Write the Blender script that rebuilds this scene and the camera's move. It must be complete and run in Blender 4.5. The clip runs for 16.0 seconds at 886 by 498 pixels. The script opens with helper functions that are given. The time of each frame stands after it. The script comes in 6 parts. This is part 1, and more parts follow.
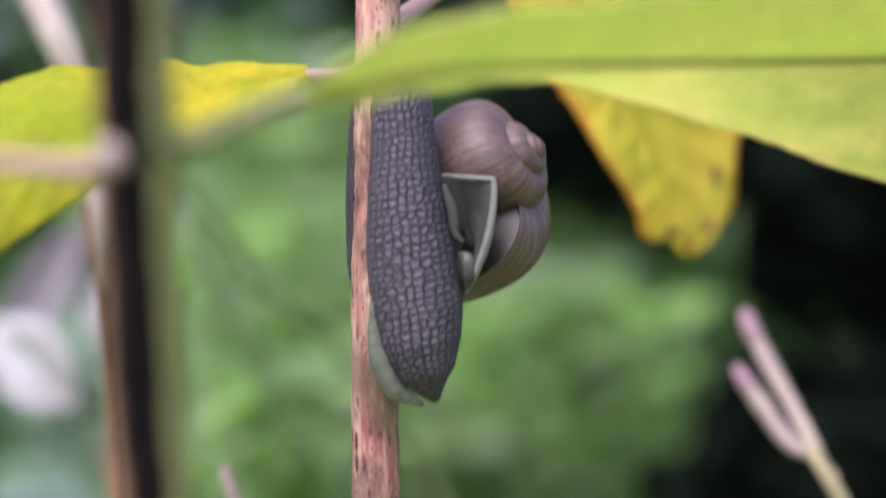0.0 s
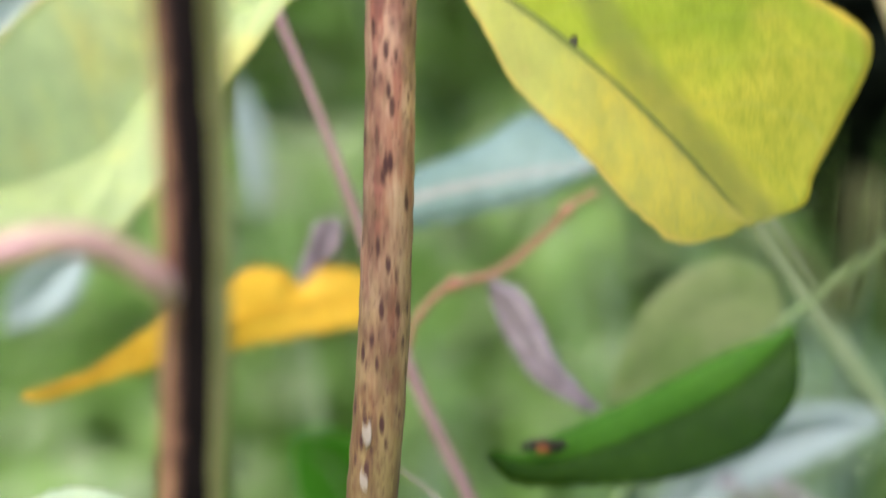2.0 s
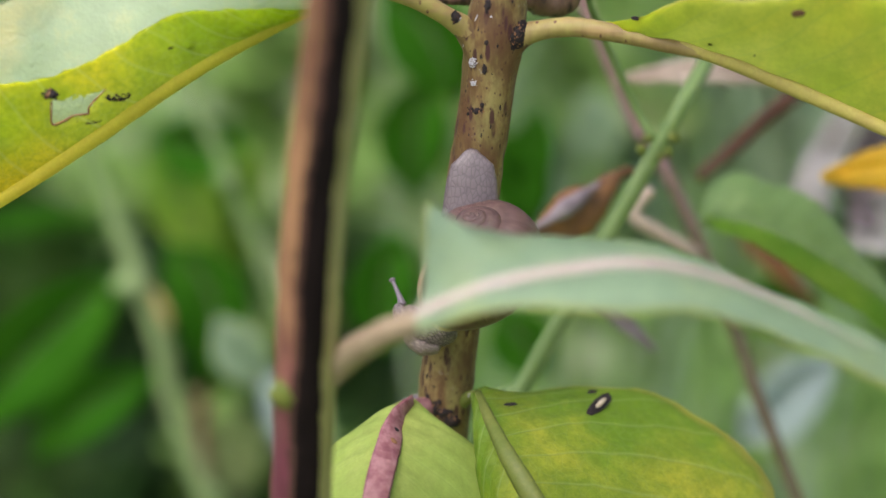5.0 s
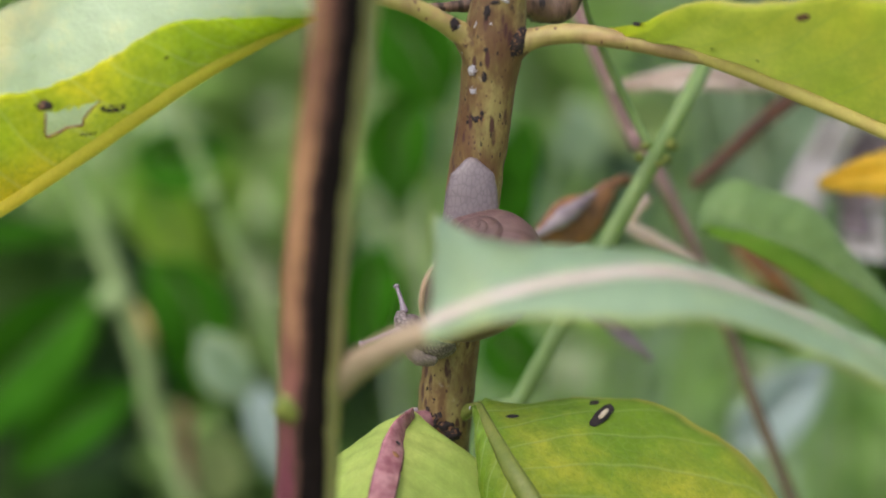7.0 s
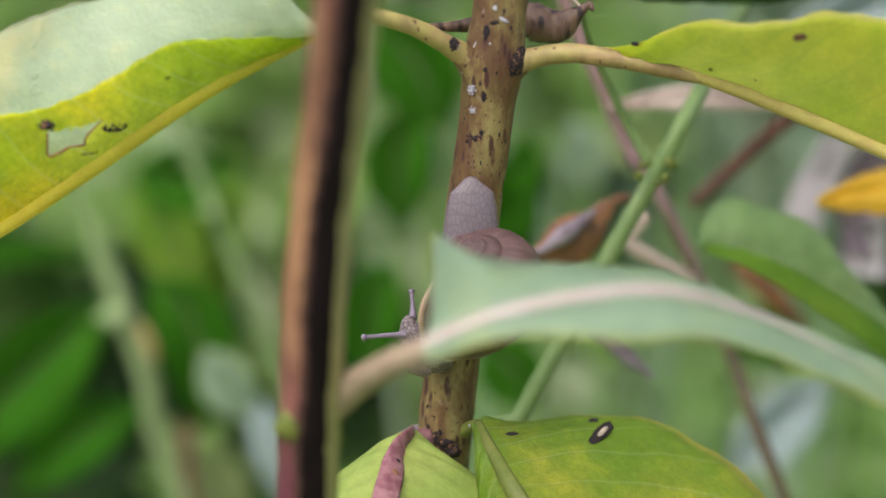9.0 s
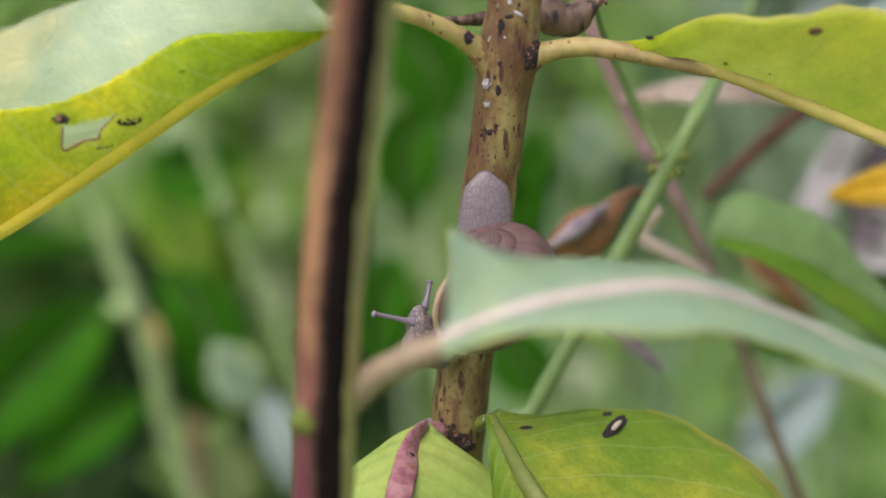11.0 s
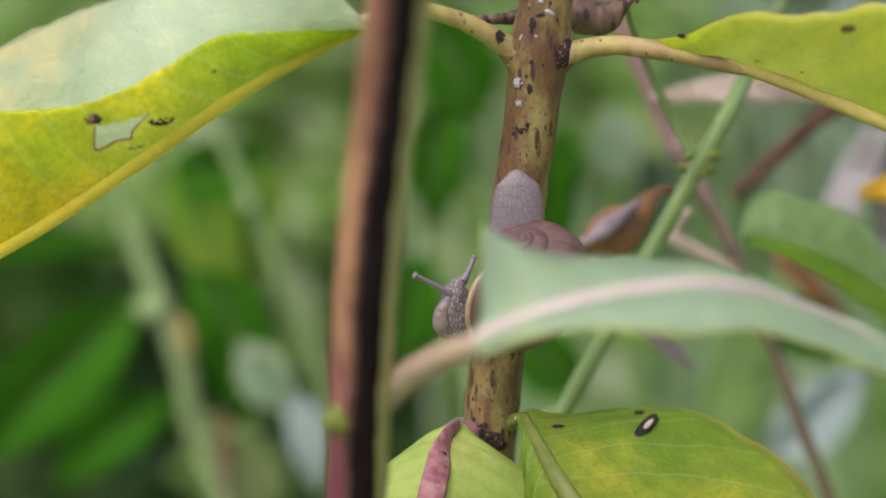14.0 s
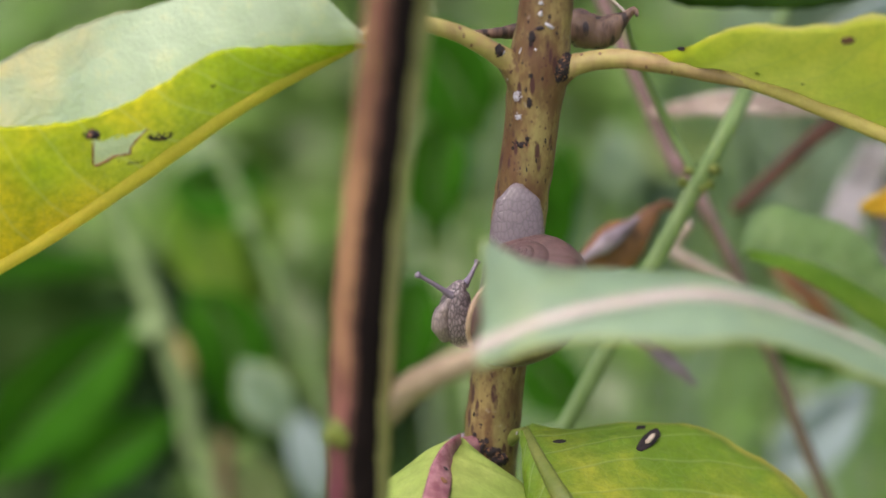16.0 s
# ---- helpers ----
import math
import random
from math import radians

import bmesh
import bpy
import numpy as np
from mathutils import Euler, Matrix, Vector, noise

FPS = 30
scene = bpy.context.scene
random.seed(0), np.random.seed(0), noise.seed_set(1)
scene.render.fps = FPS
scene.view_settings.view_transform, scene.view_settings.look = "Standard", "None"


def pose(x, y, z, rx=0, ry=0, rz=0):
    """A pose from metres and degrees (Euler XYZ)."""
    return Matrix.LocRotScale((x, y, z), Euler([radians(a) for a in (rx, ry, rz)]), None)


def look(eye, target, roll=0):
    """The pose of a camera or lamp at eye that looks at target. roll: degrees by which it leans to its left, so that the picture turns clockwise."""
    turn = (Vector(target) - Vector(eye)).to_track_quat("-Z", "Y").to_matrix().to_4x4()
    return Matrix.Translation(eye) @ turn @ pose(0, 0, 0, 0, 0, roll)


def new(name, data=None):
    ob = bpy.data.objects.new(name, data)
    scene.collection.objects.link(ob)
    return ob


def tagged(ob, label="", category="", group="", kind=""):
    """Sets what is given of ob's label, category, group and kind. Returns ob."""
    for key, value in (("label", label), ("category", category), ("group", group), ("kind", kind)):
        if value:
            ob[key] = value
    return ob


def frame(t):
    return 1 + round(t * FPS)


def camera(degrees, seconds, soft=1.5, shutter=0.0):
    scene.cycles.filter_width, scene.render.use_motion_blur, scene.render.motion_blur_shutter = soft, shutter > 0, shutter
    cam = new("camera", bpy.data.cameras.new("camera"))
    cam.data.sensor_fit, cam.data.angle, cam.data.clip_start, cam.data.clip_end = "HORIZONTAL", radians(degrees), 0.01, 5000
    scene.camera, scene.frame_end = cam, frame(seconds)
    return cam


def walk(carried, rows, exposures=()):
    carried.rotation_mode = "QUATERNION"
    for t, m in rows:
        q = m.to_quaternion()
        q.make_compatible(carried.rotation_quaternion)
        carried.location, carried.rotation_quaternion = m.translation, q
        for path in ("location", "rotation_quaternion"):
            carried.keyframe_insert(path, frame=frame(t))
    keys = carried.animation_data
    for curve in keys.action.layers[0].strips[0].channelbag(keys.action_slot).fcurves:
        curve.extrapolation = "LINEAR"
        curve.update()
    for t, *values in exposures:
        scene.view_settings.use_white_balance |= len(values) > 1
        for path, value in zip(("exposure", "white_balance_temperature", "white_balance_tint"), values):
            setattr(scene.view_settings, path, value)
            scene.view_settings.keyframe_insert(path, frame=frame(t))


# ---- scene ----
cam = camera(20, 16.0, soft=1.5, shutter=0.75)
cam.data.dof.use_dof = True
cam.data.dof.focus_distance = 0.409
cam.data.dof.aperture_fstop = 7.0
walk(cam, [
    (0.0, look((0.0275, -0.4070, 0.6810), (0.0265, -0.0072, 0.6692), -1.47)),
    (0.5, look((0.0272, -0.4061, 0.6753), (0.0254, -0.0066, 0.6539), -1.71)),
    (1.0, look((0.0241, -0.4034, 0.6676), (0.0245, -0.0051, 0.6309), -0.64)),
    (1.5, look((0.0216, -0.4009, 0.6494), (0.0211, -0.0042, 0.5979), -0.49)),
    (2.0, look((0.0199, -0.3983, 0.6476), (0.0227, -0.0058, 0.5708), -0.07)),
    (2.5, look((0.0188, -0.3997, 0.6351), (0.0189, -0.0096, 0.5467), -0.00)),
    (3.0, look((0.0185, -0.3997, 0.6236), (0.0184, -0.0108, 0.5299), -0.15)),
    (3.5, look((0.0109, -0.4011, 0.6147), (0.0148, -0.0141, 0.5138), -0.06)),
    (4.0, look((0.0056, -0.4024, 0.6037), (0.0060, -0.0173, 0.4956), 0.54)),
    (4.2, look((0.0048, -0.4024, 0.6019), (0.0031, -0.0191, 0.4875), 0.60)),
    (6.3, look((-0.0057, -0.3983, 0.5964), (0.0016, -0.0149, 0.4826), 0.58)),
    (6.5, look((-0.0056, -0.3977, 0.5964), (0.0015, -0.0148, 0.4809), 0.59)),
    (7.0, look((-0.0069, -0.3962, 0.5960), (0.0013, -0.0123, 0.4839), 0.35)),
    (7.5, look((-0.0064, -0.3987, 0.5972), (0.0006, -0.0143, 0.4866), 0.47)),
    (8.0, look((-0.0058, -0.3976, 0.5960), (-0.0010, -0.0134, 0.4845), 0.08)),
    (8.5, look((-0.0059, -0.3959, 0.5963), (0.0006, -0.0118, 0.4850), 0.51)),
    (9.0, look((-0.0061, -0.3984, 0.5969), (0.0013, -0.0138, 0.4874), 0.28)),
    (11.5, look((-0.0087, -0.3979, 0.5977), (-0.0012, -0.0138, 0.4862), 0.33)),
    (12.0, look((-0.0088, -0.3984, 0.5940), (0.0009, -0.0129, 0.4876), 0.28)),
    (12.5, look((-0.0103, -0.3993, 0.5964), (-0.0013, -0.0141, 0.4892), 0.45)),
    (13.0, look((-0.0091, -0.4000, 0.5965), (-0.0024, -0.0148, 0.4891), 0.24)),
    (13.5, look((-0.0102, -0.3991, 0.5972), (-0.0039, -0.0145, 0.4876), 0.12)),
    (14.0, look((-0.0107, -0.3979, 0.5975), (-0.0061, -0.0137, 0.4862), 0.04)),
    (14.5, look((-0.0111, -0.3971, 0.5962), (-0.0065, -0.0123, 0.4870), -0.28)),
    (15.0, look((-0.0092, -0.3976, 0.5976), (-0.0067, -0.0127, 0.4887), -0.26)),
    (15.5, look((-0.0099, -0.3964, 0.5972), (-0.0068, -0.0116, 0.4880), 0.13)),
    (16.0, look((-0.0105, -0.3973, 0.5952), (-0.0061, -0.0120, 0.4881), -0.22)),
], exposures=[(0.0, 0.86, 5500, 21), (1.0, 1.1, 5600, 22), (1.6, 1.25, 5850, 17), (2.5, 0.79, 6000, 13), (3.5, 0.7, 6150, 11), (9.0, 0.7, 6150, 13), (16.0, 0.7, 6200, 17)])

# ---- light ----
world = bpy.data.worlds.new("sky")
scene.world = world
world.use_nodes = True
wn = world.node_tree.nodes
sky = wn.new("ShaderNodeTexSky")
sky.sky_type = "NISHITA"
sky.sun_disc = False
sky.sun_elevation, sky.sun_rotation = radians(60), radians(214)
sky.air_density, sky.dust_density, sky.ozone_density = 1.0, 6.0, 0.6
world.node_tree.links.new(sky.outputs[0], wn["Background"].inputs[0])
wn["Background"].inputs[1].default_value = 0.15
sun = new("sun", bpy.data.lights.new("sun", "SUN"))
sun.data.energy, sun.data.angle, sun.data.color = 1.7, radians(60), (1.0, 0.96, 0.9)
sun.matrix_world = look((-0.6, -0.9, 2.4), (0, 0, 0.5))


# ---- materials ----
class Nodes:
    """A node material with one Principled shader, and short ways to add nodes."""

    def __init__(self, name):
        self.mat = bpy.data.materials.new(name)
        self.mat.use_nodes = True
        self.t = self.mat.node_tree
        self.b = self.t.nodes["Principled BSDF"]
        self.out = self.t.nodes["Material Output"]

    def add(self, kind, **values):
        n = self.t.nodes.new("ShaderNode" + kind)
        for key, value in values.items():
            if key in n.inputs:
                n.inputs[key].default_value = value
        return n

    def link(self, a, b):
        self.t.links.new(a, b)

    def coords(self, kind="Object", scale=(1, 1, 1)):
        c, m = self.add("TexCoord"), self.add("Mapping")
        m.inputs["Scale"].default_value = scale
        self.link(c.outputs[kind], m.inputs[0])
        return m.outputs[0]

    def noise(self, vec, scale, detail=3.0, rough=0.6):
        n = self.add("TexNoise", Scale=scale, Detail=detail, Roughness=rough)
        self.link(vec, n.inputs["Vector"])
        return n.outputs["Fac"]

    def cells(self, vec, scale, feature="F1", rand=1.0):
        n = self.t.nodes.new("ShaderNodeTexVoronoi")
        n.feature = feature
        n.inputs["Scale"].default_value = scale
        n.inputs["Randomness"].default_value = rand
        self.link(vec, n.inputs["Vector"])
        return n.outputs["Distance"]

    def ramp(self, fac, stops):
        n = self.add("ValToRGB")
        while len(n.color_ramp.elements) < len(stops):
            n.color_ramp.elements.new(0.5)
        for e, (p, c) in zip(n.color_ramp.elements, stops):
            e.position = p
            e.color = (c, c, c, 1) if isinstance(c, (int, float)) else (*c, 1)
        self.link(fac, n.inputs[0])
        return n.outputs[0]

    def mix(self, fac, a, b, mode="MIX"):
        n = self.t.nodes.new("ShaderNodeMix")
        n.data_type, n.blend_type = "RGBA", mode
        for value, slot in ((fac, 0), (a, 6), (b, 7)):
            if isinstance(value, (int, float)):
                n.inputs[slot].default_value = value
            elif isinstance(value, tuple):
                n.inputs[slot].default_value = (*value, 1)
            else:
                self.link(value, n.inputs[slot])
        return n.outputs[2]

    def math(self, op, a, b=0.0):
        n = self.t.nodes.new("ShaderNodeMath")
        n.operation = op
        for value, slot in ((a, 0), (b, 1)):
            if isinstance(value, (int, float)):
                n.inputs[slot].default_value = value
            else:
                self.link(value, n.inputs[slot])
        return n.outputs[0]

    def bump(self, height, strength, distance):
        n = self.add("Bump", Strength=strength, Distance=distance)
        self.link(height, n.inputs["Height"])
        self.link(n.outputs[0], self.b.inputs["Normal"])
        return n

    def finish(self, colour, rough=0.5, spec=0.5, translucent=0.0, tint=None):
        if isinstance(colour, tuple):
            self.b.inputs["Base Color"].default_value = (*colour, 1)
        else:
            self.link(colour, self.b.inputs["Base Color"])
        if isinstance(rough, (int, float)):
            self.b.inputs["Roughness"].default_value = rough
        else:
            self.link(rough, self.b.inputs["Roughness"])
        self.b.inputs["Specular IOR Level"].default_value = spec
        if translucent:
            tr, mx = self.add("BsdfTranslucent"), self.add("MixShader", Fac=translucent)
            # a blade has two faces, so each one passes the root of the leaf's colour
            root = self.add("Gamma", Gamma=0.55)
            if isinstance(colour, tuple):
                root.inputs[0].default_value = (*colour, 1)
            else:
                self.link(colour, root.inputs[0])
            self.link(root.outputs[0], tr.inputs[0])
            self.link(self.b.outputs[0], mx.inputs[1])
            self.link(tr.outputs[0], mx.inputs[2])
            self.link(mx.outputs[0], self.out.inputs[0])
        return self.mat


def leaf_material(name, green, yellow, amount, vein, veins=9.0, rough=0.45, spec=0.4, translucent=0.3, edge=None, edge_width=0.1, spots=0.0, vein_strength=0.35, along=0.0, grain=1.0, pebble=0.0):
    """A blade: u runs along the midrib, v from 0 at the midrib to 1 at the margin."""
    m = Nodes(name)
    obj = m.coords("Object")
    uv = m.coords("UV")
    sep = m.add("SeparateXYZ")
    m.link(uv, sep.inputs[0])
    u, v = sep.outputs[0], sep.outputs[1]
    large = m.noise(obj, 45, 3, 0.6)
    if along:
        large = m.math("ADD", large, m.math("MULTIPLY", m.math("SUBTRACT", u, 0.45), along))
    patch = m.ramp(large, [(max(0.0, 0.62 - amount * 0.5), 0.0), (min(1.0, 0.85 - amount * 0.45), 1.0)])
    col = m.mix(patch, green, yellow)
    fine = m.noise(obj, 900, 4, 0.7)
    dark = tuple(c * (1 - 0.28 * grain) for c in green)
    col = m.mix(m.ramp(fine, [(0.35, 0.4 * grain), (0.6, 0.0)]), col, dark)
    middle = m.noise(obj, 230, 4, 0.65)
    col = m.mix(m.ramp(middle, [(0.35, 0.45), (0.55, 0.0)]), col, tuple(c * (1 - 0.3 * grain) for c in green))
    col = m.mix(m.ramp(middle, [(0.55, 0.0), (0.75, 0.3)]), col, tuple(min(1.0, c * 1.15) for c in yellow))
    # side veins, swept towards the tip, and the net between them
    wob = m.math("MULTIPLY", m.noise(obj, 120, 2, 0.5), 0.25)
    phase = m.math("ADD", m.math("MULTIPLY", m.math("SUBTRACT", u, m.math("MULTIPLY", v, 0.18)), veins), wob)
    saw = m.math("ABSOLUTE", m.math("SUBTRACT", m.math("FRACT", phase), 0.5))
    side = m.ramp(saw, [(0.0, 1.0), (0.03, 0.5), (0.06, 0.0)])
    net = m.ramp(m.cells(obj, 420, "DISTANCE_TO_EDGE"), [(0.0, 0.6), (0.06, 0.0)])
    lines = m.math("MAXIMUM", side, m.math("MULTIPLY", net, 0.45))
    col = m.mix(m.math("MULTIPLY", lines, vein_strength), col, vein)
    if edge:
        rim = m.ramp(m.math("ADD", v, m.math("MULTIPLY", m.math("SUBTRACT", m.noise(obj, 90, 2), 0.45), 0.12)), [(1.0 - edge_width, 0.0), (1.0, 1.0)])
        col = m.mix(rim, col, edge)
    if spots:
        sp = m.ramp(m.cells(obj, 190), [(0.0, 1.0), (spots, 0.85), (spots * 1.5, 0.0)])
        gate = m.ramp(m.noise(obj, 60, 2), [(0.55, 0.0), (0.62, 1.0)])
        col = m.mix(m.math("MULTIPLY", sp, gate), col, (0.07, 0.035, 0.015))
    h = m.math("ADD", m.math("MULTIPLY", lines, -1.4 * vein_strength), m.math("ADD", m.math("MULTIPLY", m.noise(obj, 350, 3), 0.8), m.math("MULTIPLY", m.noise(obj, 1200, 2), 0.35)))
    if pebble:
        h = m.math("ADD", h, m.math("MULTIPLY", m.cells(obj, 1500), pebble))
    m.bump(h, 0.6, 0.0008)
    r = m.ramp(m.noise(obj, 200, 3), [(0.3, rough - 0.08), (0.7, rough + 0.12)])
    return m.finish(col, r, spec, translucent)


def stem_material(name, base, streak, spot, spot_amount=0.22, streak_amount=0.5, low=None, z0=0.0, z1=1.0, powder=0.0, fine=False, along=(1, 1, 0.12), dots=0.92):
    """Bark of a herb: long streaks, small dark spots, and a change of colour up the stem."""
    m = Nodes(name)
    obj = m.coords("Object")
    long = m.coords("Object", along)
    col = m.mix(m.ramp(m.noise(long, 420, 4, 0.65), [(0.66 - streak_amount * 0.24, 0.0), (0.78 - streak_amount * 0.18, 1.0)]), base, streak)
    blotch = m.ramp(m.noise(m.coords("Object", (1, 1, 0.35)), 110, 4, 0.7), [(0.46, 0.0), (0.64, 0.8)])
    col = m.mix(blotch, col, tuple(c * 0.55 for c in streak))
    if fine:
        pale = m.ramp(m.noise(m.coords("Object", (1, 1, 0.08)), 700, 3, 0.6), [(0.55, 0.0), (0.75, 0.45)])
        col = m.mix(pale, col, tuple(min(1.0, c * 1.35) for c in base))
        mul = m.ramp(m.noise(m.coords("Object", (1, 1, 0.5)), 230, 5, 0.75), [(0.47, 0.0), (0.56, 0.6), (0.68, 0.9)])
        col = m.mix(mul, col, (0.13, 0.055, 0.05))
    if low:
        sep = m.add("SeparateXYZ")
        m.link(obj, sep.inputs[0])
        mr = m.add("MapRange")
        mr.inputs["From Min"].default_value, mr.inputs["From Max"].default_value = z0, z1
        m.link(sep.outputs[2], mr.inputs[0])
        lowcol = m.mix(m.ramp(m.noise(long, 300, 4, 0.65), [(0.42, 0.0), (0.7, 0.9)]), low, tuple(c * 0.5 for c in low))
        if fine:
            smudge = m.ramp(m.noise(m.coords("Object", (1, 1, 0.45)), 200, 4, 0.7), [(0.4, 0.0), (0.54, 0.7), (0.7, 0.95)])
            lowcol = m.mix(smudge, lowcol, (0.085, 0.032, 0.015))
            moss = m.ramp(m.noise(m.coords("Object", (1, 1, 0.4)), 140, 3, 0.6), [(0.52, 0.0), (0.68, 0.5)])
            lowcol = m.mix(moss, lowcol, (0.24, 0.23, 0.075))
            grit = m.ramp(m.noise(m.coords("Object", (1, 1, 0.6)), 1300, 3, 0.7), [(0.5, 0.0), (0.68, 0.6)])
            lowcol = m.mix(grit, lowcol, (0.12, 0.06, 0.03))
        col = m.mix(mr.outputs[0], lowcol, col)
    warp = m.coords("Object", (1, 1, 0.26))
    sp = m.ramp(m.cells(warp, 640), [(0.0, 1.0), (spot_amount, 0.9), (spot_amount * 1.35, 0.0)])
    gate = m.ramp(m.noise(obj, 170, 3), [(0.38, 0.0), (0.5, 1.0)])
    col = m.mix(m.math("MULTIPLY", sp, gate), col, spot)
    sp2 = m.ramp(m.cells(m.coords("Object", (1, 1, 0.45)), 350), [(0.0, 1.0), (0.075, 0.85), (0.13, 0.0)])
    col = m.mix(m.math("MULTIPLY", sp2, dots), col, spot)
    if fine:
        sp3 = m.ramp(m.cells(m.coords("Object", (1, 1, 0.7)), 1150), [(0.0, 1.0), (0.16, 0.9), (0.24, 0.0)])
        gate3 = m.ramp(m.noise(obj, 240, 3), [(0.38, 0.0), (0.52, 0.95)])
        col = m.mix(m.math("MULTIPLY", sp3, gate3), col, spot)
    if powder:
        pw = m.ramp(m.noise(obj, 330, 4, 0.7), [(0.66, 0.0), (0.72, powder)])
        col = m.mix(pw, col, (0.62, 0.6, 0.58))
    m.bump(m.math("ADD", m.noise(long, 900, 4, 0.7), m.math("MULTIPLY", sp, -0.3)), 0.4, 0.0004)
    return m.finish(col, m.ramp(m.noise(obj, 300, 3), [(0.3, 0.42), (0.7, 0.6)]), 0.4)


def plain_material(name, a, b, scale=150.0, rough=0.6, spec=0.3, translucent=0.0, bump=0.3, stretch=(1, 1, 1), dist=0.0005):
    m = Nodes(name)
    vec = m.coords("Object", stretch)
    n = m.noise(vec, scale, 4, 0.65)
    col = m.mix(m.ramp(n, [(0.35, 0.0), (0.65, 1.0)]), a, b)
    col = m.mix(m.ramp(m.noise(vec, scale * 6, 3, 0.7), [(0.4, 0.25), (0.7, 0.0)]), col, tuple(c * 0.5 for c in a))
    if bump:
        m.bump(m.noise(vec, scale * 3, 4, 0.7), bump, dist)
    return m.finish(col, rough, spec, translucent)


def island_material(name, stops, rough=0.5, translucent=0.25, spec=0.3):
    """Leaves of a thicket: one colour from the ramp for each leaf, mottled."""
    m = Nodes(name)
    g = m.add("NewGeometry")
    col = m.ramp(g.outputs["Random Per Island"], stops)
    n = m.noise(m.coords("Object"), 70, 3)
    col = m.mix(m.ramp(n, [(0.3, 0.4), (0.7, 0.0)]), col, tuple(c * 0.4 for c in stops[0][1]))
    m.bump(m.noise(m.coords("Object"), 250, 3), 0.3, 0.001)
    return m.finish(col, rough, spec, translucent)


def skin_material(name, pale, dark, scale, stretch=(1, 1, 0.6), rough=0.35, furrow_in=0.85, width=0.28, relief=0.8):
    """Wet snail skin: raised cells with dark furrows between them."""
    m = Nodes(name)
    vec = m.coords("Object", stretch)
    warp = m.t.nodes.new("ShaderNodeVectorMath")
    warp.operation = "ADD"
    nz = m.add("TexNoise", Scale=scale * 0.5)
    m.link(vec, nz.inputs["Vector"])
    sc = m.t.nodes.new("ShaderNodeVectorMath")
    sc.operation = "SCALE"
    sc.inputs["Scale"].default_value = 0.5 / scale
    m.link(nz.outputs["Color"], sc.inputs[0])
    m.link(vec, warp.inputs[0])
    m.link(sc.outputs[0], warp.inputs[1])
    edge = m.cells(warp.outputs[0], scale, "DISTANCE_TO_EDGE", 0.85)
    furrow = m.ramp(edge, [(0.0, 1.0), (width * 0.35, 0.6), (width, 0.0)])
    big = m.noise(m.coords("Object"), 130, 3)
    col = m.mix(m.ramp(big, [(0.3, 0.0), (0.7, 0.45)]), pale, dark)
    col = m.mix(m.math("MULTIPLY", furrow, furrow_in), col, tuple(c * 0.35 for c in dark))
    m.bump(m.ramp(edge, [(0.0, 0.0), (0.15, 0.7), (0.45, 1.0)]), relief, 0.0006)
    return m.finish(col, rough, 0.5)


def tubercle_material(name, pale, dark, rows, cols):
    """Coarse snail skin: staggered rows of raised knobs; u runs along the body, v round it."""
    m = Nodes(name)
    sep = m.add("SeparateXYZ")
    m.link(m.coords("UV"), sep.inputs[0])
    obj = m.coords("Object")
    wob = m.math("MULTIPLY", m.noise(obj, 110, 2), 1.4)
    across = m.math("ADD", m.math("ADD", m.math("MULTIPLY", sep.outputs[0], rows), wob), m.math("MULTIPLY", sep.outputs[1], cols * 0.12))
    round_ = m.math("ADD", m.math("MULTIPLY", sep.outputs[1], cols), m.math("MULTIPLY", m.noise(obj, 140, 2), 1.2))
    comb = m.add("CombineXYZ")
    m.link(across, comb.inputs[0])
    m.link(round_, comb.inputs[1])
    edge = m.cells(comb.outputs[0], 1.0, "DISTANCE_TO_EDGE", 0.42)
    fine = m.cells(comb.outputs[0], 2.6, "DISTANCE_TO_EDGE", 0.9)
    furrow = m.ramp(edge, [(0.0, 1.0), (0.06, 0.7), (0.2, 0.0)])
    col = m.mix(m.ramp(m.noise(obj, 130, 3), [(0.3, 0.0), (0.7, 0.5)]), pale, tuple(c * 0.55 for c in pale))
    col = m.mix(m.math("MULTIPLY", m.ramp(fine, [(0.0, 1.0), (0.12, 0.0)]), 0.4), col, dark)
    col = m.mix(furrow, col, dark)
    h = m.math("ADD", m.ramp(edge, [(0.0, 0.0), (0.2, 0.65), (0.5, 1.0)]), m.math("MULTIPLY", m.ramp(fine, [(0.0, 0.0), (0.2, 1.0)]), 0.15))
    m.bump(h, 0.7, 0.0007)
    return m.finish(col, 0.4, 0.4)


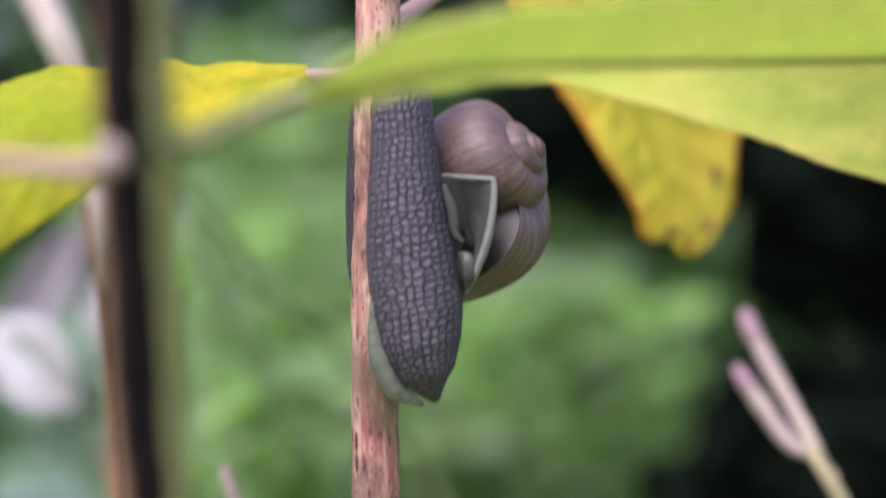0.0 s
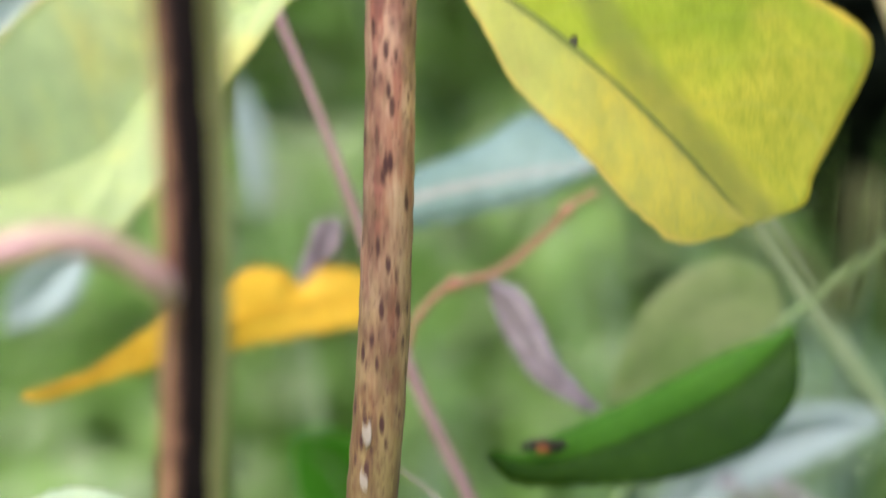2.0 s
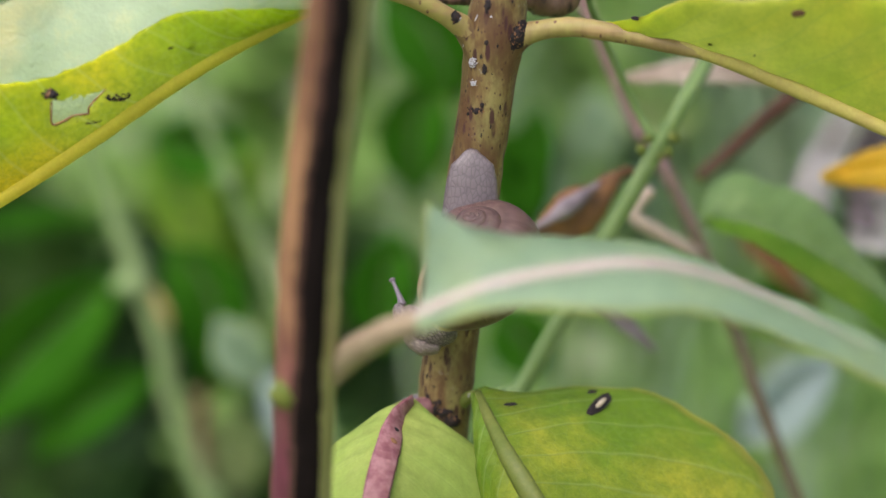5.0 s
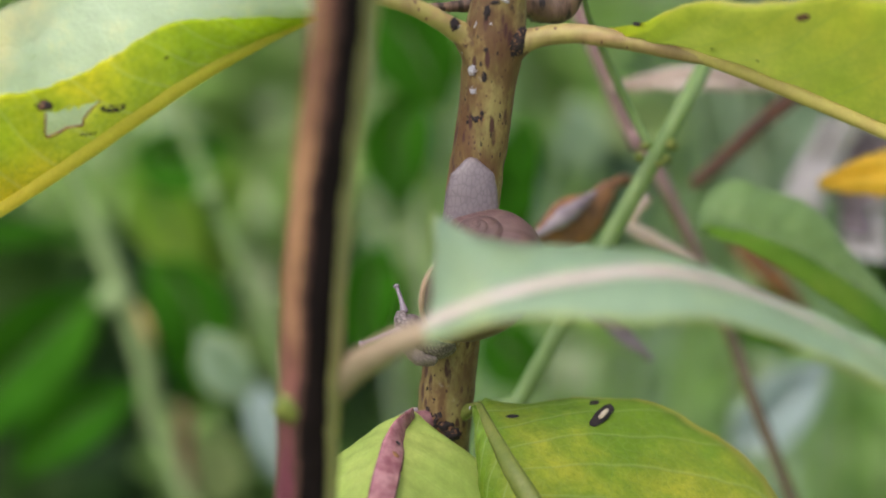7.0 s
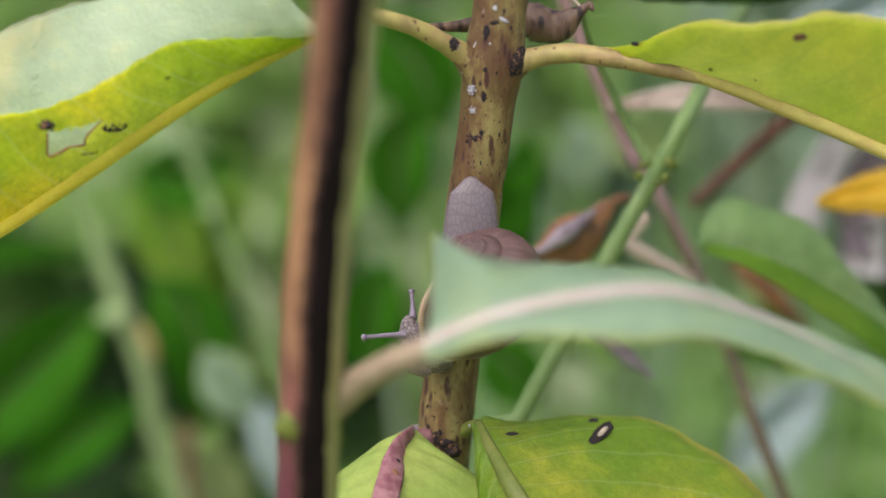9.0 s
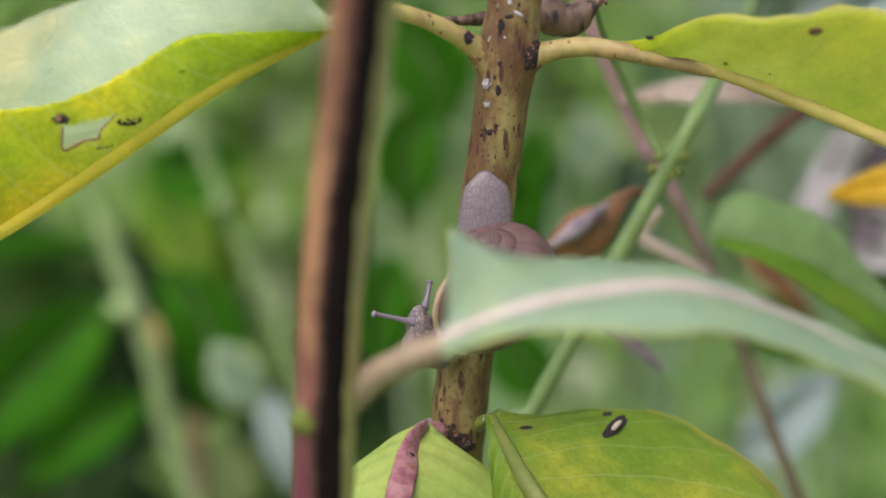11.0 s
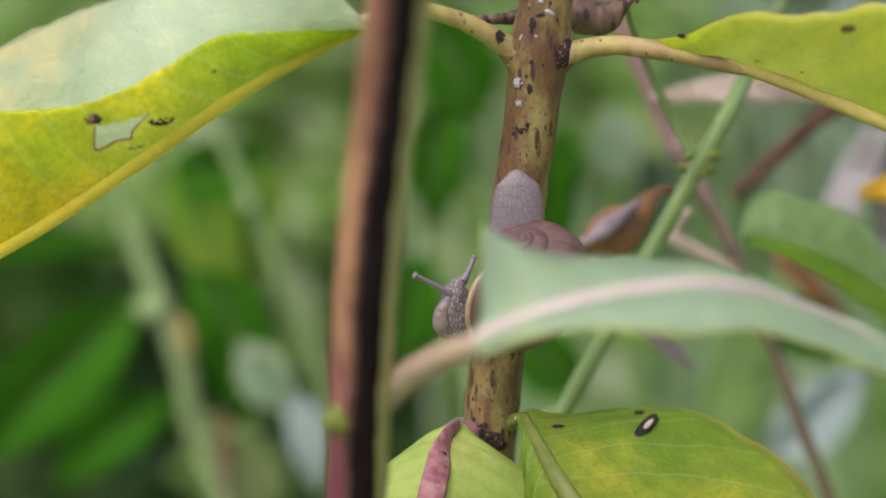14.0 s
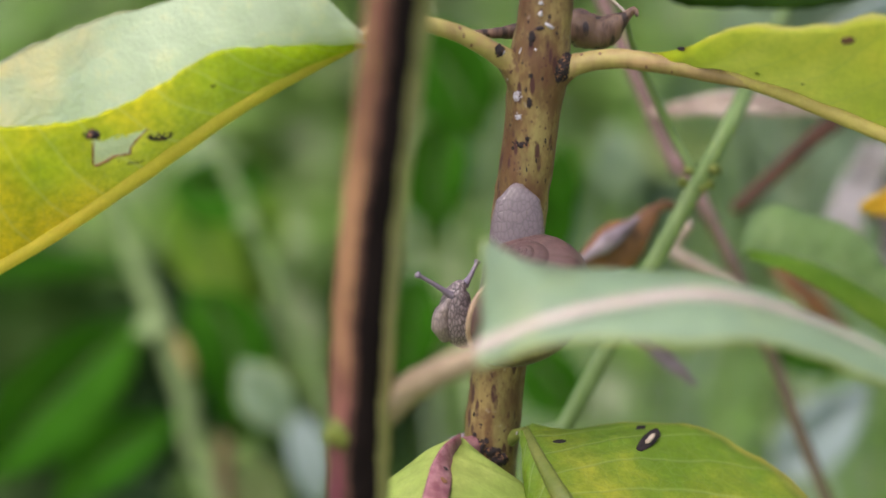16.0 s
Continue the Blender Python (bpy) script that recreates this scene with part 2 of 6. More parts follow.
def shell_material(name, light, dark, lines):
    """Growth lines across the whorl (u) and a faint band along it (v)."""
    m = Nodes(name)
    uv, obj = m.coords("UV"), m.coords("Object")
    streak = m.noise(m.coords("UV", (160, 1.2, 1)), 1.0, 4, 0.7)
    col = m.mix(m.ramp(streak, [(0.42, 0.0), (0.6, 1.0)]), light, dark)
    col = m.mix(m.ramp(m.noise(obj, 140, 3), [(0.4, 0.0), (0.7, 0.5)]), col, tuple(c * 0.6 for c in dark))
    fine = m.ramp(m.noise(m.coords("UV", (420, 2.0, 1)), 1.0, 3, 0.7), [(0.53, 0.0), (0.63, 0.8)])
    col = m.mix(fine, col, lines)
    speck = m.ramp(m.noise(obj, 900, 4, 0.75), [(0.56, 0.0), (0.68, 0.75)])
    col = m.mix(speck, col, tuple(c * 0.45 for c in dark))
    m.bump(streak, 0.35, 0.0005)
    return m.finish(col, m.ramp(m.noise(obj, 300, 3), [(0.3, 0.3), (0.7, 0.5)]), 0.45)


STEM = stem_material("mottled_stem_bark", (0.55, 0.34, 0.24), (0.36, 0.12, 0.1), (0.05, 0.014, 0.016), 0.25, 0.95, low=(0.27, 0.195, 0.072), z0=0.525, z1=0.62, powder=0.2, fine=True, dots=0.65)
PETIOLE_SKIN = stem_material("pink_flushed_petiole", (0.36, 0.3, 0.09), (0.36, 0.24, 0.1), (0.11, 0.045, 0.03), 0.16, 0.8, along=(0.15, 1, 1), dots=0.35)
FRONT_STEM = stem_material("dark_striped_stem_bark", (0.32, 0.168, 0.09), (0.16, 0.06, 0.045), (0.05, 0.02, 0.02), 0.15, 0.7, low=(0.17, 0.04, 0.07), z0=0.462, z1=0.494)
DARK_BARK = plain_material("dark_brown_bark", (0.1, 0.045, 0.035), (0.06, 0.03, 0.025), 220, 0.7, stretch=(1, 1, 0.2))
BLACK_STRIPE = plain_material("blackened_bark", (0.008, 0.006, 0.006), (0.018, 0.012, 0.012), 200, 0.8, 0.05, stretch=(1, 1, 0.15))
OLIVE_STRIPE = plain_material("olive_bark", (0.27, 0.25, 0.09), (0.36, 0.32, 0.14), 200, 0.6, stretch=(1, 1, 0.15))
PINK_PETIOLE = plain_material("pink_petiole_skin", (0.47, 0.26, 0.27), (0.43, 0.3, 0.22), 250, 0.45, stretch=(1, 1, 1))
TAN_PETIOLE = plain_material("tan_petiole_skin", (0.48, 0.36, 0.14), (0.42, 0.24, 0.12), 300, 0.45)
YELLOW_RIB = plain_material("yellow_midrib", (0.9, 0.8, 0.11), (0.82, 0.7, 0.09), 300, 0.5, 0.2, translucent=0.7)
OLIVE_RIB = plain_material("olive_midrib", (0.13, 0.17, 0.03), (0.2, 0.22, 0.05), 300, 0.45, translucent=0.1)
PALE_RIB = plain_material("pale_pink_midrib", (0.47, 0.39, 0.36), (0.42, 0.33, 0.29), 300, 0.45)
PURPLE_RIB = plain_material("purple_spotted_midrib", (0.37, 0.19, 0.2), (0.17, 0.05, 0.065), 420, 0.5)
BLADE_GREEN = leaf_material("yellow_green_blade", (0.58, 0.65, 0.05), (0.82, 0.73, 0.08), 0.45, (0.66, 0.68, 0.16), edge=(0.74, 0.66, 0.2), edge_width=0.015, rough=0.55, spec=0.18, translucent=0.76, vein_strength=0.18, along=0.35)
BLADE_BUTTER = leaf_material("buttery_pale_blade", (0.8, 0.78, 0.26), (0.95, 0.78, 0.16), 0.6, (0.84, 0.8, 0.42), edge=(0.92, 0.72, 0.2), edge_width=0.05, translucent=0.76, vein_strength=0.1, along=0.8)
BLADE_SAGE = leaf_material("sage_green_blade", (0.26, 0.41, 0.14), (0.38, 0.5, 0.2), 0.35, (0.42, 0.54, 0.28), rough=0.45, translucent=0.4, vein_strength=0.25)
BLADE_VIVID = leaf_material("vivid_yellow_green_blade", (0.56, 0.71, 0.02), (0.98, 0.86, 0.03), 0.48, (0.84, 0.88, 0.3), rough=0.5, spec=0.22, translucent=0.9, vein_strength=0.32, along=0.45, grain=1.5, veins=11.0)
BLADE_MILKY = leaf_material("milky_green_blade", (0.66, 0.76, 0.42), (0.85, 0.76, 0.26), 0.2, (0.74, 0.8, 0.54), edge=(0.84, 0.74, 0.3), edge_width=0.03, translucent=0.72, vein_strength=0.08)
BLADE_FRESH = leaf_material("fresh_green_blade", (0.19, 0.32, 0.022), (0.52, 0.5, 0.045), 0.4, (0.44, 0.54, 0.2), edge=(0.6, 0.54, 0.1), edge_width=0.05, translucent=0.4, vein_strength=0.3, grain=1.2, along=0.35)
BLADE_YELLOW = leaf_material("yellowing_blade", (0.5, 0.58, 0.03), (0.82, 0.66, 0.04), 0.55, (0.38, 0.48, 0.05), edge=(0.75, 0.56, 0.08), edge_width=0.04, spots=0.06, rough=0.55, spec=0.2, translucent=0.7)
BLADE_GOLD = leaf_material("golden_blade", (0.95, 0.8, 0.08), (1.0, 0.74, 0.09), 0.6, (0.7, 0.66, 0.1), edge=(0.74, 0.3, 0.05), edge_width=0.17, spots=0.12, rough=0.6, spec=0.15, translucent=0.94, vein_strength=0.5)
BLADE_ORANGE = leaf_material("orange_blade", (0.82, 0.52, 0.03), (0.88, 0.6, 0.05), 0.5, (0.8, 0.55, 0.12), edge=(0.7, 0.42, 0.08), translucent=0.55, vein_strength=0.15)
BLADE_PALE = leaf_material("pale_waxy_blade", (0.56, 0.69, 0.51), (0.94, 0.78, 0.42), 0.15, (0.62, 0.72, 0.56), rough=0.42, spec=0.5, vein_strength=0.05, edge=(0.62, 0.66, 0.48), edge_width=0.01, translucent=0.5, along=0.7, grain=0.5, pebble=0.14)
BLADE_SOFT = leaf_material("soft_pale_green_blade", (0.52, 0.64, 0.26), (0.74, 0.7, 0.2), 0.45, (0.66, 0.7, 0.36), edge=(0.74, 0.66, 0.18), edge_width=0.04, translucent=0.68, vein_strength=0.12)
BLADE_JADE = leaf_material("jade_underside", (0.265, 0.375, 0.24), (0.35, 0.44, 0.2), 0.15, (0.37, 0.46, 0.32), rough=0.5, vein_strength=0.1, edge=(0.42, 0.46, 0.11), edge_width=0.06, translucent=0.4)
BLADE_LUSH = leaf_material("lush_green_blade", (0.42, 0.54, 0.12), (0.58, 0.62, 0.18), 0.3, (0.54, 0.62, 0.24), rough=0.5, vein_strength=0.1, edge=(0.56, 0.6, 0.16), edge_width=0.03, translucent=0.5)
BLADE_LIME = leaf_material("lime_yellow_blade", (0.68, 0.77, 0.09), (0.97, 0.85, 0.13), 0.46, (0.8, 0.8, 0.24), edge=(0.93, 0.7, 0.11), edge_width=0.07, rough=0.55, spec=0.18, translucent=0.8, vein_strength=0.3, along=0.9)
BLADE_HAY = leaf_material("hay_green_blade", (0.6, 0.66, 0.13), (0.86, 0.74, 0.2), 0.4, (0.7, 0.7, 0.2), edge=(0.74, 0.6, 0.2), edge_width=0.03, spots=0.05, rough=0.55, spec=0.2, translucent=0.7, vein_strength=0.3, along=0.3)
BLADE_CITRON = leaf_material("citron_green_blade", (0.77, 0.84, 0.035), (0.98, 0.87, 0.06), 0.45, (0.54, 0.62, 0.05), edge=(0.82, 0.72, 0.15), edge_width=0.03, rough=0.55, spec=0.12, translucent=0.92, vein_strength=0.4, along=0.15, veins=13.0)
BLADE_PEARL = leaf_material("pale_mottled_blade", (0.26, 0.36, 0.12), (0.42, 0.47, 0.22), 0.5, (0.4, 0.46, 0.24), rough=0.5, vein_strength=0.1, translucent=0.5)
BLADE_OLIVE = leaf_material("olive_yellow_blade", (0.2, 0.4, 0.035), (0.32, 0.46, 0.06), 0.3, (0.36, 0.48, 0.1), rough=0.55, spec=0.15, vein_strength=0.15, translucent=0.5)
BLADE_DARK = leaf_material("dark_glossy_blade", (0.016, 0.045, 0.002), (0.024, 0.06, 0.003), 0.3, (0.03, 0.07, 0.01), rough=0.5, spec=0.1, translucent=0.04, vein_strength=0.04)
BLADE_DEEP = leaf_material("deep_green_blade", (0.045, 0.14, 0.006), (0.065, 0.18, 0.01), 0.3, (0.08, 0.18, 0.03), rough=0.6, spec=0.15, translucent=0.15, vein_strength=0.1)
BLADE_BLUE = leaf_material("bluish_blade", (0.14, 0.22, 0.19), (0.2, 0.29, 0.26), 0.3, (0.3, 0.4, 0.36), rough=0.55, spec=0.25, translucent=0.15, vein_strength=0.12)
BLADE_SKY = leaf_material("pale_blue_waxy_blade", (0.4, 0.5, 0.48), (0.5, 0.58, 0.56), 0.3, (0.5, 0.58, 0.56), rough=0.45, spec=0.6, translucent=0.3, vein_strength=0.08)
BLADE_MID = leaf_material("mid_green_blade", (0.03, 0.13, 0.004), (0.05, 0.17, 0.008), 0.3, (0.07, 0.18, 0.02), rough=0.7, spec=0.08)
WITHERED = plain_material("withered_mauve_leaf", (0.36, 0.3, 0.33), (0.17, 0.13, 0.15), 160, 0.75)
WITHERED_BROWN = plain_material("withered_brown_leaf", (0.3, 0.14, 0.05), (0.13, 0.07, 0.05), 160, 0.7)
WITHERED_CREAM = plain_material("withered_cream_leaf", (0.72, 0.69, 0.68), (0.52, 0.46, 0.46), 120, 0.8, translucent=0.2)
STRAW = plain_material("dry_straw", (0.6, 0.5, 0.42), (0.45, 0.34, 0.28), 120, 0.8)
GREEN_STALK = plain_material("green_stalk_skin", (0.15, 0.235, 0.075), (0.21, 0.29, 0.11), 160, 0.5, stretch=(1, 1, 0.2))
PALE_STALK = plain_material("pale_green_stalk_skin", (0.17, 0.26, 0.09), (0.25, 0.33, 0.15), 90, 0.6, stretch=(1, 1, 0.2))
NEAR_STALK = plain_material("dull_olive_stalk_skin", (0.07, 0.085, 0.03), (0.1, 0.105, 0.045), 90, 0.75, 0.1, stretch=(1, 1, 0.2))
GREY_STALK = plain_material("grey_green_stalk_skin", (0.22, 0.29, 0.14), (0.3, 0.36, 0.2), 120, 0.6, stretch=(1, 1, 0.2))
MAUVE_STALK = plain_material("mauve_stalk_skin", (0.34, 0.205, 0.22), (0.27, 0.18, 0.16), 100, 0.6, stretch=(1, 1, 0.3))
OLIVE_STALK = plain_material("brown_olive_stalk_skin", (0.2, 0.14, 0.1), (0.15, 0.13, 0.07), 100, 0.65, stretch=(1, 1, 0.3))
DRY_TWIG = plain_material("dry_olive_twig_bark", (0.42, 0.34, 0.2), (0.34, 0.28, 0.14), 200, 0.7, stretch=(1, 1, 0.3))
PINK_BUD = plain_material("olive_pink_bud_skin", (0.36, 0.25, 0.24), (0.4, 0.32, 0.22), 200, 0.6)
BUD_TIP = plain_material("crimson_bud_tip", (0.34, 0.18, 0.22), (0.34, 0.22, 0.22), 300, 0.55)
DULL_PETIOLE = plain_material("dull_tan_petiole_skin", (0.36, 0.28, 0.19), (0.3, 0.22, 0.15), 250, 0.5)
TAN_RIB = plain_material("tan_yellow_midrib", (0.52, 0.44, 0.12), (0.46, 0.36, 0.11), 300, 0.5, 0.2)
TWIG = plain_material("russet_twig_bark", (0.38, 0.22, 0.13), (0.3, 0.12, 0.08), 220, 0.7)
BROWN_TWIG = plain_material("brown_twig_bark", (0.14, 0.062, 0.04), (0.08, 0.042, 0.03), 220, 0.7)
POD = stem_material("mottled_brown_pod_skin", (0.16, 0.095, 0.06), (0.06, 0.03, 0.024), (0.02, 0.012, 0.01), 0.3, 0.8)
SCAR = plain_material("black_scar", (0.016, 0.012, 0.014), (0.036, 0.025, 0.025), 900, 0.8)
SCAR_PALE = plain_material("dead_leaf_tissue", (0.6, 0.52, 0.42), (0.4, 0.3, 0.2), 900, 0.8)
WAX = plain_material("white_wax_crumbs", (0.56, 0.54, 0.58), (0.4, 0.38, 0.44), 900, 0.7)
PALE_SCAR = plain_material("pale_healed_scar", (0.4, 0.34, 0.28), (0.32, 0.25, 0.18), 500, 0.7)
RUST = plain_material("rusty_leaf_scar", (0.4, 0.13, 0.03), (0.16, 0.05, 0.02), 900, 0.7)
SNAIL_DARK = tubercle_material("slate_snail_skin", (0.12, 0.095, 0.124), (0.018, 0.014, 0.02), 44, 28)
SNAIL_LILAC = skin_material("lilac_snail_skin", (0.155, 0.122, 0.13), (0.105, 0.08, 0.085), 1350, (1, 1, 0.5), furrow_in=0.45, width=0.16, relief=0.14)
SNAIL_BROWN = skin_material("brown_snail_skin", (0.25, 0.2, 0.2), (0.12, 0.09, 0.09), 1900, (1, 1, 0.45), furrow_in=0.85, relief=0.35)
FOOT_RIM = plain_material("pale_foot_fringe", (0.17, 0.18, 0.12), (0.1, 0.1, 0.085), 600, 0.35, 0.5)
MANTLE = plain_material("grey_mantle_skin", (0.085, 0.08, 0.07), (0.05, 0.048, 0.042), 260, 0.45, 0.3)
APERTURE = plain_material("rusty_shell_mouth", (0.2, 0.09, 0.045), (0.1, 0.045, 0.03), 300, 0.35, 0.5)
# Black that stands for the shade in the hollow of the mantle.
HOLLOW_SHADE = plain_material("black_hollow_shade", (0.012, 0.01, 0.012), (0.02, 0.016, 0.018), 600, 0.5)
LIP_GREY = plain_material("grey_shell_lip", (0.24, 0.225, 0.2), (0.17, 0.16, 0.14), 400, 0.4, 0.4)
# Darker copy of the shell, with the shade of its lower whorl in the colour.
SHELL_SHADE = shell_material("shaded_olive_shell", (0.062, 0.05, 0.036), (0.03, 0.024, 0.018), (0.12, 0.1, 0.07))
SHELL_MAUVE = shell_material("mauve_brown_shell", (0.15, 0.084, 0.078), (0.07, 0.036, 0.03), (0.33, 0.24, 0.18))
SHELL_BROWN = shell_material("purple_brown_shell", (0.13, 0.07, 0.066), (0.05, 0.024, 0.02), (0.2, 0.135, 0.115))
LIP = plain_material("pale_shell_lip", (0.44, 0.32, 0.22), (0.34, 0.22, 0.14), 400, 0.4, 0.5)
TENTACLE = plain_material("slate_tentacle_skin", (0.16, 0.13, 0.17), (0.22, 0.18, 0.22), 900, 0.35, 0.5)
HEAD_SKIRT = skin_material("brown_snail_skirt", (0.25, 0.2, 0.185), (0.15, 0.115, 0.1), 1500, (1, 1, 0.5), furrow_in=0.4, relief=0.25)
# Ground out of view, coloured green to bounce light up onto the leaves.
SOIL = plain_material("green_bounce_soil", (0.1, 0.15, 0.035), (0.16, 0.2, 0.06), 12, 0.9)
THICKET = island_material("thicket_leaves", [(0.0, (0.016, 0.05, 0.008)), (0.5, (0.052, 0.14, 0.018)), (0.9, (0.095, 0.21, 0.034)), (1.0, (0.17, 0.27, 0.09))])
# Near-black leaf colour: the deep shade of the hedge is put into it.
THICKET_DARK = island_material("shade_coloured_thicket_leaves", [(0.0, (0.004, 0.006, 0.004)), (0.7, (0.009, 0.013, 0.008)), (1.0, (0.016, 0.022, 0.012))], rough=0.9, translucent=0.03, spec=0.05)
# Darker copy of the thicket leaves: shade between stalks is put into the colour.
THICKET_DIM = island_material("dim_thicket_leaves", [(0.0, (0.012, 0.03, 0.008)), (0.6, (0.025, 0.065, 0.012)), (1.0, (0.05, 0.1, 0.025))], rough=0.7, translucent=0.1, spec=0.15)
# Bright copy of the thicket leaves: the light on them is put into the colour.
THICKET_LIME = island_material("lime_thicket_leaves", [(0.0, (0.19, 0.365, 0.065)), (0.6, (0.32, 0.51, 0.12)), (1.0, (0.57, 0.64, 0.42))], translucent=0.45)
THICKET_GREY = island_material("grey_green_thicket_leaves", [(0.0, (0.16, 0.25, 0.14)), (0.6, (0.28, 0.4, 0.24)), (1.0, (0.5, 0.58, 0.46))])


# ---- shapes ----
def empty(name, label, category, group="", kind="", at=(0, 0, 0)):
    ob = new(name)
    ob.empty_display_size = 0.01
    ob.matrix_world = Matrix.Translation(at)
    return tagged(ob, label, category, group, kind)


def mesh_of(name, verts, faces, mats, idx=None, uvs=None, smooth=True):
    me = bpy.data.meshes.new(name)
    me.from_pydata([tuple(v) for v in verts], [], faces)
    for m in mats:
        me.materials.append(m)
    if idx is not None:
        me.polygons.foreach_set("material_index", idx)
    if uvs is not None:
        layer = me.uv_layers.new(name="UVMap")
        loops = np.zeros(len(me.loops), dtype=np.int32)
        me.loops.foreach_get("vertex_index", loops)
        layer.data.foreach_set("uv", np.asarray(uvs, dtype=np.float32)[loops].ravel())
    me.polygons.foreach_set("use_smooth", [smooth] * len(me.polygons))
    me.update()
    return me


def put(name, me, parent=None, label=""):
    ob = new(name, me)
    if parent:
        ob.parent = parent
        ob.matrix_parent_inverse = Matrix.Translation(-parent.matrix_world.translation) if parent.type == "EMPTY" else Matrix.Identity(4)
    if label:
        tagged(ob, label)
    return ob


def spline(points, n):
    """n points along a smooth curve through a few control points, evenly by length."""
    p = np.array(points, float)
    if len(p) == 2:
        p = np.array([p[0], (p[0] + p[1]) / 2, p[1]])
    q = np.vstack([2 * p[0] - p[1], p, 2 * p[-1] - p[-2]])
    out = []
    for i in range(1, len(q) - 2):
        a, b, c, d = q[i - 1 : i + 3]
        t = np.linspace(0, 1, 24, endpoint=False)[:, None]
        out.append(0.5 * (2 * b + (c - a) * t + (2 * a - 5 * b + 4 * c - d) * t**2 + (3 * b - a - 3 * c + d) * t**3))
    out = np.vstack(out + [p[-1:]])
    length = np.r_[0, np.cumsum(np.linalg.norm(np.diff(out, axis=0), axis=1))]
    s = np.linspace(0, length[-1], n)
    return np.stack([np.interp(s, length, out[:, k]) for k in range(3)], 1)


def unit(v):
    return v / np.maximum(np.linalg.norm(v, axis=-1, keepdims=True), 1e-9)


def frames_along(c, ref=(0, -1, 0)):
    t = unit(np.gradient(c, axis=0))
    side = unit(np.cross(t, np.array(ref, float)))
    return t, side, unit(np.cross(side, t))


def tube_mesh(name, points, radii, mat, n=40, ring=16, rough=0.0, seed=0.0, flat=1.0, caps=True, bulges=(), ref=(0, -1, 0), mats=None, pick=None):
    """A stem along a few control points: radii are spread along it; bulges are (where 0..1, width, extra radius)."""
    c = spline(points, n)
    s = np.linspace(0, 1, n)
    r = np.interp(s, np.linspace(0, 1, len(radii)), radii)
    for where, width, extra in bulges:
        r = r + extra * np.exp(-(((s - where) / width) ** 2))
    t, side, front = frames_along(c, ref)
    verts, uvs = [], []
    for i in range(n):
        for k in range(ring):
            a = 2 * math.pi * k / ring
            d = side[i] * math.cos(a) + front[i] * math.sin(a) * flat
            j = 1 + rough * noise.noise(Vector((c[i] + d * r[i]) * 260 + seed)) + rough * 0.6 * noise.noise(Vector((c[i] + d * r[i]) * 900 + seed))
            verts.append(c[i] + d * r[i] * j)
            uvs.append((s[i], k / ring))
    faces, idx = [], []
    for i in range(n - 1):
        for k in range(ring):
            k2 = (k + 1) % ring
            faces.append((i * ring + k, i * ring + k2, (i + 1) * ring + k2, (i + 1) * ring + k))
            idx.append(pick(k / ring, s[i]) if pick else 0)
    if caps:
        for i, sgn in ((0, -1), (n - 1, 1)):
            verts.append(c[i] + t[i] * sgn * r[i] * 0.6)
            uvs.append((s[i], 0.5))
            v = len(verts) - 1
            for k in range(ring):
                k2 = (k + 1) % ring
                faces.append((i * ring + k2, i * ring + k, v) if sgn < 0 else (i * ring + k, i * ring + k2, v))
                idx.append(0)
    return mesh_of(name, verts, faces, mats or [mat], idx, uvs)


VIEWER = np.array((0.0, -0.4, 0.6))


def inside(outline, u, v):
    """Whether a spot on a blade lies within an outline given in the blade's own u and v."""
    odd = False
    for (a, b), (c, d) in zip(outline, outline[1:] + outline[:1]):
        if (b > v) != (d > v) and u < (c - a) * (v - b) / (d - b) + a:
            odd = not odd
    return odd


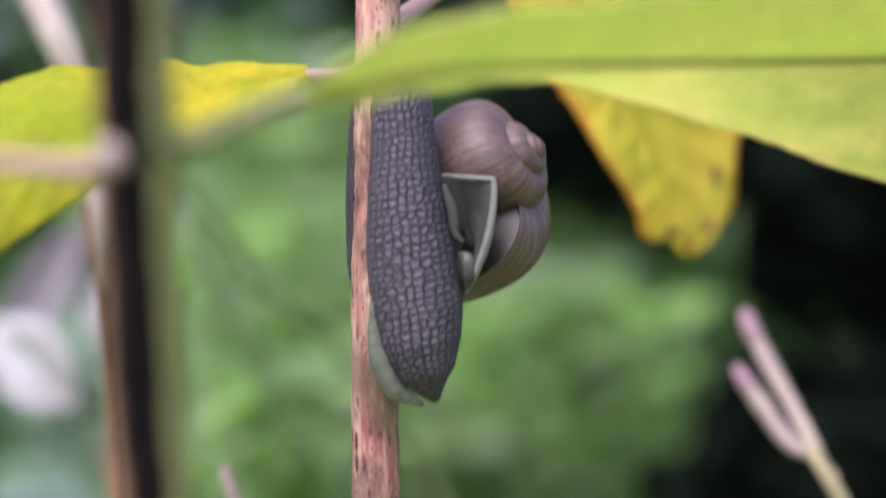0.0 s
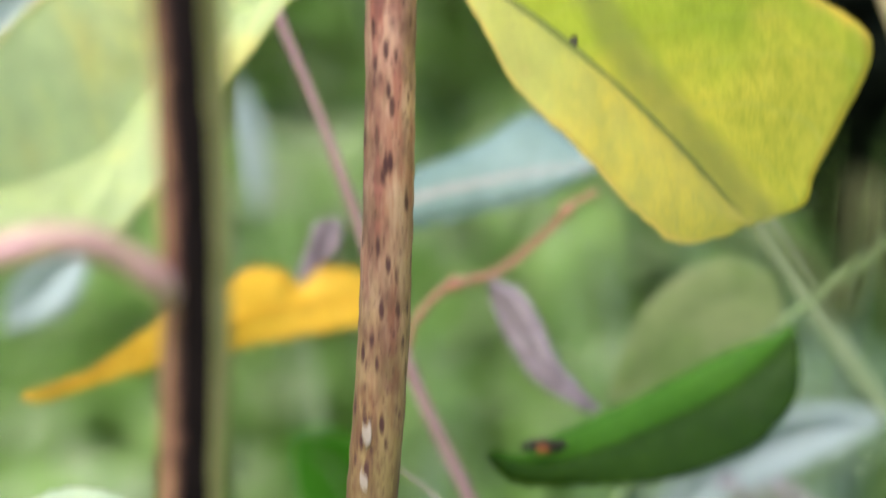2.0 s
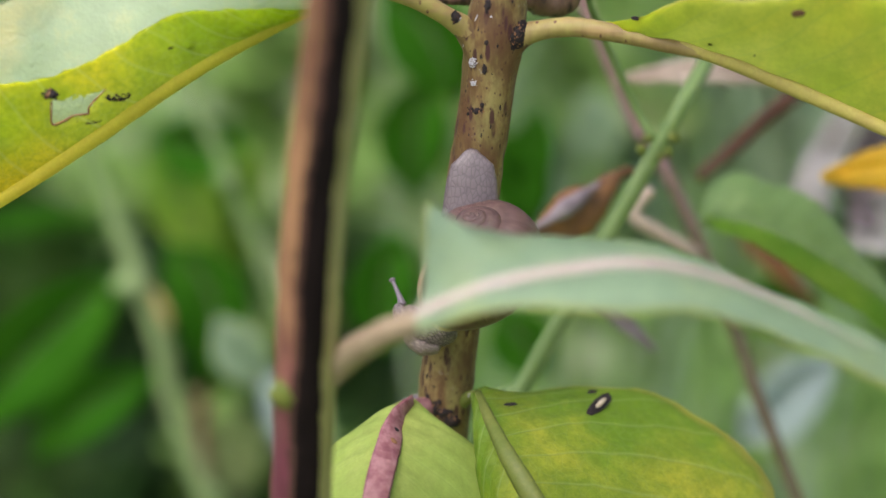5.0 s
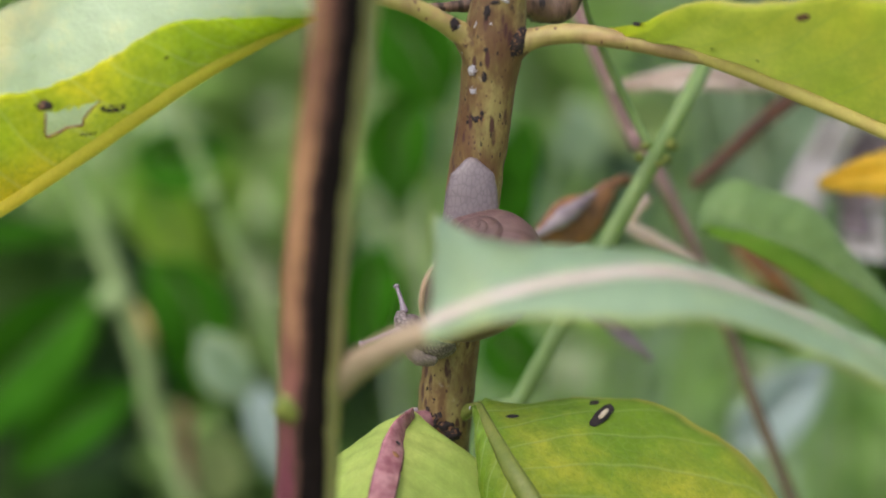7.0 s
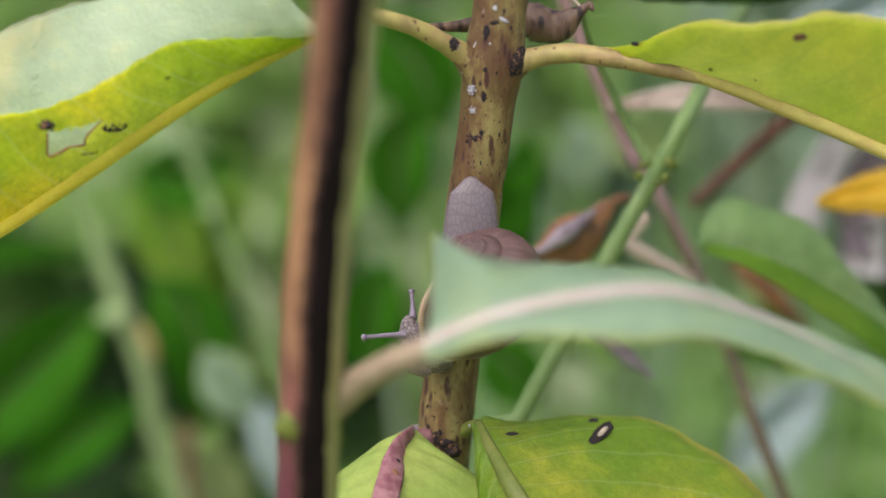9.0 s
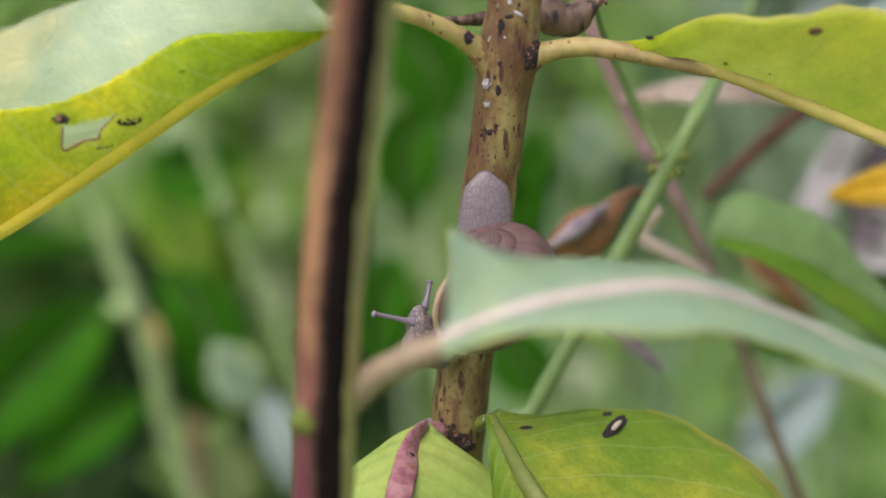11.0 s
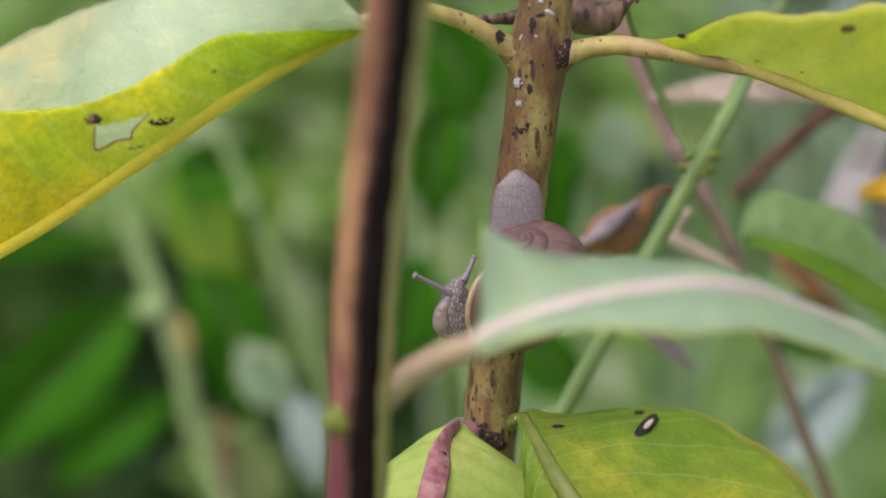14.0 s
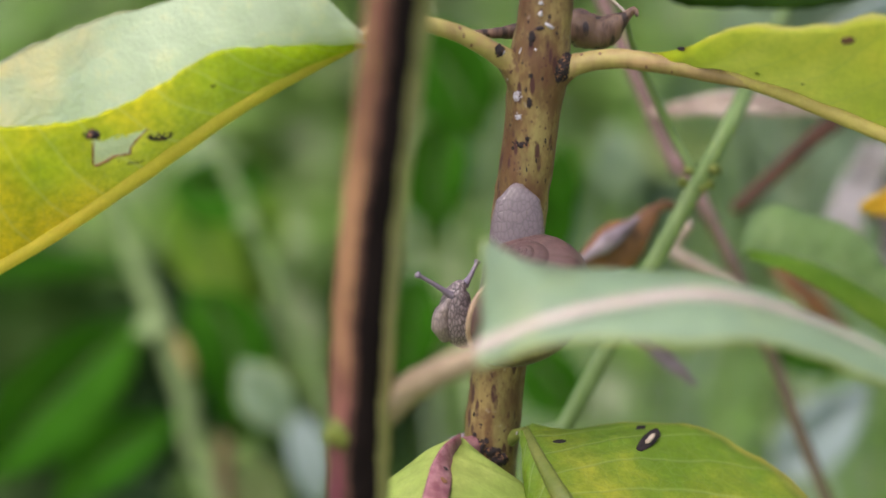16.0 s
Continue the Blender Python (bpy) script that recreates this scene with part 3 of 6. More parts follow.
def blade_mesh(name, mid, edge_a, edge_b, mats, n=70, m=12, thick=0.0004, puff=0.0012, ruffle=0.0006, seed=0.0, hole=None):
    """A leaf blade between its midrib and its two margins, each a smooth curve; mats: side towards the viewer and far side, for each half."""
    c = spline(mid, n)
    verts, faces, idx, uvs = [], [], [], []
    for half, edge in enumerate((edge_a, edge_b)):
        if edge is None:
            continue
        e = spline(edge, n)
        grid = np.zeros((n, m, 3))
        tang = unit(np.gradient(c, axis=0))
        nor = unit(np.cross(tang, e - c + 1e-7))
        facing = np.sign(np.sum((VIEWER - (c + e) / 2) * nor, axis=1).mean()) or 1.0
        nor = nor * facing
        for j in range(m):
            v = j / (m - 1)
            grid[:, j] = c + (e - c) * v
            lift = np.array([puff * math.sin(math.pi * v) + ruffle * v * noise.noise(Vector(p * 70 + seed)) * 1.6 + 0.35 * ruffle * noise.noise(Vector(p * 260 + seed)) for p in grid[:, j]])
            lift = lift + 0.3 * ruffle * math.sin(math.pi * v) * np.sin(np.linspace(0, 1, n) * 2 * math.pi * 9 - v * 10)
            grid[:, j] += nor * lift[:, None]
            if j == m - 1:
                jag = np.array([noise.noise(Vector(p * 420 + seed)) for p in grid[:, j]])
                grid[:, j] += unit(e - c) * jag[:, None] * 0.0005
        g = np.gradient(grid, axis=0), np.gradient(grid, axis=1)
        gn = unit(np.cross(g[0], g[1]) + 1e-12) * facing
        base = len(verts)
        for sheet in (0, 1):
            off = grid + gn * (thick / 2 if sheet == 0 else -thick / 2)
            verts.extend(off.reshape(-1, 3))
            uvs.extend((i / (n - 1), j / (m - 1)) for i in range(n) for j in range(m))

        def gone(i, j):
            if hole is None or hole[0] != half:
                return False
            u, v = (i + 0.5) / (n - 1), (j + 0.5) / (m - 1)
            return inside(hole[1], u + 0.006 * noise.noise(Vector((u * 190, v * 40, 3.0))), v + 0.03 * noise.noise(Vector((u * 190, v * 40, 8.0))))

        for i in range(n - 1):
            for j in range(m - 1):
                if gone(i, j):
                    continue
                a, b, c2, d = (base + i * m + j, base + (i + 1) * m + j, base + (i + 1) * m + j + 1, base + i * m + j + 1)
                q = n * m
                one, two = (a, b, c2, d), (a + q, d + q, c2 + q, b + q)
                faces.extend((one, two) if facing > 0 else (one[::-1], two[::-1]))
                idx.extend((half * 2, half * 2 + 1))
        q = n * m
        for i in range(n - 1):
            a, b = base + i * m + m - 1, base + (i + 1) * m + m - 1
            faces.append((a, b, b + q, a + q))
            idx.append(half * 2)
    return mesh_of(name, verts, faces, mats, idx, uvs)


def leaf(parent, label, mid, edge_a, edge_b, mats, rib=None, rib_r=(0.0012, 0.0003), petiole=None, petiole_r=(0.0016, 0.0013), petiole_mat=None, lift=0.0003, rib_flat=1.0, petiole_base=None, **more):
    """A leaf: blade, and under it the midrib and the petiole."""
    if len(mats) == 2:
        mats = (mats[0], mats[1], mats[0], mats[1])
    blade = put("leaf", blade_mesh("leaf", mid, edge_a, edge_b, mats, **more), parent, label)
    if rib:
        towards = unit(VIEWER - np.array(mid, float)) * lift
        put("midrib", tube_mesh("midrib", np.array(mid, float) + towards, rib_r, rib, n=48, ring=10, rough=0.06, flat=rib_flat), blade)
    if petiole:
        put("petiole", tube_mesh("petiole", petiole, petiole_r, petiole_mat or TAN_PETIOLE, n=60, ring=20, rough=0.06, mats=[petiole_mat or TAN_PETIOLE, petiole_base or TAN_PETIOLE], pick=(lambda a, along: int(along < 0.22 + 0.03 * math.sin(a * 19))) if petiole_base else None), blade)
    return blade


def fleck(parent, name, at, size, mat, tilt=(1, 1, 1), seed=0, normal=(0, -1, 0), spin=0, rough=1.0):
    """A small uneven crust that clings to a surface."""
    bm = bmesh.new()
    bmesh.ops.create_icosphere(bm, subdivisions=3, radius=1)
    n = Vector(normal).normalized()
    side = Vector((0, 0, 1)).cross(n)
    side = side.normalized() if side.length > 0.1 else Vector((1, 0, 0))
    up = n.cross(side)
    c, sn = math.cos(radians(spin)), math.sin(radians(spin))
    for v in bm.verts:
        w = 1 + rough * 0.45 * noise.noise(v.co * 1.7 + Vector((seed, 0, 0))) + 0.3 * rough**0.5 * noise.noise(v.co * 4.5 + Vector((seed, 3, 0))) + 0.22 * rough**0.5 * noise.noise(v.co * 11 + Vector((seed, 7, 0)))
        a, b, d = v.co.x * size * tilt[0] * w, v.co.z * size * tilt[2] * w, v.co.y * size * 0.3 * tilt[1]
        v.co = Vector(at) + side * (a * c - b * sn) + up * (a * sn + b * c) + n * d
    me = bpy.data.meshes.new(name)
    bm.to_mesh(me)
    bm.free()
    me.materials.append(mat)
    me.polygons.foreach_set("use_smooth", [True] * len(me.polygons))
    return put(name, me, parent)


def crust(parent, name, at, normal, spread, count, size, mats, seed):
    """A crumbly patch: many small uneven grains joined, lying on a surface."""
    rng = random.Random(seed)
    n = Vector(normal).normalized()
    side = Vector((0, 0, 1)).cross(n).normalized()
    up = n.cross(side)
    verts, faces, idx = [], [], []
    for _ in range(count):
        a, r = rng.uniform(0, 6.283), rng.random() ** 0.7
        o = Vector(at) + side * math.cos(a) * r * spread[0] + up * math.sin(a) * r * spread[1] - n * (r * r * spread[0] * 0.35)
        k, base = rng.uniform(0.5, 1.2) * size * (1.2 - 0.6 * r), len(verts)
        bm = bmesh.new()
        bmesh.ops.create_icosphere(bm, subdivisions=2, radius=1)
        for v in bm.verts:
            w = 1 + 0.5 * noise.noise(v.co * 2 + o * 3000)
            verts.append(o + (side * v.co.x + up * v.co.z) * k * w + n * v.co.y * k * 0.45 * w)
        faces.extend(tuple(base + v.index for v in f.verts) for f in bm.faces)
        idx.extend([0 if rng.random() < 0.9 else 1] * len(bm.faces))
        bm.free()
    return put(name, mesh_of(name, verts, faces, mats, idx), parent)


def single_leaf(name, label, mid, a, b, mats, category="leaf", group="", **more):
    """A loose or far leaf as a thing of its own."""
    thing = empty(name, label, category, group, at=mid[0])
    leaf(thing, "", mid, a, b, mats, **more)
    return thing


def stalk(name, label, points, radii, mat, category="stalk", group="", part_name="stem", **more):
    thing = empty(name, label, category, group, at=points[-1])
    put(part_name, tube_mesh(part_name, points, radii, mat, **more), thing)
    return thing


# ---- ground and distance ----
def build_setting():
    n = 60
    verts, faces = [], []
    for i in range(n):
        for j in range(n):
            x, y = (i / (n - 1) - 0.5), (j / (n - 1) - 0.5)
            x, y = 3000 * x * abs(x) ** 2.0 * 4, 3000 * y * abs(y) ** 2.0 * 4
            verts.append((x, y, 0.02 * noise.noise(Vector((x * 3, y * 3, 0))) - 0.01))
    for i in range(n - 1):
        for j in range(n - 1):
            faces.append((i * n + j, (i + 1) * n + j, (i + 1) * n + j + 1, i * n + j + 1))
    g = new("ground", mesh_of("ground", verts, faces, [SOIL]))
    tagged(g, "unseen ground coloured green to bounce light under the plants", "ground", kind="structure")


def thicket(name, label, mat, clumps, size, seed, aspect=2.6):
    """Many bent leaves scattered in rounded clumps (centre, radii, count)."""
    rng = random.Random(seed)
    verts, faces = [], []
    for (cx, cy, cz), (rx, ry, rz), count in clumps:
        for _ in range(count):
            d = Vector((rng.gauss(0, 1), rng.gauss(0, 1), rng.gauss(0, 1)))
            d = d.normalized() * rng.random() ** 0.45
            at = Vector((cx + d.x * rx, cy + d.y * ry, cz + d.z * rz))
            turn = Euler((rng.uniform(-1.0, 1.0), rng.uniform(-1.2, 1.2), rng.uniform(0, 6.28))).to_matrix()
            ln, base = size * rng.uniform(0.6, 1.3), len(verts)
            bend = rng.uniform(-0.3, 0.3)
            for k in range(7):
                s = k / 6
                wd = ln / aspect * math.sin(math.pi * min(1, 0.04 + s * 0.96)) ** 0.8 * 0.5
                z = -bend * ln * (s - 0.5) ** 2 * 2
                for q in (-1, 0, 1):
                    verts.append(at + turn @ Vector((q * wd, (s - 0.5) * ln, z + abs(q) * wd * 0.35)))
            for k in range(6):
                for q in (0, 1):
                    a = base + k * 3 + q
                    faces.append((a, a + 1, a + 4, a + 3))
    ob = new(name, mesh_of(name, verts, faces, [mat]))
    return tagged(ob, label, "foliage", kind="stuff")


build_setting()
thicket("hedge_foliage", "dense mid-green leaves of a far hedge", THICKET, [
    ((0.0, 1.45, 0.5), (1.2, 0.25, 0.6), 9000), ((-0.3, 0.95, 0.36), (0.35, 0.2, 0.3), 1500), ((0.15, 1.0, 0.22), (0.6, 0.25, 0.24), 2200)], 0.055, 3)
# Clumps coloured almost black wherever the hedge lies in deep shade.
thicket("shade_coloured_foliage", "foliage coloured almost black to stand for deep shade", THICKET_DARK, [
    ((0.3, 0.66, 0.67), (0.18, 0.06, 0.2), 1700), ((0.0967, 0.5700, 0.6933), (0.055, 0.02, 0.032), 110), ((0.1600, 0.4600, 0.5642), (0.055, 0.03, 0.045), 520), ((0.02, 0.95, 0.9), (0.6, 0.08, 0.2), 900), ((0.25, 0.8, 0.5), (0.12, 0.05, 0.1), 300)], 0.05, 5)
# These clumps darken the gaps by their colour, in place of shade.
thicket("dim_foliage", "leaves coloured dark green to stand for shade between stalks", THICKET_DIM, [((-0.0889, 0.4200, 0.3287), (0.03, 0.03, 0.05), 45), ((-0.0883, 0.4000, 0.2911), (0.06, 0.03, 0.025), 60), ((-0.0204, 0.5000, 0.2908), (0.03, 0.03, 0.05), 40)], 0.045, 9)
thicket("grey_foliage", "pale grey-green leaves in the haze of the blur", THICKET_GREY, [((0.0716, 0.5000, 0.3863), (0.05, 0.03, 0.05), 160), ((0.1474, 0.5000, 0.4132), (0.05, 0.03, 0.03), 160), ((0.1450, 0.5000, 0.3687), (0.04, 0.03, 0.03), 90), ((0.0534, 0.5000, 0.3499), (0.02, 0.03, 0.04), 60), ((-0.1120, 0.5500, 0.6023), (0.03, 0.03, 0.04), 50), ((-0.1031, 0.4000, 0.5703), (0.02, 0.02, 0.02), 60)], 0.035, 13)
# Lit clumps behind the plant, made bright by leaf colour.
thicket("lime_foliage", "lime-green leaves coloured bright to stand for lit clumps", THICKET_LIME, [
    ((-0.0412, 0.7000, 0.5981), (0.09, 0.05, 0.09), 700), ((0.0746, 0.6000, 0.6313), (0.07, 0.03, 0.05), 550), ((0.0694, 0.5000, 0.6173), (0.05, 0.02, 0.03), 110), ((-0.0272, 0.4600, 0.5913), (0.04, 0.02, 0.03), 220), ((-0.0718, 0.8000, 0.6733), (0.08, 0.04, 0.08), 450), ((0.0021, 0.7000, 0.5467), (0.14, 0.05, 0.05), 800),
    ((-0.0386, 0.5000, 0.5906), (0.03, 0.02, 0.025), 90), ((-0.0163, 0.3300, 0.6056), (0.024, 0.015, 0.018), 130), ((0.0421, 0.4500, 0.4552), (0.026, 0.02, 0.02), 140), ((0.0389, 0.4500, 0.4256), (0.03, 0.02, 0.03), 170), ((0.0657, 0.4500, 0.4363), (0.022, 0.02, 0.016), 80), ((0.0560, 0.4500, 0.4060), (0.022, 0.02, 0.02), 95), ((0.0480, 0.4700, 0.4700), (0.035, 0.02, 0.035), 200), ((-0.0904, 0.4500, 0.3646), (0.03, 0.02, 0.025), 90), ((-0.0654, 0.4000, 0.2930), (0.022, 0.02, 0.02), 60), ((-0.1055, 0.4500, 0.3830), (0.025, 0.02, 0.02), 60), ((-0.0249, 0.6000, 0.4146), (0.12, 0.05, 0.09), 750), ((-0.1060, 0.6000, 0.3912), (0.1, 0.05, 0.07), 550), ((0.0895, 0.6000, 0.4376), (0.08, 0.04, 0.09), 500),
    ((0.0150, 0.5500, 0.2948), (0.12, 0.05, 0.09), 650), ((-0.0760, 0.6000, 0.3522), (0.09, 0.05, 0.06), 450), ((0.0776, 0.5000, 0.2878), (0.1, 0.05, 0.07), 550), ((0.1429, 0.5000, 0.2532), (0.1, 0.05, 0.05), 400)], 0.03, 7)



def grass(name, label, mat, count, seed):
    """Thin bent blades that stand in the ground."""
    rng = random.Random(seed)
    verts, faces = [], []
    for _ in range(count):
        x, y = rng.uniform(-0.01, 0.17), rng.uniform(0.22, 0.48)
        tall, lean, wide = rng.uniform(0.42, 0.56), rng.uniform(-0.07, 0.07), rng.uniform(0.0008, 0.0024)
        turn = rng.uniform(-0.7, 0.7)
        base = len(verts)
        for k in range(15):
            s = k / 14
            w = wide * (1 - s) ** 0.6 + 0.0002
            c = Vector((x + lean * s * s, y + 0.03 * s * s * turn, tall * s - 0.01))
            d = Vector((math.cos(turn), math.sin(turn), 0)) * w
            verts += [c - d, c + Vector((0, w * 0.4, 0)), c + d]
        for k in range(14):
            for q in (0, 1):
                a = base + k * 3 + q
                faces.append((a, a + 1, a + 4, a + 3))
    ob = new(name, mesh_of(name, verts, faces, [mat]))
    return tagged(ob, label, "grass", kind="stuff")


grass("grass_blades", "thin light-green grass blades standing behind the plant", THICKET_LIME, 26, 21)
grass("dry_grass", "thin grey-green grass blades mixed into the fresh grass", THICKET_GREY, 20, 33)

# ---- the main plant ----
plant = empty("milkweed_plant", "tall herb with a mottled tan stem and yellowing paired leaves", "plant", at=(-0.008, 0.0, 0.0))
put("stem", tube_mesh("stem", [(0.0190, 0.0, 0.74), (0.0177, 0.0, 0.720), (0.0161, 0.0, 0.690), (0.0151, 0.0, 0.660), (0.0146, 0.0, 0.630), (0.0144, 0.0, 0.600), (0.0137, 0.0, 0.570), (0.0120, 0.0, 0.540), (0.0090, 0.0, 0.510), (0.0052, 0.0, 0.480), (0.0019, 0.0, 0.450), (-0.003, 0.0, 0.38), (-0.008, 0.0, 0.2), (-0.008, 0.0, -0.02)],
    [0.0036, 0.0037, 0.0040, 0.0042, 0.0045, 0.0047, 0.0049, 0.005, 0.0051, 0.0052, 0.0053, 0.0054, 0.0055], STEM, n=620, ring=28, rough=0.05, bulges=((0.296, 0.008, 0.0005), (0.165, 0.006, 0.0004))), plant)

# pair of leaves at the top
leaf(plant, "yellow leaf with green patches", [(0.0057, -0.0080, 0.6970), (-0.0069, -0.0130, 0.6951), (-0.0194, -0.0200, 0.6922), (-0.0310, -0.0300, 0.6884), (-0.0453, -0.0400, 0.6820)],
     [(0.0057, -0.0060, 0.6981), (-0.0048, -0.0040, 0.6993), (-0.0121, -0.0040, 0.6993), (-0.0163, -0.0060, 0.7006), (-0.0258, -0.0100, 0.6989), (-0.0331, -0.0140, 0.6996), (-0.0410, -0.0200, 0.6966), (-0.0487, -0.0300, 0.6910)],
     [(0.0058, -0.0100, 0.6960), (0.0004, -0.0160, 0.6933), (-0.0146, -0.0260, 0.6857), (-0.0264, -0.0340, 0.6792), (-0.0379, -0.0420, 0.6714), (-0.0454, -0.0500, 0.6660)],
     (BLADE_YELLOW, BLADE_YELLOW), rib=BLADE_YELLOW, rib_r=(0.0004, 0.0003), petiole=[(0.0163, 0.0000, 0.6986), (0.0105, -0.0030, 0.6972), (0.0053, -0.0080, 0.6970)], petiole_mat=PINK_PETIOLE)
leaf(plant, "golden hanging leaf with a brown withered tip", [(0.0459, 0.0550, 0.7219), (0.0580, 0.0720, 0.7049), (0.0683, 0.0850, 0.6844), (0.0748, 0.0950, 0.6637)],
     [(0.0437, 0.0500, 0.7215), (0.0385, 0.0550, 0.7139), (0.0485, 0.0680, 0.6970), (0.0569, 0.0800, 0.6846), (0.0628, 0.0850, 0.6756), (0.0647, 0.0880, 0.6717), (0.0642, 0.0860, 0.6694), (0.0667, 0.0870, 0.6669), (0.0697, 0.0910, 0.6676), (0.0727, 0.0940, 0.6665), (0.0748, 0.0950, 0.6637)],
     [(0.0482, 0.0600, 0.7228), (0.0712, 0.0850, 0.7163), (0.0846, 0.1000, 0.6977), (0.0867, 0.1050, 0.6852), (0.0855, 0.1040, 0.6749), (0.0807, 0.1000, 0.6673), (0.0748, 0.0950, 0.6637)],
     (BLADE_GOLD, BLADE_GOLD), rib=YELLOW_RIB, rib_r=(0.0009, 0.0003), petiole=[(0.0169, 0.0020, 0.7042), (0.0311, 0.0250, 0.7148), (0.0459, 0.0550, 0.7219)], petiole_mat=PINK_PETIOLE, ruffle=0.0012)

# pair of leaves half way up
leaf(plant, "broad yellow-green leaf folded along its midrib", [(0.0225, -0.0020, 0.6160), (0.0360, -0.0040, 0.6082), (0.0495, -0.0040, 0.5973), (0.0615, -0.0020, 0.5855), (0.0723, 0.0040, 0.5732)],
     [(0.0227, -0.0010, 0.6172), (0.0319, 0.0080, 0.6208), (0.0413, 0.0120, 0.6237), (0.0556, 0.0160, 0.6244), (0.0689, 0.0180, 0.6213), (0.0744, 0.0200, 0.6173), (0.0859, 0.0300, 0.6077), (0.0980, 0.0400, 0.5982), (0.0917, 0.0340, 0.5845), (0.0874, 0.0300, 0.5771), (0.0842, 0.0220, 0.5731), (0.0729, 0.0050, 0.5726)],
     [(0.0226, -0.0030, 0.6150), (0.0279, -0.0080, 0.6081), (0.0339, -0.0120, 0.5978), (0.0444, -0.0140, 0.5873), (0.0534, -0.0120, 0.5770), (0.0591, -0.0080, 0.5722), (0.0652, -0.0020, 0.5714), (0.0725, 0.0040, 0.5728)],
     (BLADE_LIME, BLADE_LIME, BLADE_BUTTER, BLADE_LIME), rib=OLIVE_RIB, rib_r=(0.0007, 0.0003), petiole=[(0.0163, -0.0010, 0.6149), (0.0188, -0.0020, 0.6161), (0.0227, -0.0020, 0.6162)], petiole_r=(0.0016, 0.0011, 0.0008), ruffle=0.0005)
leaf(plant, "pale green leaf with a yellow shoulder", [(0.0068, -0.0040, 0.6195), (-0.0036, -0.0150, 0.6123), (-0.0191, -0.0350, 0.6002), (-0.0263, -0.0450, 0.5924), (-0.0400, -0.0600, 0.5889), (-0.0466, -0.0700, 0.5880)],
     [(0.0074, -0.0020, 0.6206), (-0.0007, -0.0020, 0.6205), (-0.0125, -0.0120, 0.6165), (-0.0204, -0.0200, 0.6153), (-0.0274, -0.0280, 0.6189), (-0.0342, -0.0420, 0.6148), (-0.0403, -0.0550, 0.6087), (-0.0471, -0.0650, 0.6034)],
     [(0.0077, -0.0050, 0.6187), (0.0002, -0.0200, 0.6113), (-0.0091, -0.0350, 0.6007), (-0.0169, -0.0500, 0.5905), (-0.0246, -0.0600, 0.5824), (-0.0376, -0.0750, 0.5822), (-0.0438, -0.0850, 0.5835)],
     (BLADE_MILKY, BLADE_SOFT), rib=BLADE_MILKY, rib_r=(0.0009, 0.0004), petiole=[(0.0152, -0.0010, 0.6100), (0.0122, -0.0038, 0.6147), (0.0092, -0.0040, 0.6177), (0.0066, -0.0040, 0.6195)], petiole_r=(0.0014, 0.0010, 0.0007), petiole_mat=TAN_RIB, ruffle=0.0012)

# pair of leaves above the second snail
EATEN = [(0.637, 0.77), (0.571, 0.678), (0.5, 0.585), (0.517, 0.55), (0.533, 0.508), (0.541, 0.458), (0.541, 0.407), (0.564, 0.458), (0.583, 0.485), (0.606, 0.485), (0.632, 0.525)]
leaf(plant, "long leaf with a waxy upper face and an eaten hole", [(-0.0187, -0.0080, 0.5216), (-0.0294, -0.0085, 0.5160), (-0.0402, -0.0092, 0.5096), (-0.0584, -0.0104, 0.4972), (-0.0712, -0.0112, 0.4888), (-0.0877, -0.0124, 0.4795)],
     [(-0.0186, -0.0115, 0.5229), (-0.0272, -0.0115, 0.5309), (-0.0380, -0.0070, 0.5320), (-0.0489, -0.0050, 0.5272), (-0.0587, -0.0060, 0.5249), (-0.0664, -0.0090, 0.5225), (-0.0750, -0.0115, 0.5188), (-0.0868, -0.0115, 0.5116)],
     [(-0.0187, -0.0090, 0.5214), (-0.0257, -0.0105, 0.5212), (-0.0362, -0.0124, 0.5209), (-0.0423, -0.0135, 0.5198), (-0.0493, -0.0144, 0.5160), (-0.0555, -0.0150, 0.5128), (-0.0634, -0.0160, 0.5101), (-0.0745, -0.0174, 0.5096), (-0.0856, -0.0185, 0.5100)],
     (BLADE_PALE, BLADE_GREEN, BLADE_VIVID, BLADE_PALE), rib=YELLOW_RIB, rib_r=(0.0014, 0.0015, 0.0011), lift=0.0,
     petiole=[(0.0080, -0.0012, 0.5095), (0.0068, -0.0013, 0.5132), (0.0047, -0.0016, 0.5162), (0.0024, -0.0025, 0.5180), (-0.0003, -0.0036, 0.5198), (-0.0044, -0.0050, 0.5219), (-0.0098, -0.0060, 0.5235), (-0.0142, -0.0070, 0.5234), (-0.0187, -0.0080, 0.5216)], petiole_r=(0.0028, 0.0026, 0.0020, 0.0016, 0.0015, 0.0014, 0.0013, 0.0013, 0.0013, 0.0013), petiole_mat=PETIOLE_SKIN, petiole_base=STEM,
     n=260, m=44, ruffle=0.0003, hole=(1, EATEN))
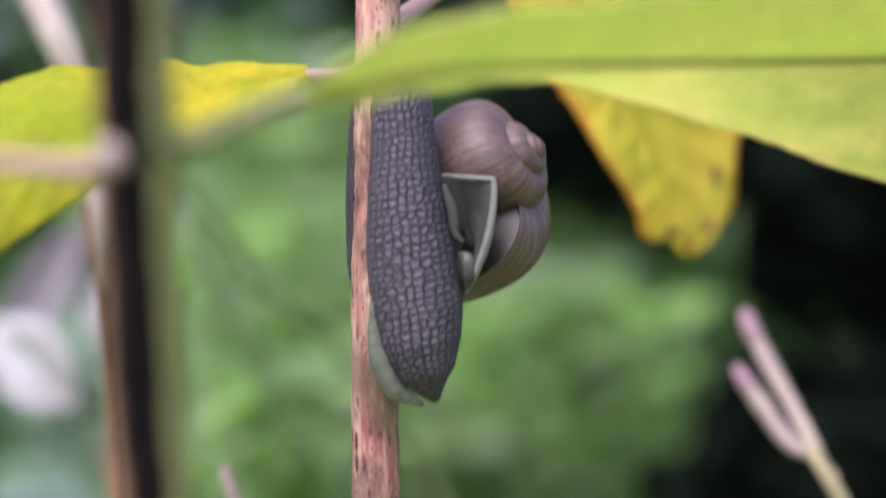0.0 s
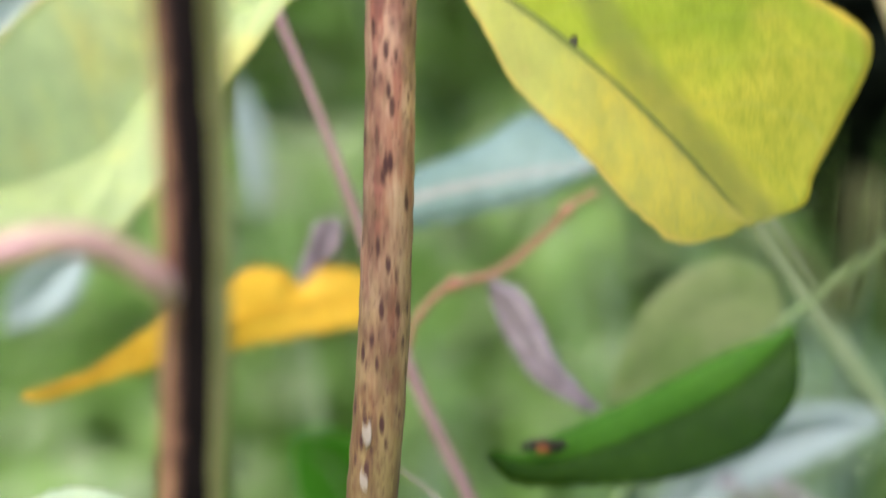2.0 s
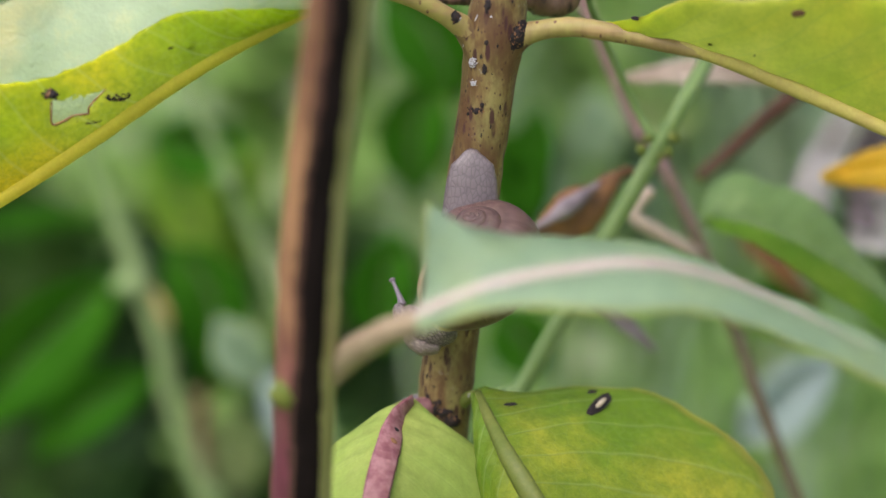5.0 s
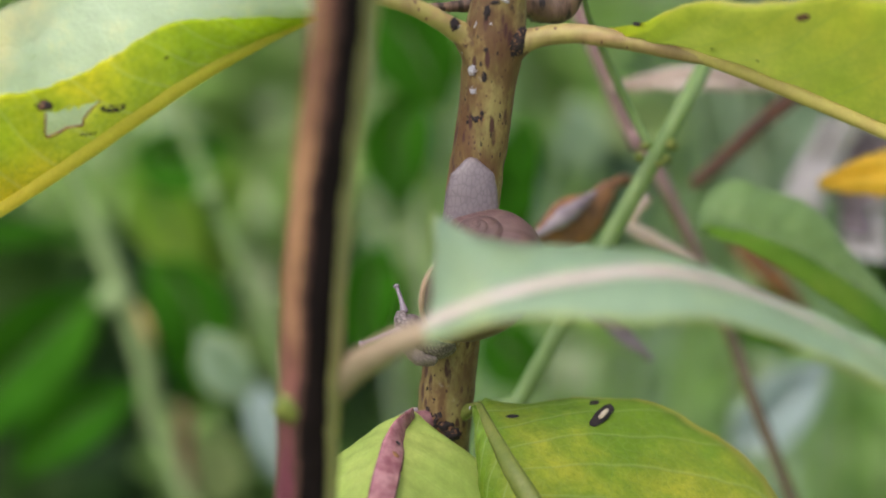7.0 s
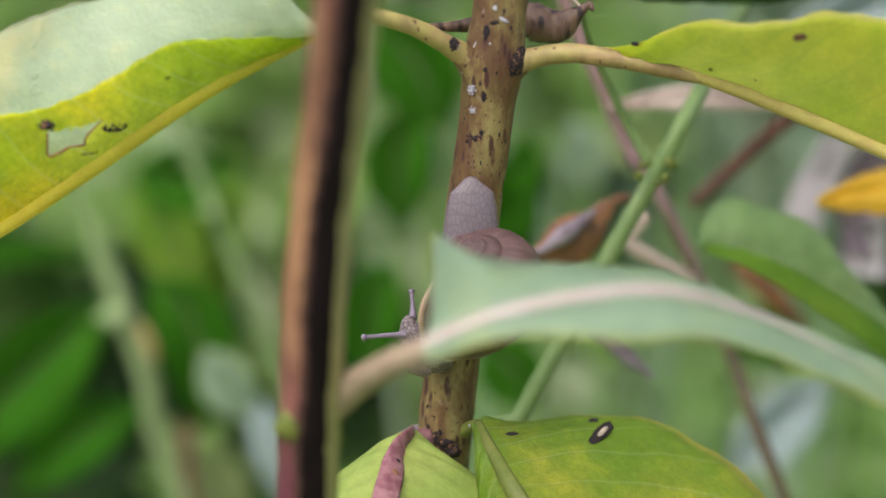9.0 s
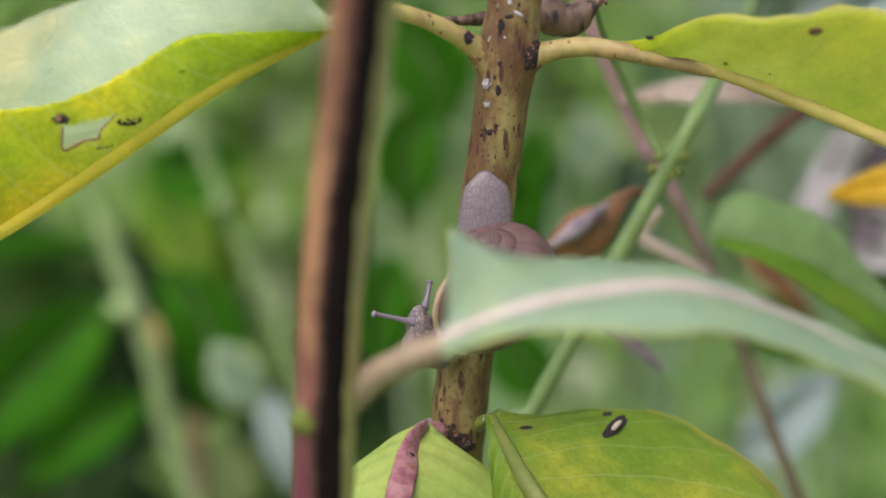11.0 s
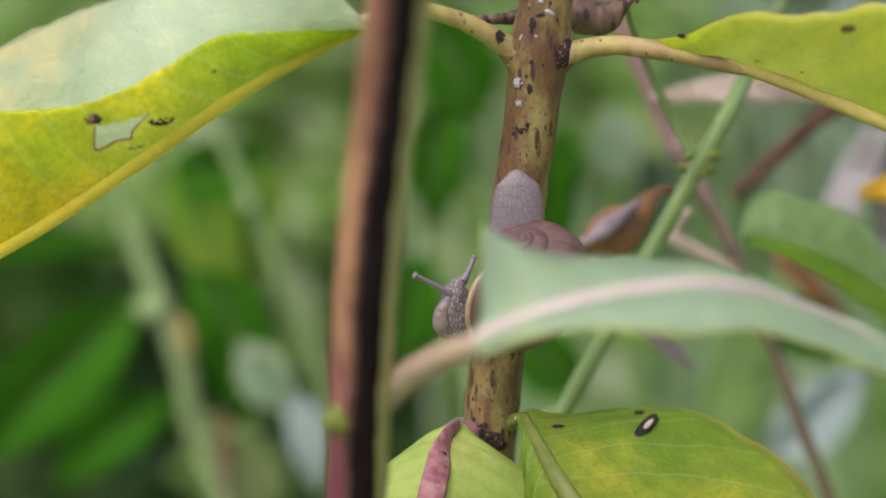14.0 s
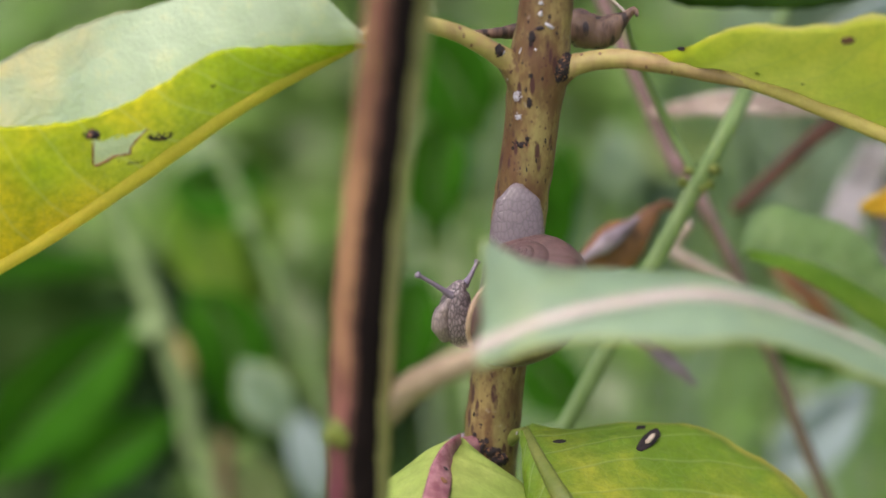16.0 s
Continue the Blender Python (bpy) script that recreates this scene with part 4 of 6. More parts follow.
leaf(plant, "yellow-green leaf seen edge on along its midrib", [(0.0261, -0.0020, 0.5161), (0.0312, -0.0020, 0.5157), (0.0440, -0.0040, 0.5131), (0.0625, -0.0060, 0.5059), (0.0734, -0.0080, 0.5014), (0.0843, -0.0100, 0.4974), (0.1036, -0.0120, 0.4893), (0.1273, -0.0120, 0.4804)],
     [(0.0261, -0.0020, 0.5170), (0.0301, -0.0040, 0.5183), (0.0336, -0.0060, 0.5196), (0.0352, -0.0080, 0.5211), (0.0374, -0.0100, 0.5223), (0.0413, -0.0140, 0.5240), (0.0473, -0.0170, 0.5240), (0.0540, -0.0180, 0.5248), (0.0595, -0.0180, 0.5262), (0.0666, -0.0190, 0.5259), (0.0736, -0.0200, 0.5252), (0.0806, -0.0210, 0.5238), (0.0878, -0.0210, 0.5207), (0.0953, -0.0200, 0.5162), (0.1033, -0.0170, 0.5096), (0.1270, -0.0130, 0.4813)],
     [(0.0262, 0.0000, 0.5160), (0.0314, 0.0030, 0.5148), (0.0459, 0.0180, 0.5090), (0.0666, 0.0260, 0.5002), (0.0917, 0.0300, 0.4880), (0.1124, 0.0250, 0.4795), (0.1276, -0.0110, 0.4796)],
     (BLADE_CITRON, BLADE_PALE), rib=TAN_RIB, rib_r=(0.0008, 0.0013, 0.0014, 0.0013, 0.0012, 0.0011, 0.0009, 0.0007, 0.0005), lift=0.0009,
     petiole=[(0.0086, -0.0012, 0.5070), (0.0102, -0.0012, 0.5110), (0.0124, -0.0013, 0.5138), (0.0143, -0.0016, 0.5153), (0.0170, -0.0020, 0.5162), (0.0219, -0.0022, 0.5168), (0.0260, -0.0030, 0.5165), (0.0311, -0.0035, 0.5157), (0.0370, -0.0042, 0.5146), (0.0440, -0.0050, 0.5131)], petiole_r=(0.0031, 0.0029, 0.0023, 0.0018, 0.0016, 0.0016, 0.0016, 0.0015, 0.0015, 0.0014, 0.0012, 0.0010), petiole_mat=PETIOLE_SKIN, petiole_base=STEM, ruffle=0.0008)

# pair of leaves below the second snail
leaf(plant, "green leaf with a purple midrib pointing forward", [(-0.0035, -0.0060, 0.4529), (-0.0055, -0.0120, 0.4528), (-0.0071, -0.0200, 0.4510), (-0.0090, -0.0300, 0.4454), (-0.0109, -0.0350, 0.4342)],
     [(-0.0041, -0.0050, 0.4526), (-0.0084, -0.0060, 0.4518), (-0.0131, -0.0080, 0.4492), (-0.0177, -0.0100, 0.4452), (-0.0232, -0.0200, 0.4375), (-0.0109, -0.0350, 0.4340)],
     [(-0.0028, -0.0060, 0.4529), (0.0009, -0.0080, 0.4511), (0.0064, -0.0100, 0.4474), (0.0091, -0.0120, 0.4448), (0.0097, -0.0200, 0.4372), (-0.0107, -0.0350, 0.4340)],
     (BLADE_LUSH, BLADE_JADE), rib=PURPLE_RIB, rib_r=(0.0021, 0.0022, 0.0022), lift=0.0013, rib_flat=0.2, petiole=[(0.0013, 0.0000, 0.4503), (-0.0008, -0.0030, 0.4514), (-0.0035, -0.0060, 0.4527)], petiole_mat=PURPLE_RIB, petiole_r=(0.002, 0.0018, 0.0013))
leaf(plant, "green leaf with black scars and a yellow rim", [(0.0075, -0.0060, 0.4552), (0.0099, -0.0140, 0.4524), (0.0131, -0.0220, 0.4487), (0.0199, -0.0300, 0.4403), (0.0285, -0.0350, 0.4319)],
     [(0.0076, -0.0040, 0.4551), (0.0143, -0.0020, 0.4539), (0.0259, 0.0020, 0.4532), (0.0376, 0.0040, 0.4519), (0.0464, 0.0040, 0.4473), (0.0530, 0.0020, 0.4431), (0.0580, -0.0040, 0.4372), (0.0538, -0.0150, 0.4287), (0.0286, -0.0350, 0.4317)],
     [(0.0073, -0.0060, 0.4546), (0.0073, -0.0100, 0.4500), (0.0077, -0.0130, 0.4462), (0.0088, -0.0200, 0.4392), (0.0164, -0.0300, 0.4336), (0.0283, -0.0350, 0.4317)],
     (BLADE_FRESH, BLADE_JADE), rib=OLIVE_RIB, rib_r=(0.0007, 0.0018, 0.0014), lift=0.0003, rib_flat=0.6, petiole=[(0.0021, 0.0000, 0.4493), (0.0053, -0.0030, 0.4529), (0.0075, -0.0060, 0.4552)], petiole_r=(0.002, 0.0013, 0.0007), petiole_mat=OLIVE_RIB, ruffle=0.0009)
# ---- the front plant ----
def stripe(a, s):
    """Bark by the angle round the stem: brown, a black furrow, olive."""
    k = min(1.0, max(0.0, (s - 0.04) / 0.22))
    wear = 0.02 * noise.noise(Vector((s * 60, 0, 1))) + 0.015 * noise.noise(Vector((s * 260, 0, 5)))
    lo, hi = 0.1 + 0.115 * k + wear, 0.315 + 0.03 * k + 0.02 * noise.noise(Vector((s * 90, 3, 0)))
    return 1 if lo < a < hi else 2 if hi <= a < 0.75 else 3 if lo - 0.035 < a <= lo else 0


front = empty("front_plant", "dark brown upright stem with paired leaves", "plant", at=(-0.05, -0.06, 0.0))
put("stem", tube_mesh("stem", [(-0.008, -0.1264, 0.74), (-0.0085, -0.1160, 0.700), (-0.0094, -0.1056, 0.660), (-0.0088, -0.0952, 0.620), (-0.0094, -0.0848, 0.580), (-0.0123, -0.0744, 0.540), (-0.0170, -0.0640, 0.500), (-0.0193, -0.0536, 0.460), (-0.022, -0.043, 0.41), (-0.04, -0.05, 0.2), (-0.05, -0.06, -0.02)],
    [0.0046, 0.0046, 0.0044, 0.0046, 0.005, 0.0054, 0.0054, 0.0052], FRONT_STEM, n=420, ring=96, rough=0.05,
    mats=[FRONT_STEM, BLACK_STRIPE, OLIVE_STRIPE, DARK_BARK], pick=stripe), front)
leaf(front, "long green leaf yellowing below its midrib", [(0.0103, -0.0980, 0.6913), (0.0255, -0.0880, 0.6944), (0.0435, -0.0720, 0.6955), (0.0681, -0.0540, 0.6960), (0.1018, -0.0360, 0.6966), (0.1328, -0.0200, 0.6970)],
     [(0.0097, -0.1000, 0.6919), (0.0175, -0.1040, 0.6966), (0.0258, -0.1040, 0.6991), (0.0425, -0.0960, 0.7015), (0.0654, -0.0800, 0.7042), (0.0984, -0.0620, 0.7062), (0.1302, -0.0300, 0.6995)],
     [(0.0104, -0.0960, 0.6898), (0.0169, -0.0900, 0.6900), (0.0269, -0.0780, 0.6930), (0.0362, -0.0620, 0.6944), (0.0528, -0.0450, 0.6916), (0.0702, -0.0340, 0.6864), (0.1064, -0.0200, 0.6768), (0.1334, -0.0180, 0.6957)],
     (BLADE_LUSH, BLADE_GREEN, BLADE_HAY, BLADE_HAY), rib=OLIVE_STRIPE, rib_r=(0.0012, 0.0008, 0.0004), petiole=[(-0.0102, -0.1110, 0.6836), (-0.0034, -0.1090, 0.6855), (0.0038, -0.1050, 0.6885), (0.0103, -0.0980, 0.6913)], petiole_r=(0.0019, 0.0014, 0.0014), petiole_mat=OLIVE_STRIPE)
put("petiole", tube_mesh("petiole", [(-0.0102, -0.1110, 0.6830), (-0.0144, -0.1120, 0.6827), (-0.0209, -0.1130, 0.6834), (-0.0323, -0.1150, 0.6842)], [0.0019, 0.0012, 0.0012], PINK_PETIOLE, rough=0.05), front)
put("petiole", tube_mesh("petiole", [(-0.0111, -0.0800, 0.5773), (-0.0133, -0.0900, 0.5829), (-0.0183, -0.0940, 0.5876), (-0.0246, -0.0980, 0.5901), (-0.0326, -0.1000, 0.5887), (-0.0405, -0.1020, 0.5863)], [0.0024, 0.0019, 0.0019], PINK_PETIOLE, rough=0.05), front)
fleck(front, "leaf_node", (-0.0113, -0.1160, 0.6841), 0.0022, PINK_BUD, (1, 1.5, 1), 1)
fleck(front, "bud", (-0.0212, -0.0605, 0.4747), 0.0022, OLIVE_RIB, (0.9, 2.0, 1.1), 2)
leaf(front, "jade green leaf with a pale pink midrib", [(-0.0018, -0.0720, 0.4897), (0.0040, -0.0720, 0.4923), (0.0097, -0.0720, 0.4944), (0.0175, -0.0705, 0.4958), (0.0253, -0.0690, 0.4966), (0.0325, -0.0670, 0.4958), (0.0410, -0.0630, 0.4925), (0.0505, -0.0590, 0.4877), (0.0681, -0.0540, 0.4781), (0.0989, -0.0500, 0.4642)],
     [(-0.0018, -0.0700, 0.4905), (-0.0016, -0.0670, 0.4929), (-0.0015, -0.0620, 0.4971), (-0.0012, -0.0560, 0.5016), (0.0015, -0.0540, 0.4988), (0.0076, -0.0535, 0.4974), (0.0149, -0.0530, 0.4961), (0.0230, -0.0525, 0.4954), (0.0312, -0.0520, 0.4942), (0.0379, -0.0510, 0.4914), (0.0438, -0.0500, 0.4882), (0.0525, -0.0480, 0.4849), (0.0699, -0.0460, 0.4761), (0.0992, -0.0490, 0.4640)],
     [(-0.0019, -0.0740, 0.4885), (0.0035, -0.0755, 0.4909), (0.0094, -0.0770, 0.4929), (0.0139, -0.0780, 0.4939), (0.0206, -0.0790, 0.4937), (0.0259, -0.0785, 0.4930), (0.0322, -0.0770, 0.4928), (0.0403, -0.0740, 0.4906), (0.0535, -0.0700, 0.4845), (0.0655, -0.0660, 0.4776), (0.0987, -0.0510, 0.4642)],
     (BLADE_JADE, BLADE_FRESH), rib=PALE_RIB, rib_r=(0.0019, 0.0018, 0.0015, 0.0013, 0.0009, 0.0003, 0.0001, 0.0001, 0.0001), rib_flat=0.5, petiole=[(-0.0172, -0.0555, 0.4742), (-0.0128, -0.0590, 0.4795), (-0.0075, -0.0665, 0.4855), (-0.0018, -0.0720, 0.4897)], petiole_r=(0.0026, 0.0023, 0.002, 0.0018), petiole_mat=DULL_PETIOLE)


# ---- snails ----
def along_tube(points, n, radii_x, radii_y, bump=0.0, cell=480.0, seed=0.0, ring=64):
    """A soft body along a curve: rounded ends, and knobbly skin."""
    c = spline(points, n)
    s = np.linspace(0, 1, n)
    rx = np.interp(s, np.linspace(0, 1, len(radii_x)), radii_x)
    ry = np.interp(s, np.linspace(0, 1, len(radii_y)), radii_y)
    t, side, front = frames_along(c)
    verts, faces, uvs = [], [], []
    for i in range(n):
        for k in range(ring):
            a = 2 * math.pi * k / ring
            p = c[i] + side[i] * math.cos(a) * rx[i] + front[i] * math.sin(a) * ry[i]
            if bump:
                d = noise.voronoi(Vector((p[0] * cell, p[1] * cell, p[2] * cell * 1.35)) + Vector((seed, 0, 0)))[0]
                p = p + (side[i] * math.cos(a) + front[i] * math.sin(a)) * bump * (min(0.5, d[1] - d[0]) * 2 - 0.5)
            verts.append(p)
            uvs.append((s[i], k / ring))
    for i in range(n - 1):
        for k in range(ring):
            k2 = (k + 1) % ring
            faces.append((i * ring + k, i * ring + k2, (i + 1) * ring + k2, (i + 1) * ring + k))
    for i, flip in ((0, True), (n - 1, False)):
        loop = [i * ring + k for k in range(ring)]
        faces.append(loop[::-1] if flip else loop)
    return verts, faces, uvs


def snail_shell(parent, label, apex, axis, radial, height, reach, tube, growth, turns, mat, lip_mat, lip_r, inner, depth=0.25, square=1.0):
    """A coiled shell that widens by growth with every turn, its pale lip, and the mantle inside its mouth."""
    A = Vector(axis).normalized()
    U = (Vector(radial) - A * A.dot(Vector(radial))).normalized()
    V = U.cross(A)
    n, ring = int(turns * 64), 40
    verts, faces, uvs = [], [], []

    def section(psi, grow=1.0):
        e = growth ** (psi / (2 * math.pi))
        c = Vector(apex) - A * (height * e) + (U * math.cos(psi) + V * math.sin(psi)) * reach * e
        rad = U * math.cos(psi) + V * math.sin(psi)
        wob = 1 + 0.012 * noise.noise(Vector((psi * 9, 0, 0)))
        return [c + (rad * math.copysign(abs(math.cos(q)) ** square, math.cos(q)) * tube[0] + A * math.copysign(abs(math.sin(q)) ** square, math.sin(q)) * tube[1] * (1.0 if math.sin(q) > 0 else 1.15)) * e * grow * wob for q in (2 * math.pi * k / ring for k in range(ring))], c

    for i in range(n + 1):
        psi = (i / n - 1) * turns * 2 * math.pi
        pts, _ = section(psi)
        verts.extend(pts)
        uvs.extend((i / n * turns, k / ring) for k in range(ring))
    for i in range(n):
        for k in range(ring):
            k2 = (k + 1) % ring
            faces.append((i * ring + k, i * ring + k2, (i + 1) * ring + k2, (i + 1) * ring + k))
    shell = put("shell", mesh_of("shell", verts, faces, [mat], None, uvs), parent, label)
    rim, _ = section(0.0, 1.0)
    loop = rim + rim[:2]
    if lip_mat:
        put("lip", tube_mesh("lip", [tuple(p) for p in loop[::2]], [lip_r], lip_mat, n=90, ring=10, rough=0.08, caps=False), shell)
    rim, c = section(-depth, 0.93)
    verts, faces = [], []
    tang = (section(0.05)[1] - section(-0.05)[1]).normalized()
    for r in range(7):
        f = 1 - r / 6
        for p in rim:
            q = c + (p - c) * f + tang * (tube[0] * 0.2 * (1 - f * f)) + tang * (0.0006 * noise.noise((c + (p - c) * f) * 220))
            verts.append(q)
    for r in range(6):
        for k in range(ring):
            k2 = (k + 1) % ring
            faces.append((r * ring + k, r * ring + k2, (r + 1) * ring + k2, (r + 1) * ring + k))
    put("mantle", mesh_of("mantle", verts, faces, [inner]), shell)
    return shell


upper = empty("snail", "large slate-grey snail with a mauve-brown shell clinging to the stem", "snail", at=(0.0204, 0.0000, 0.6713))
v, f, uv = along_tube([(0.0205, -0.0030, 0.6993), (0.0206, -0.0032, 0.6840), (0.0210, -0.0034, 0.6722), (0.0220, -0.0036, 0.6613), (0.0225, -0.0036, 0.6541), (0.0234, -0.0034, 0.6486), (0.0247, -0.0030, 0.6445)], 190,
                      [0.0043, 0.0047, 0.0051, 0.0055, 0.006, 0.0066, 0.0071, 0.0074, 0.0073, 0.0066, 0.0048, 0.0006], [0.0052, 0.0055, 0.0058, 0.006, 0.0063, 0.0065, 0.0066, 0.0066, 0.0064, 0.0058, 0.0042, 0.0006], 0.0, 520.0, 3.0, 110)
put("body", mesh_of("body", v, f, [SNAIL_DARK], None, uv), upper)
v, f, uv = along_tube([(0.0141, 0.0015, 0.6988), (0.0134, 0.0015, 0.6843), (0.0129, 0.0015, 0.6724), (0.0127, 0.0015, 0.6623), (0.0133, 0.0020, 0.6568)], 90, [0.0012, 0.002, 0.0023, 0.0019, 0.0005], [0.003, 0.0034, 0.0036, 0.003, 0.001], 0.0002, 600.0, 8.0, 40)
put("foot", mesh_of("foot", v, f, [SNAIL_DARK], None, uv), upper)
put("foot_fringe", tube_mesh("foot_fringe", [(0.0152, -0.0055, 0.6625), (0.0151, -0.0055, 0.6571), (0.0159, -0.0055, 0.6517), (0.0181, -0.0050, 0.6469), (0.0226, -0.0035, 0.6441)], [0.0003, 0.0009, 0.0017, 0.0017, 0.0004], FOOT_RIM, n=90, ring=12, rough=0.12, flat=0.5), upper)
# The disc in this mouth wears the darkened shell colour, as shaded outer whorl.
upper_shell = snail_shell(upper, "mauve-brown shell with fine pale growth lines", (0.0436, 0.0030, 0.6858), (0.84, -0.32, 0.42), (0.02, -0.62, -0.78), 0.0185, 0.0094, (0.0102, 0.0116), 2.1, 4.6, SHELL_MAUVE, None, 0.0, SHELL_SHADE, 0.1, 0.85)
put("mantle", blade_mesh("mantle", [(0.0302, -0.0045, 0.6802), (0.0305, -0.0025, 0.6763), (0.0306, -0.0012, 0.6722), (0.0307, -0.0012, 0.6686), (0.0305, -0.0020, 0.6649), (0.0301, -0.0035, 0.6620)], [(0.0257, -0.0030, 0.6805), (0.0267, -0.0035, 0.6773), (0.0275, -0.0040, 0.6733), (0.0285, -0.0040, 0.6691), (0.0295, -0.0040, 0.6650), (0.0301, -0.0035, 0.6620)], [(0.0347, -0.0062, 0.6797), (0.0344, -0.0066, 0.6751), (0.0332, -0.0066, 0.6697), (0.0320, -0.0060, 0.6669), (0.0313, -0.0055, 0.6646), (0.0301, -0.0035, 0.6620)], [MANTLE] * 4, n=50, m=14, thick=0.0008, puff=-0.0004, ruffle=0.0), upper_shell, "grey mantle filling the shell mouth")
put("mantle_fold", tube_mesh("mantle_fold", [(0.0290, -0.0050, 0.6683), (0.0302, -0.0060, 0.6675), (0.0307, -0.0060, 0.6655), (0.0303, -0.0050, 0.6628)], [0.0004, 0.0012, 0.0013, 0.0004], MANTLE, n=40, ring=14, rough=0.12, flat=0.6), upper_shell)
put("mantle_fold", tube_mesh("mantle_fold", [(0.0269, -0.0055, 0.6792), (0.0281, -0.0055, 0.6753), (0.0285, -0.0055, 0.6717), (0.0298, -0.0055, 0.6702)], [0.0004, 0.0009, 0.0009, 0.0003], MANTLE, n=40, ring=14, rough=0.12, flat=0.5), upper_shell)
# A black fleck paints the dark of the hollow between mantle and lip.
fleck(upper_shell, "mantle_hollow_shade", (0.0309, -0.0030, 0.6704), 0.0014, HOLLOW_SHADE, (0.8, 1, 1.3), 4, (0, -1, 0), 25, 0.3)
put("lip", tube_mesh("lip", [(0.0261, -0.0045, 0.6809), (0.0282, -0.0055, 0.6808), (0.0303, -0.0060, 0.6805), (0.0338, -0.0062, 0.6802), (0.0349, -0.0066, 0.6795), (0.0346, -0.0072, 0.6751), (0.0334, -0.0070, 0.6697), (0.0316, -0.0060, 0.6652), (0.0301, -0.0040, 0.6618)], [0.0002, 0.0003, 0.0004, 0.0005, 0.0006, 0.0007, 0.0007, 0.0006, 0.0003], LIP_GREY, n=90, ring=12, rough=0.06), upper_shell, "pale grey shell lip")

lower = empty("snail", "small lilac-brown snail creeping round the stem behind a leaf", "snail", at=(0.0048, 0.0000, 0.4770))
v, f, uv = along_tube([(0.0062, -0.0043, 0.4967), (0.0061, -0.0049, 0.4959), (0.0061, -0.0054, 0.4938), (0.0060, -0.0060, 0.4907), (0.0057, -0.0066, 0.4866), (0.0046, -0.0070, 0.4810), (0.0035, -0.0070, 0.4762), (0.0028, -0.0062, 0.4721)], 130,
                      [0.0008, 0.0035, 0.0041, 0.0044, 0.0045, 0.0045, 0.0045, 0.0045, 0.0044, 0.0044, 0.004], [0.0004, 0.001, 0.0014, 0.0017, 0.002, 0.0026, 0.0034, 0.004, 0.004, 0.0034, 0.0016], 0.0, 520.0, 5.0, 60)
put("body", mesh_of("body", v, f, [SNAIL_LILAC], None, uv), lower)
snail_shell(lower, "purple-brown shell with a pale lip", (0.0061, -0.0130, 0.4885), (-0.2, -0.35, 0.9), (-0.75, -0.55, -0.2), 0.0102, 0.0064, (0.0068, 0.0078), 2.0, 4.2, SHELL_BROWN, LIP, 0.0005, APERTURE, 0.4)

HEAD_AT = Vector((-0.0036, -0.0070, 0.4800)) - lower.matrix_world.translation
head = new("head", None)
PIVOT = np.array((-0.0036, -0.0070, 0.4800))


def head_points(points):
    return [tuple(np.array(p) - PIVOT) for p in points]


v, f, uv = along_tube(head_points([(-0.0026, -0.0070, 0.4812), (-0.0035, -0.0072, 0.4800), (-0.0040, -0.0072, 0.4773), (-0.0038, -0.0070, 0.4753), (-0.0028, -0.0066, 0.4731), (-0.0013, -0.0060, 0.4719)]), 70,
                      [0.0006, 0.0021, 0.0027, 0.0031, 0.0032, 0.0026], [0.0006, 0.002, 0.0026, 0.003, 0.003, 0.0024], 0.00012, 1300.0, 9.0, 48)
bpy.data.objects.remove(head)
head = put("head", mesh_of("head", v, f, [SNAIL_BROWN], None, uv), lower)
head.matrix_parent_inverse = Matrix.Identity(4)
put("mouth_fringe", tube_mesh("mouth_fringe", head_points([(-0.0046, -0.0085, 0.4792), (-0.0061, -0.0085, 0.4766), (-0.0065, -0.0085, 0.4743), (-0.0055, -0.0080, 0.4718)]), [0.0006, 0.0013, 0.0015, 0.001], HEAD_SKIRT, n=40, ring=12, rough=0.15), head)
for pts in ([(-0.0046, -0.0085, 0.4792), (-0.0073, -0.0095, 0.4814), (-0.0103, -0.0105, 0.4835)], [(-0.0026, -0.0065, 0.4804), (-0.0015, -0.0054, 0.4819), (-0.0004, -0.0040, 0.4838)]):
    pts = head_points(pts)
    te = put("tentacle", tube_mesh("tentacle", pts, [0.00075, 0.00045, 0.00036, 0.00036], TENTACLE, n=30, ring=12, rough=0.05, bulges=((0.98, 0.04, 0.0003),)), head)

# ---- stalks and leaves close behind ----
stalk("mauve_stalk", "long mauve-brown stalk leaning across behind the plant", [*[(-0.0180, 0.0850, 0.6247), (-0.0139, 0.0820, 0.6134), (-0.0077, 0.0800, 0.5983), (0.0008, 0.0780, 0.5776)], *[(0.0167, 0.0740, 0.5321), (0.0273, 0.0720, 0.5084), (0.0400, 0.0700, 0.4801)], *[(0.0400, 0.0660, 0.4834), (0.0506, 0.0640, 0.4622), (0.0608, 0.0620, 0.4388), (0.0701, 0.0600, 0.4150)], (0.16, 0.06, 0.2), (0.24, 0.06, -0.01)],
      [0.0006, 0.0013, 0.0014, 0.0012, 0.001, 0.0009, 0.0011, 0.0013, 0.0018], MAUVE_STALK, n=140, rough=0.06, bulges=((0.02, 0.02, 0.0006),), mats=[MAUVE_STALK, OLIVE_STALK], pick=lambda a, along: 1 if along + 0.03 * math.sin(a * 12) > 0.27 else 0)
twig = empty("budding_twig", "pale twig with two pink buds", "twig", at=(0.2, 0.09, 0.0))
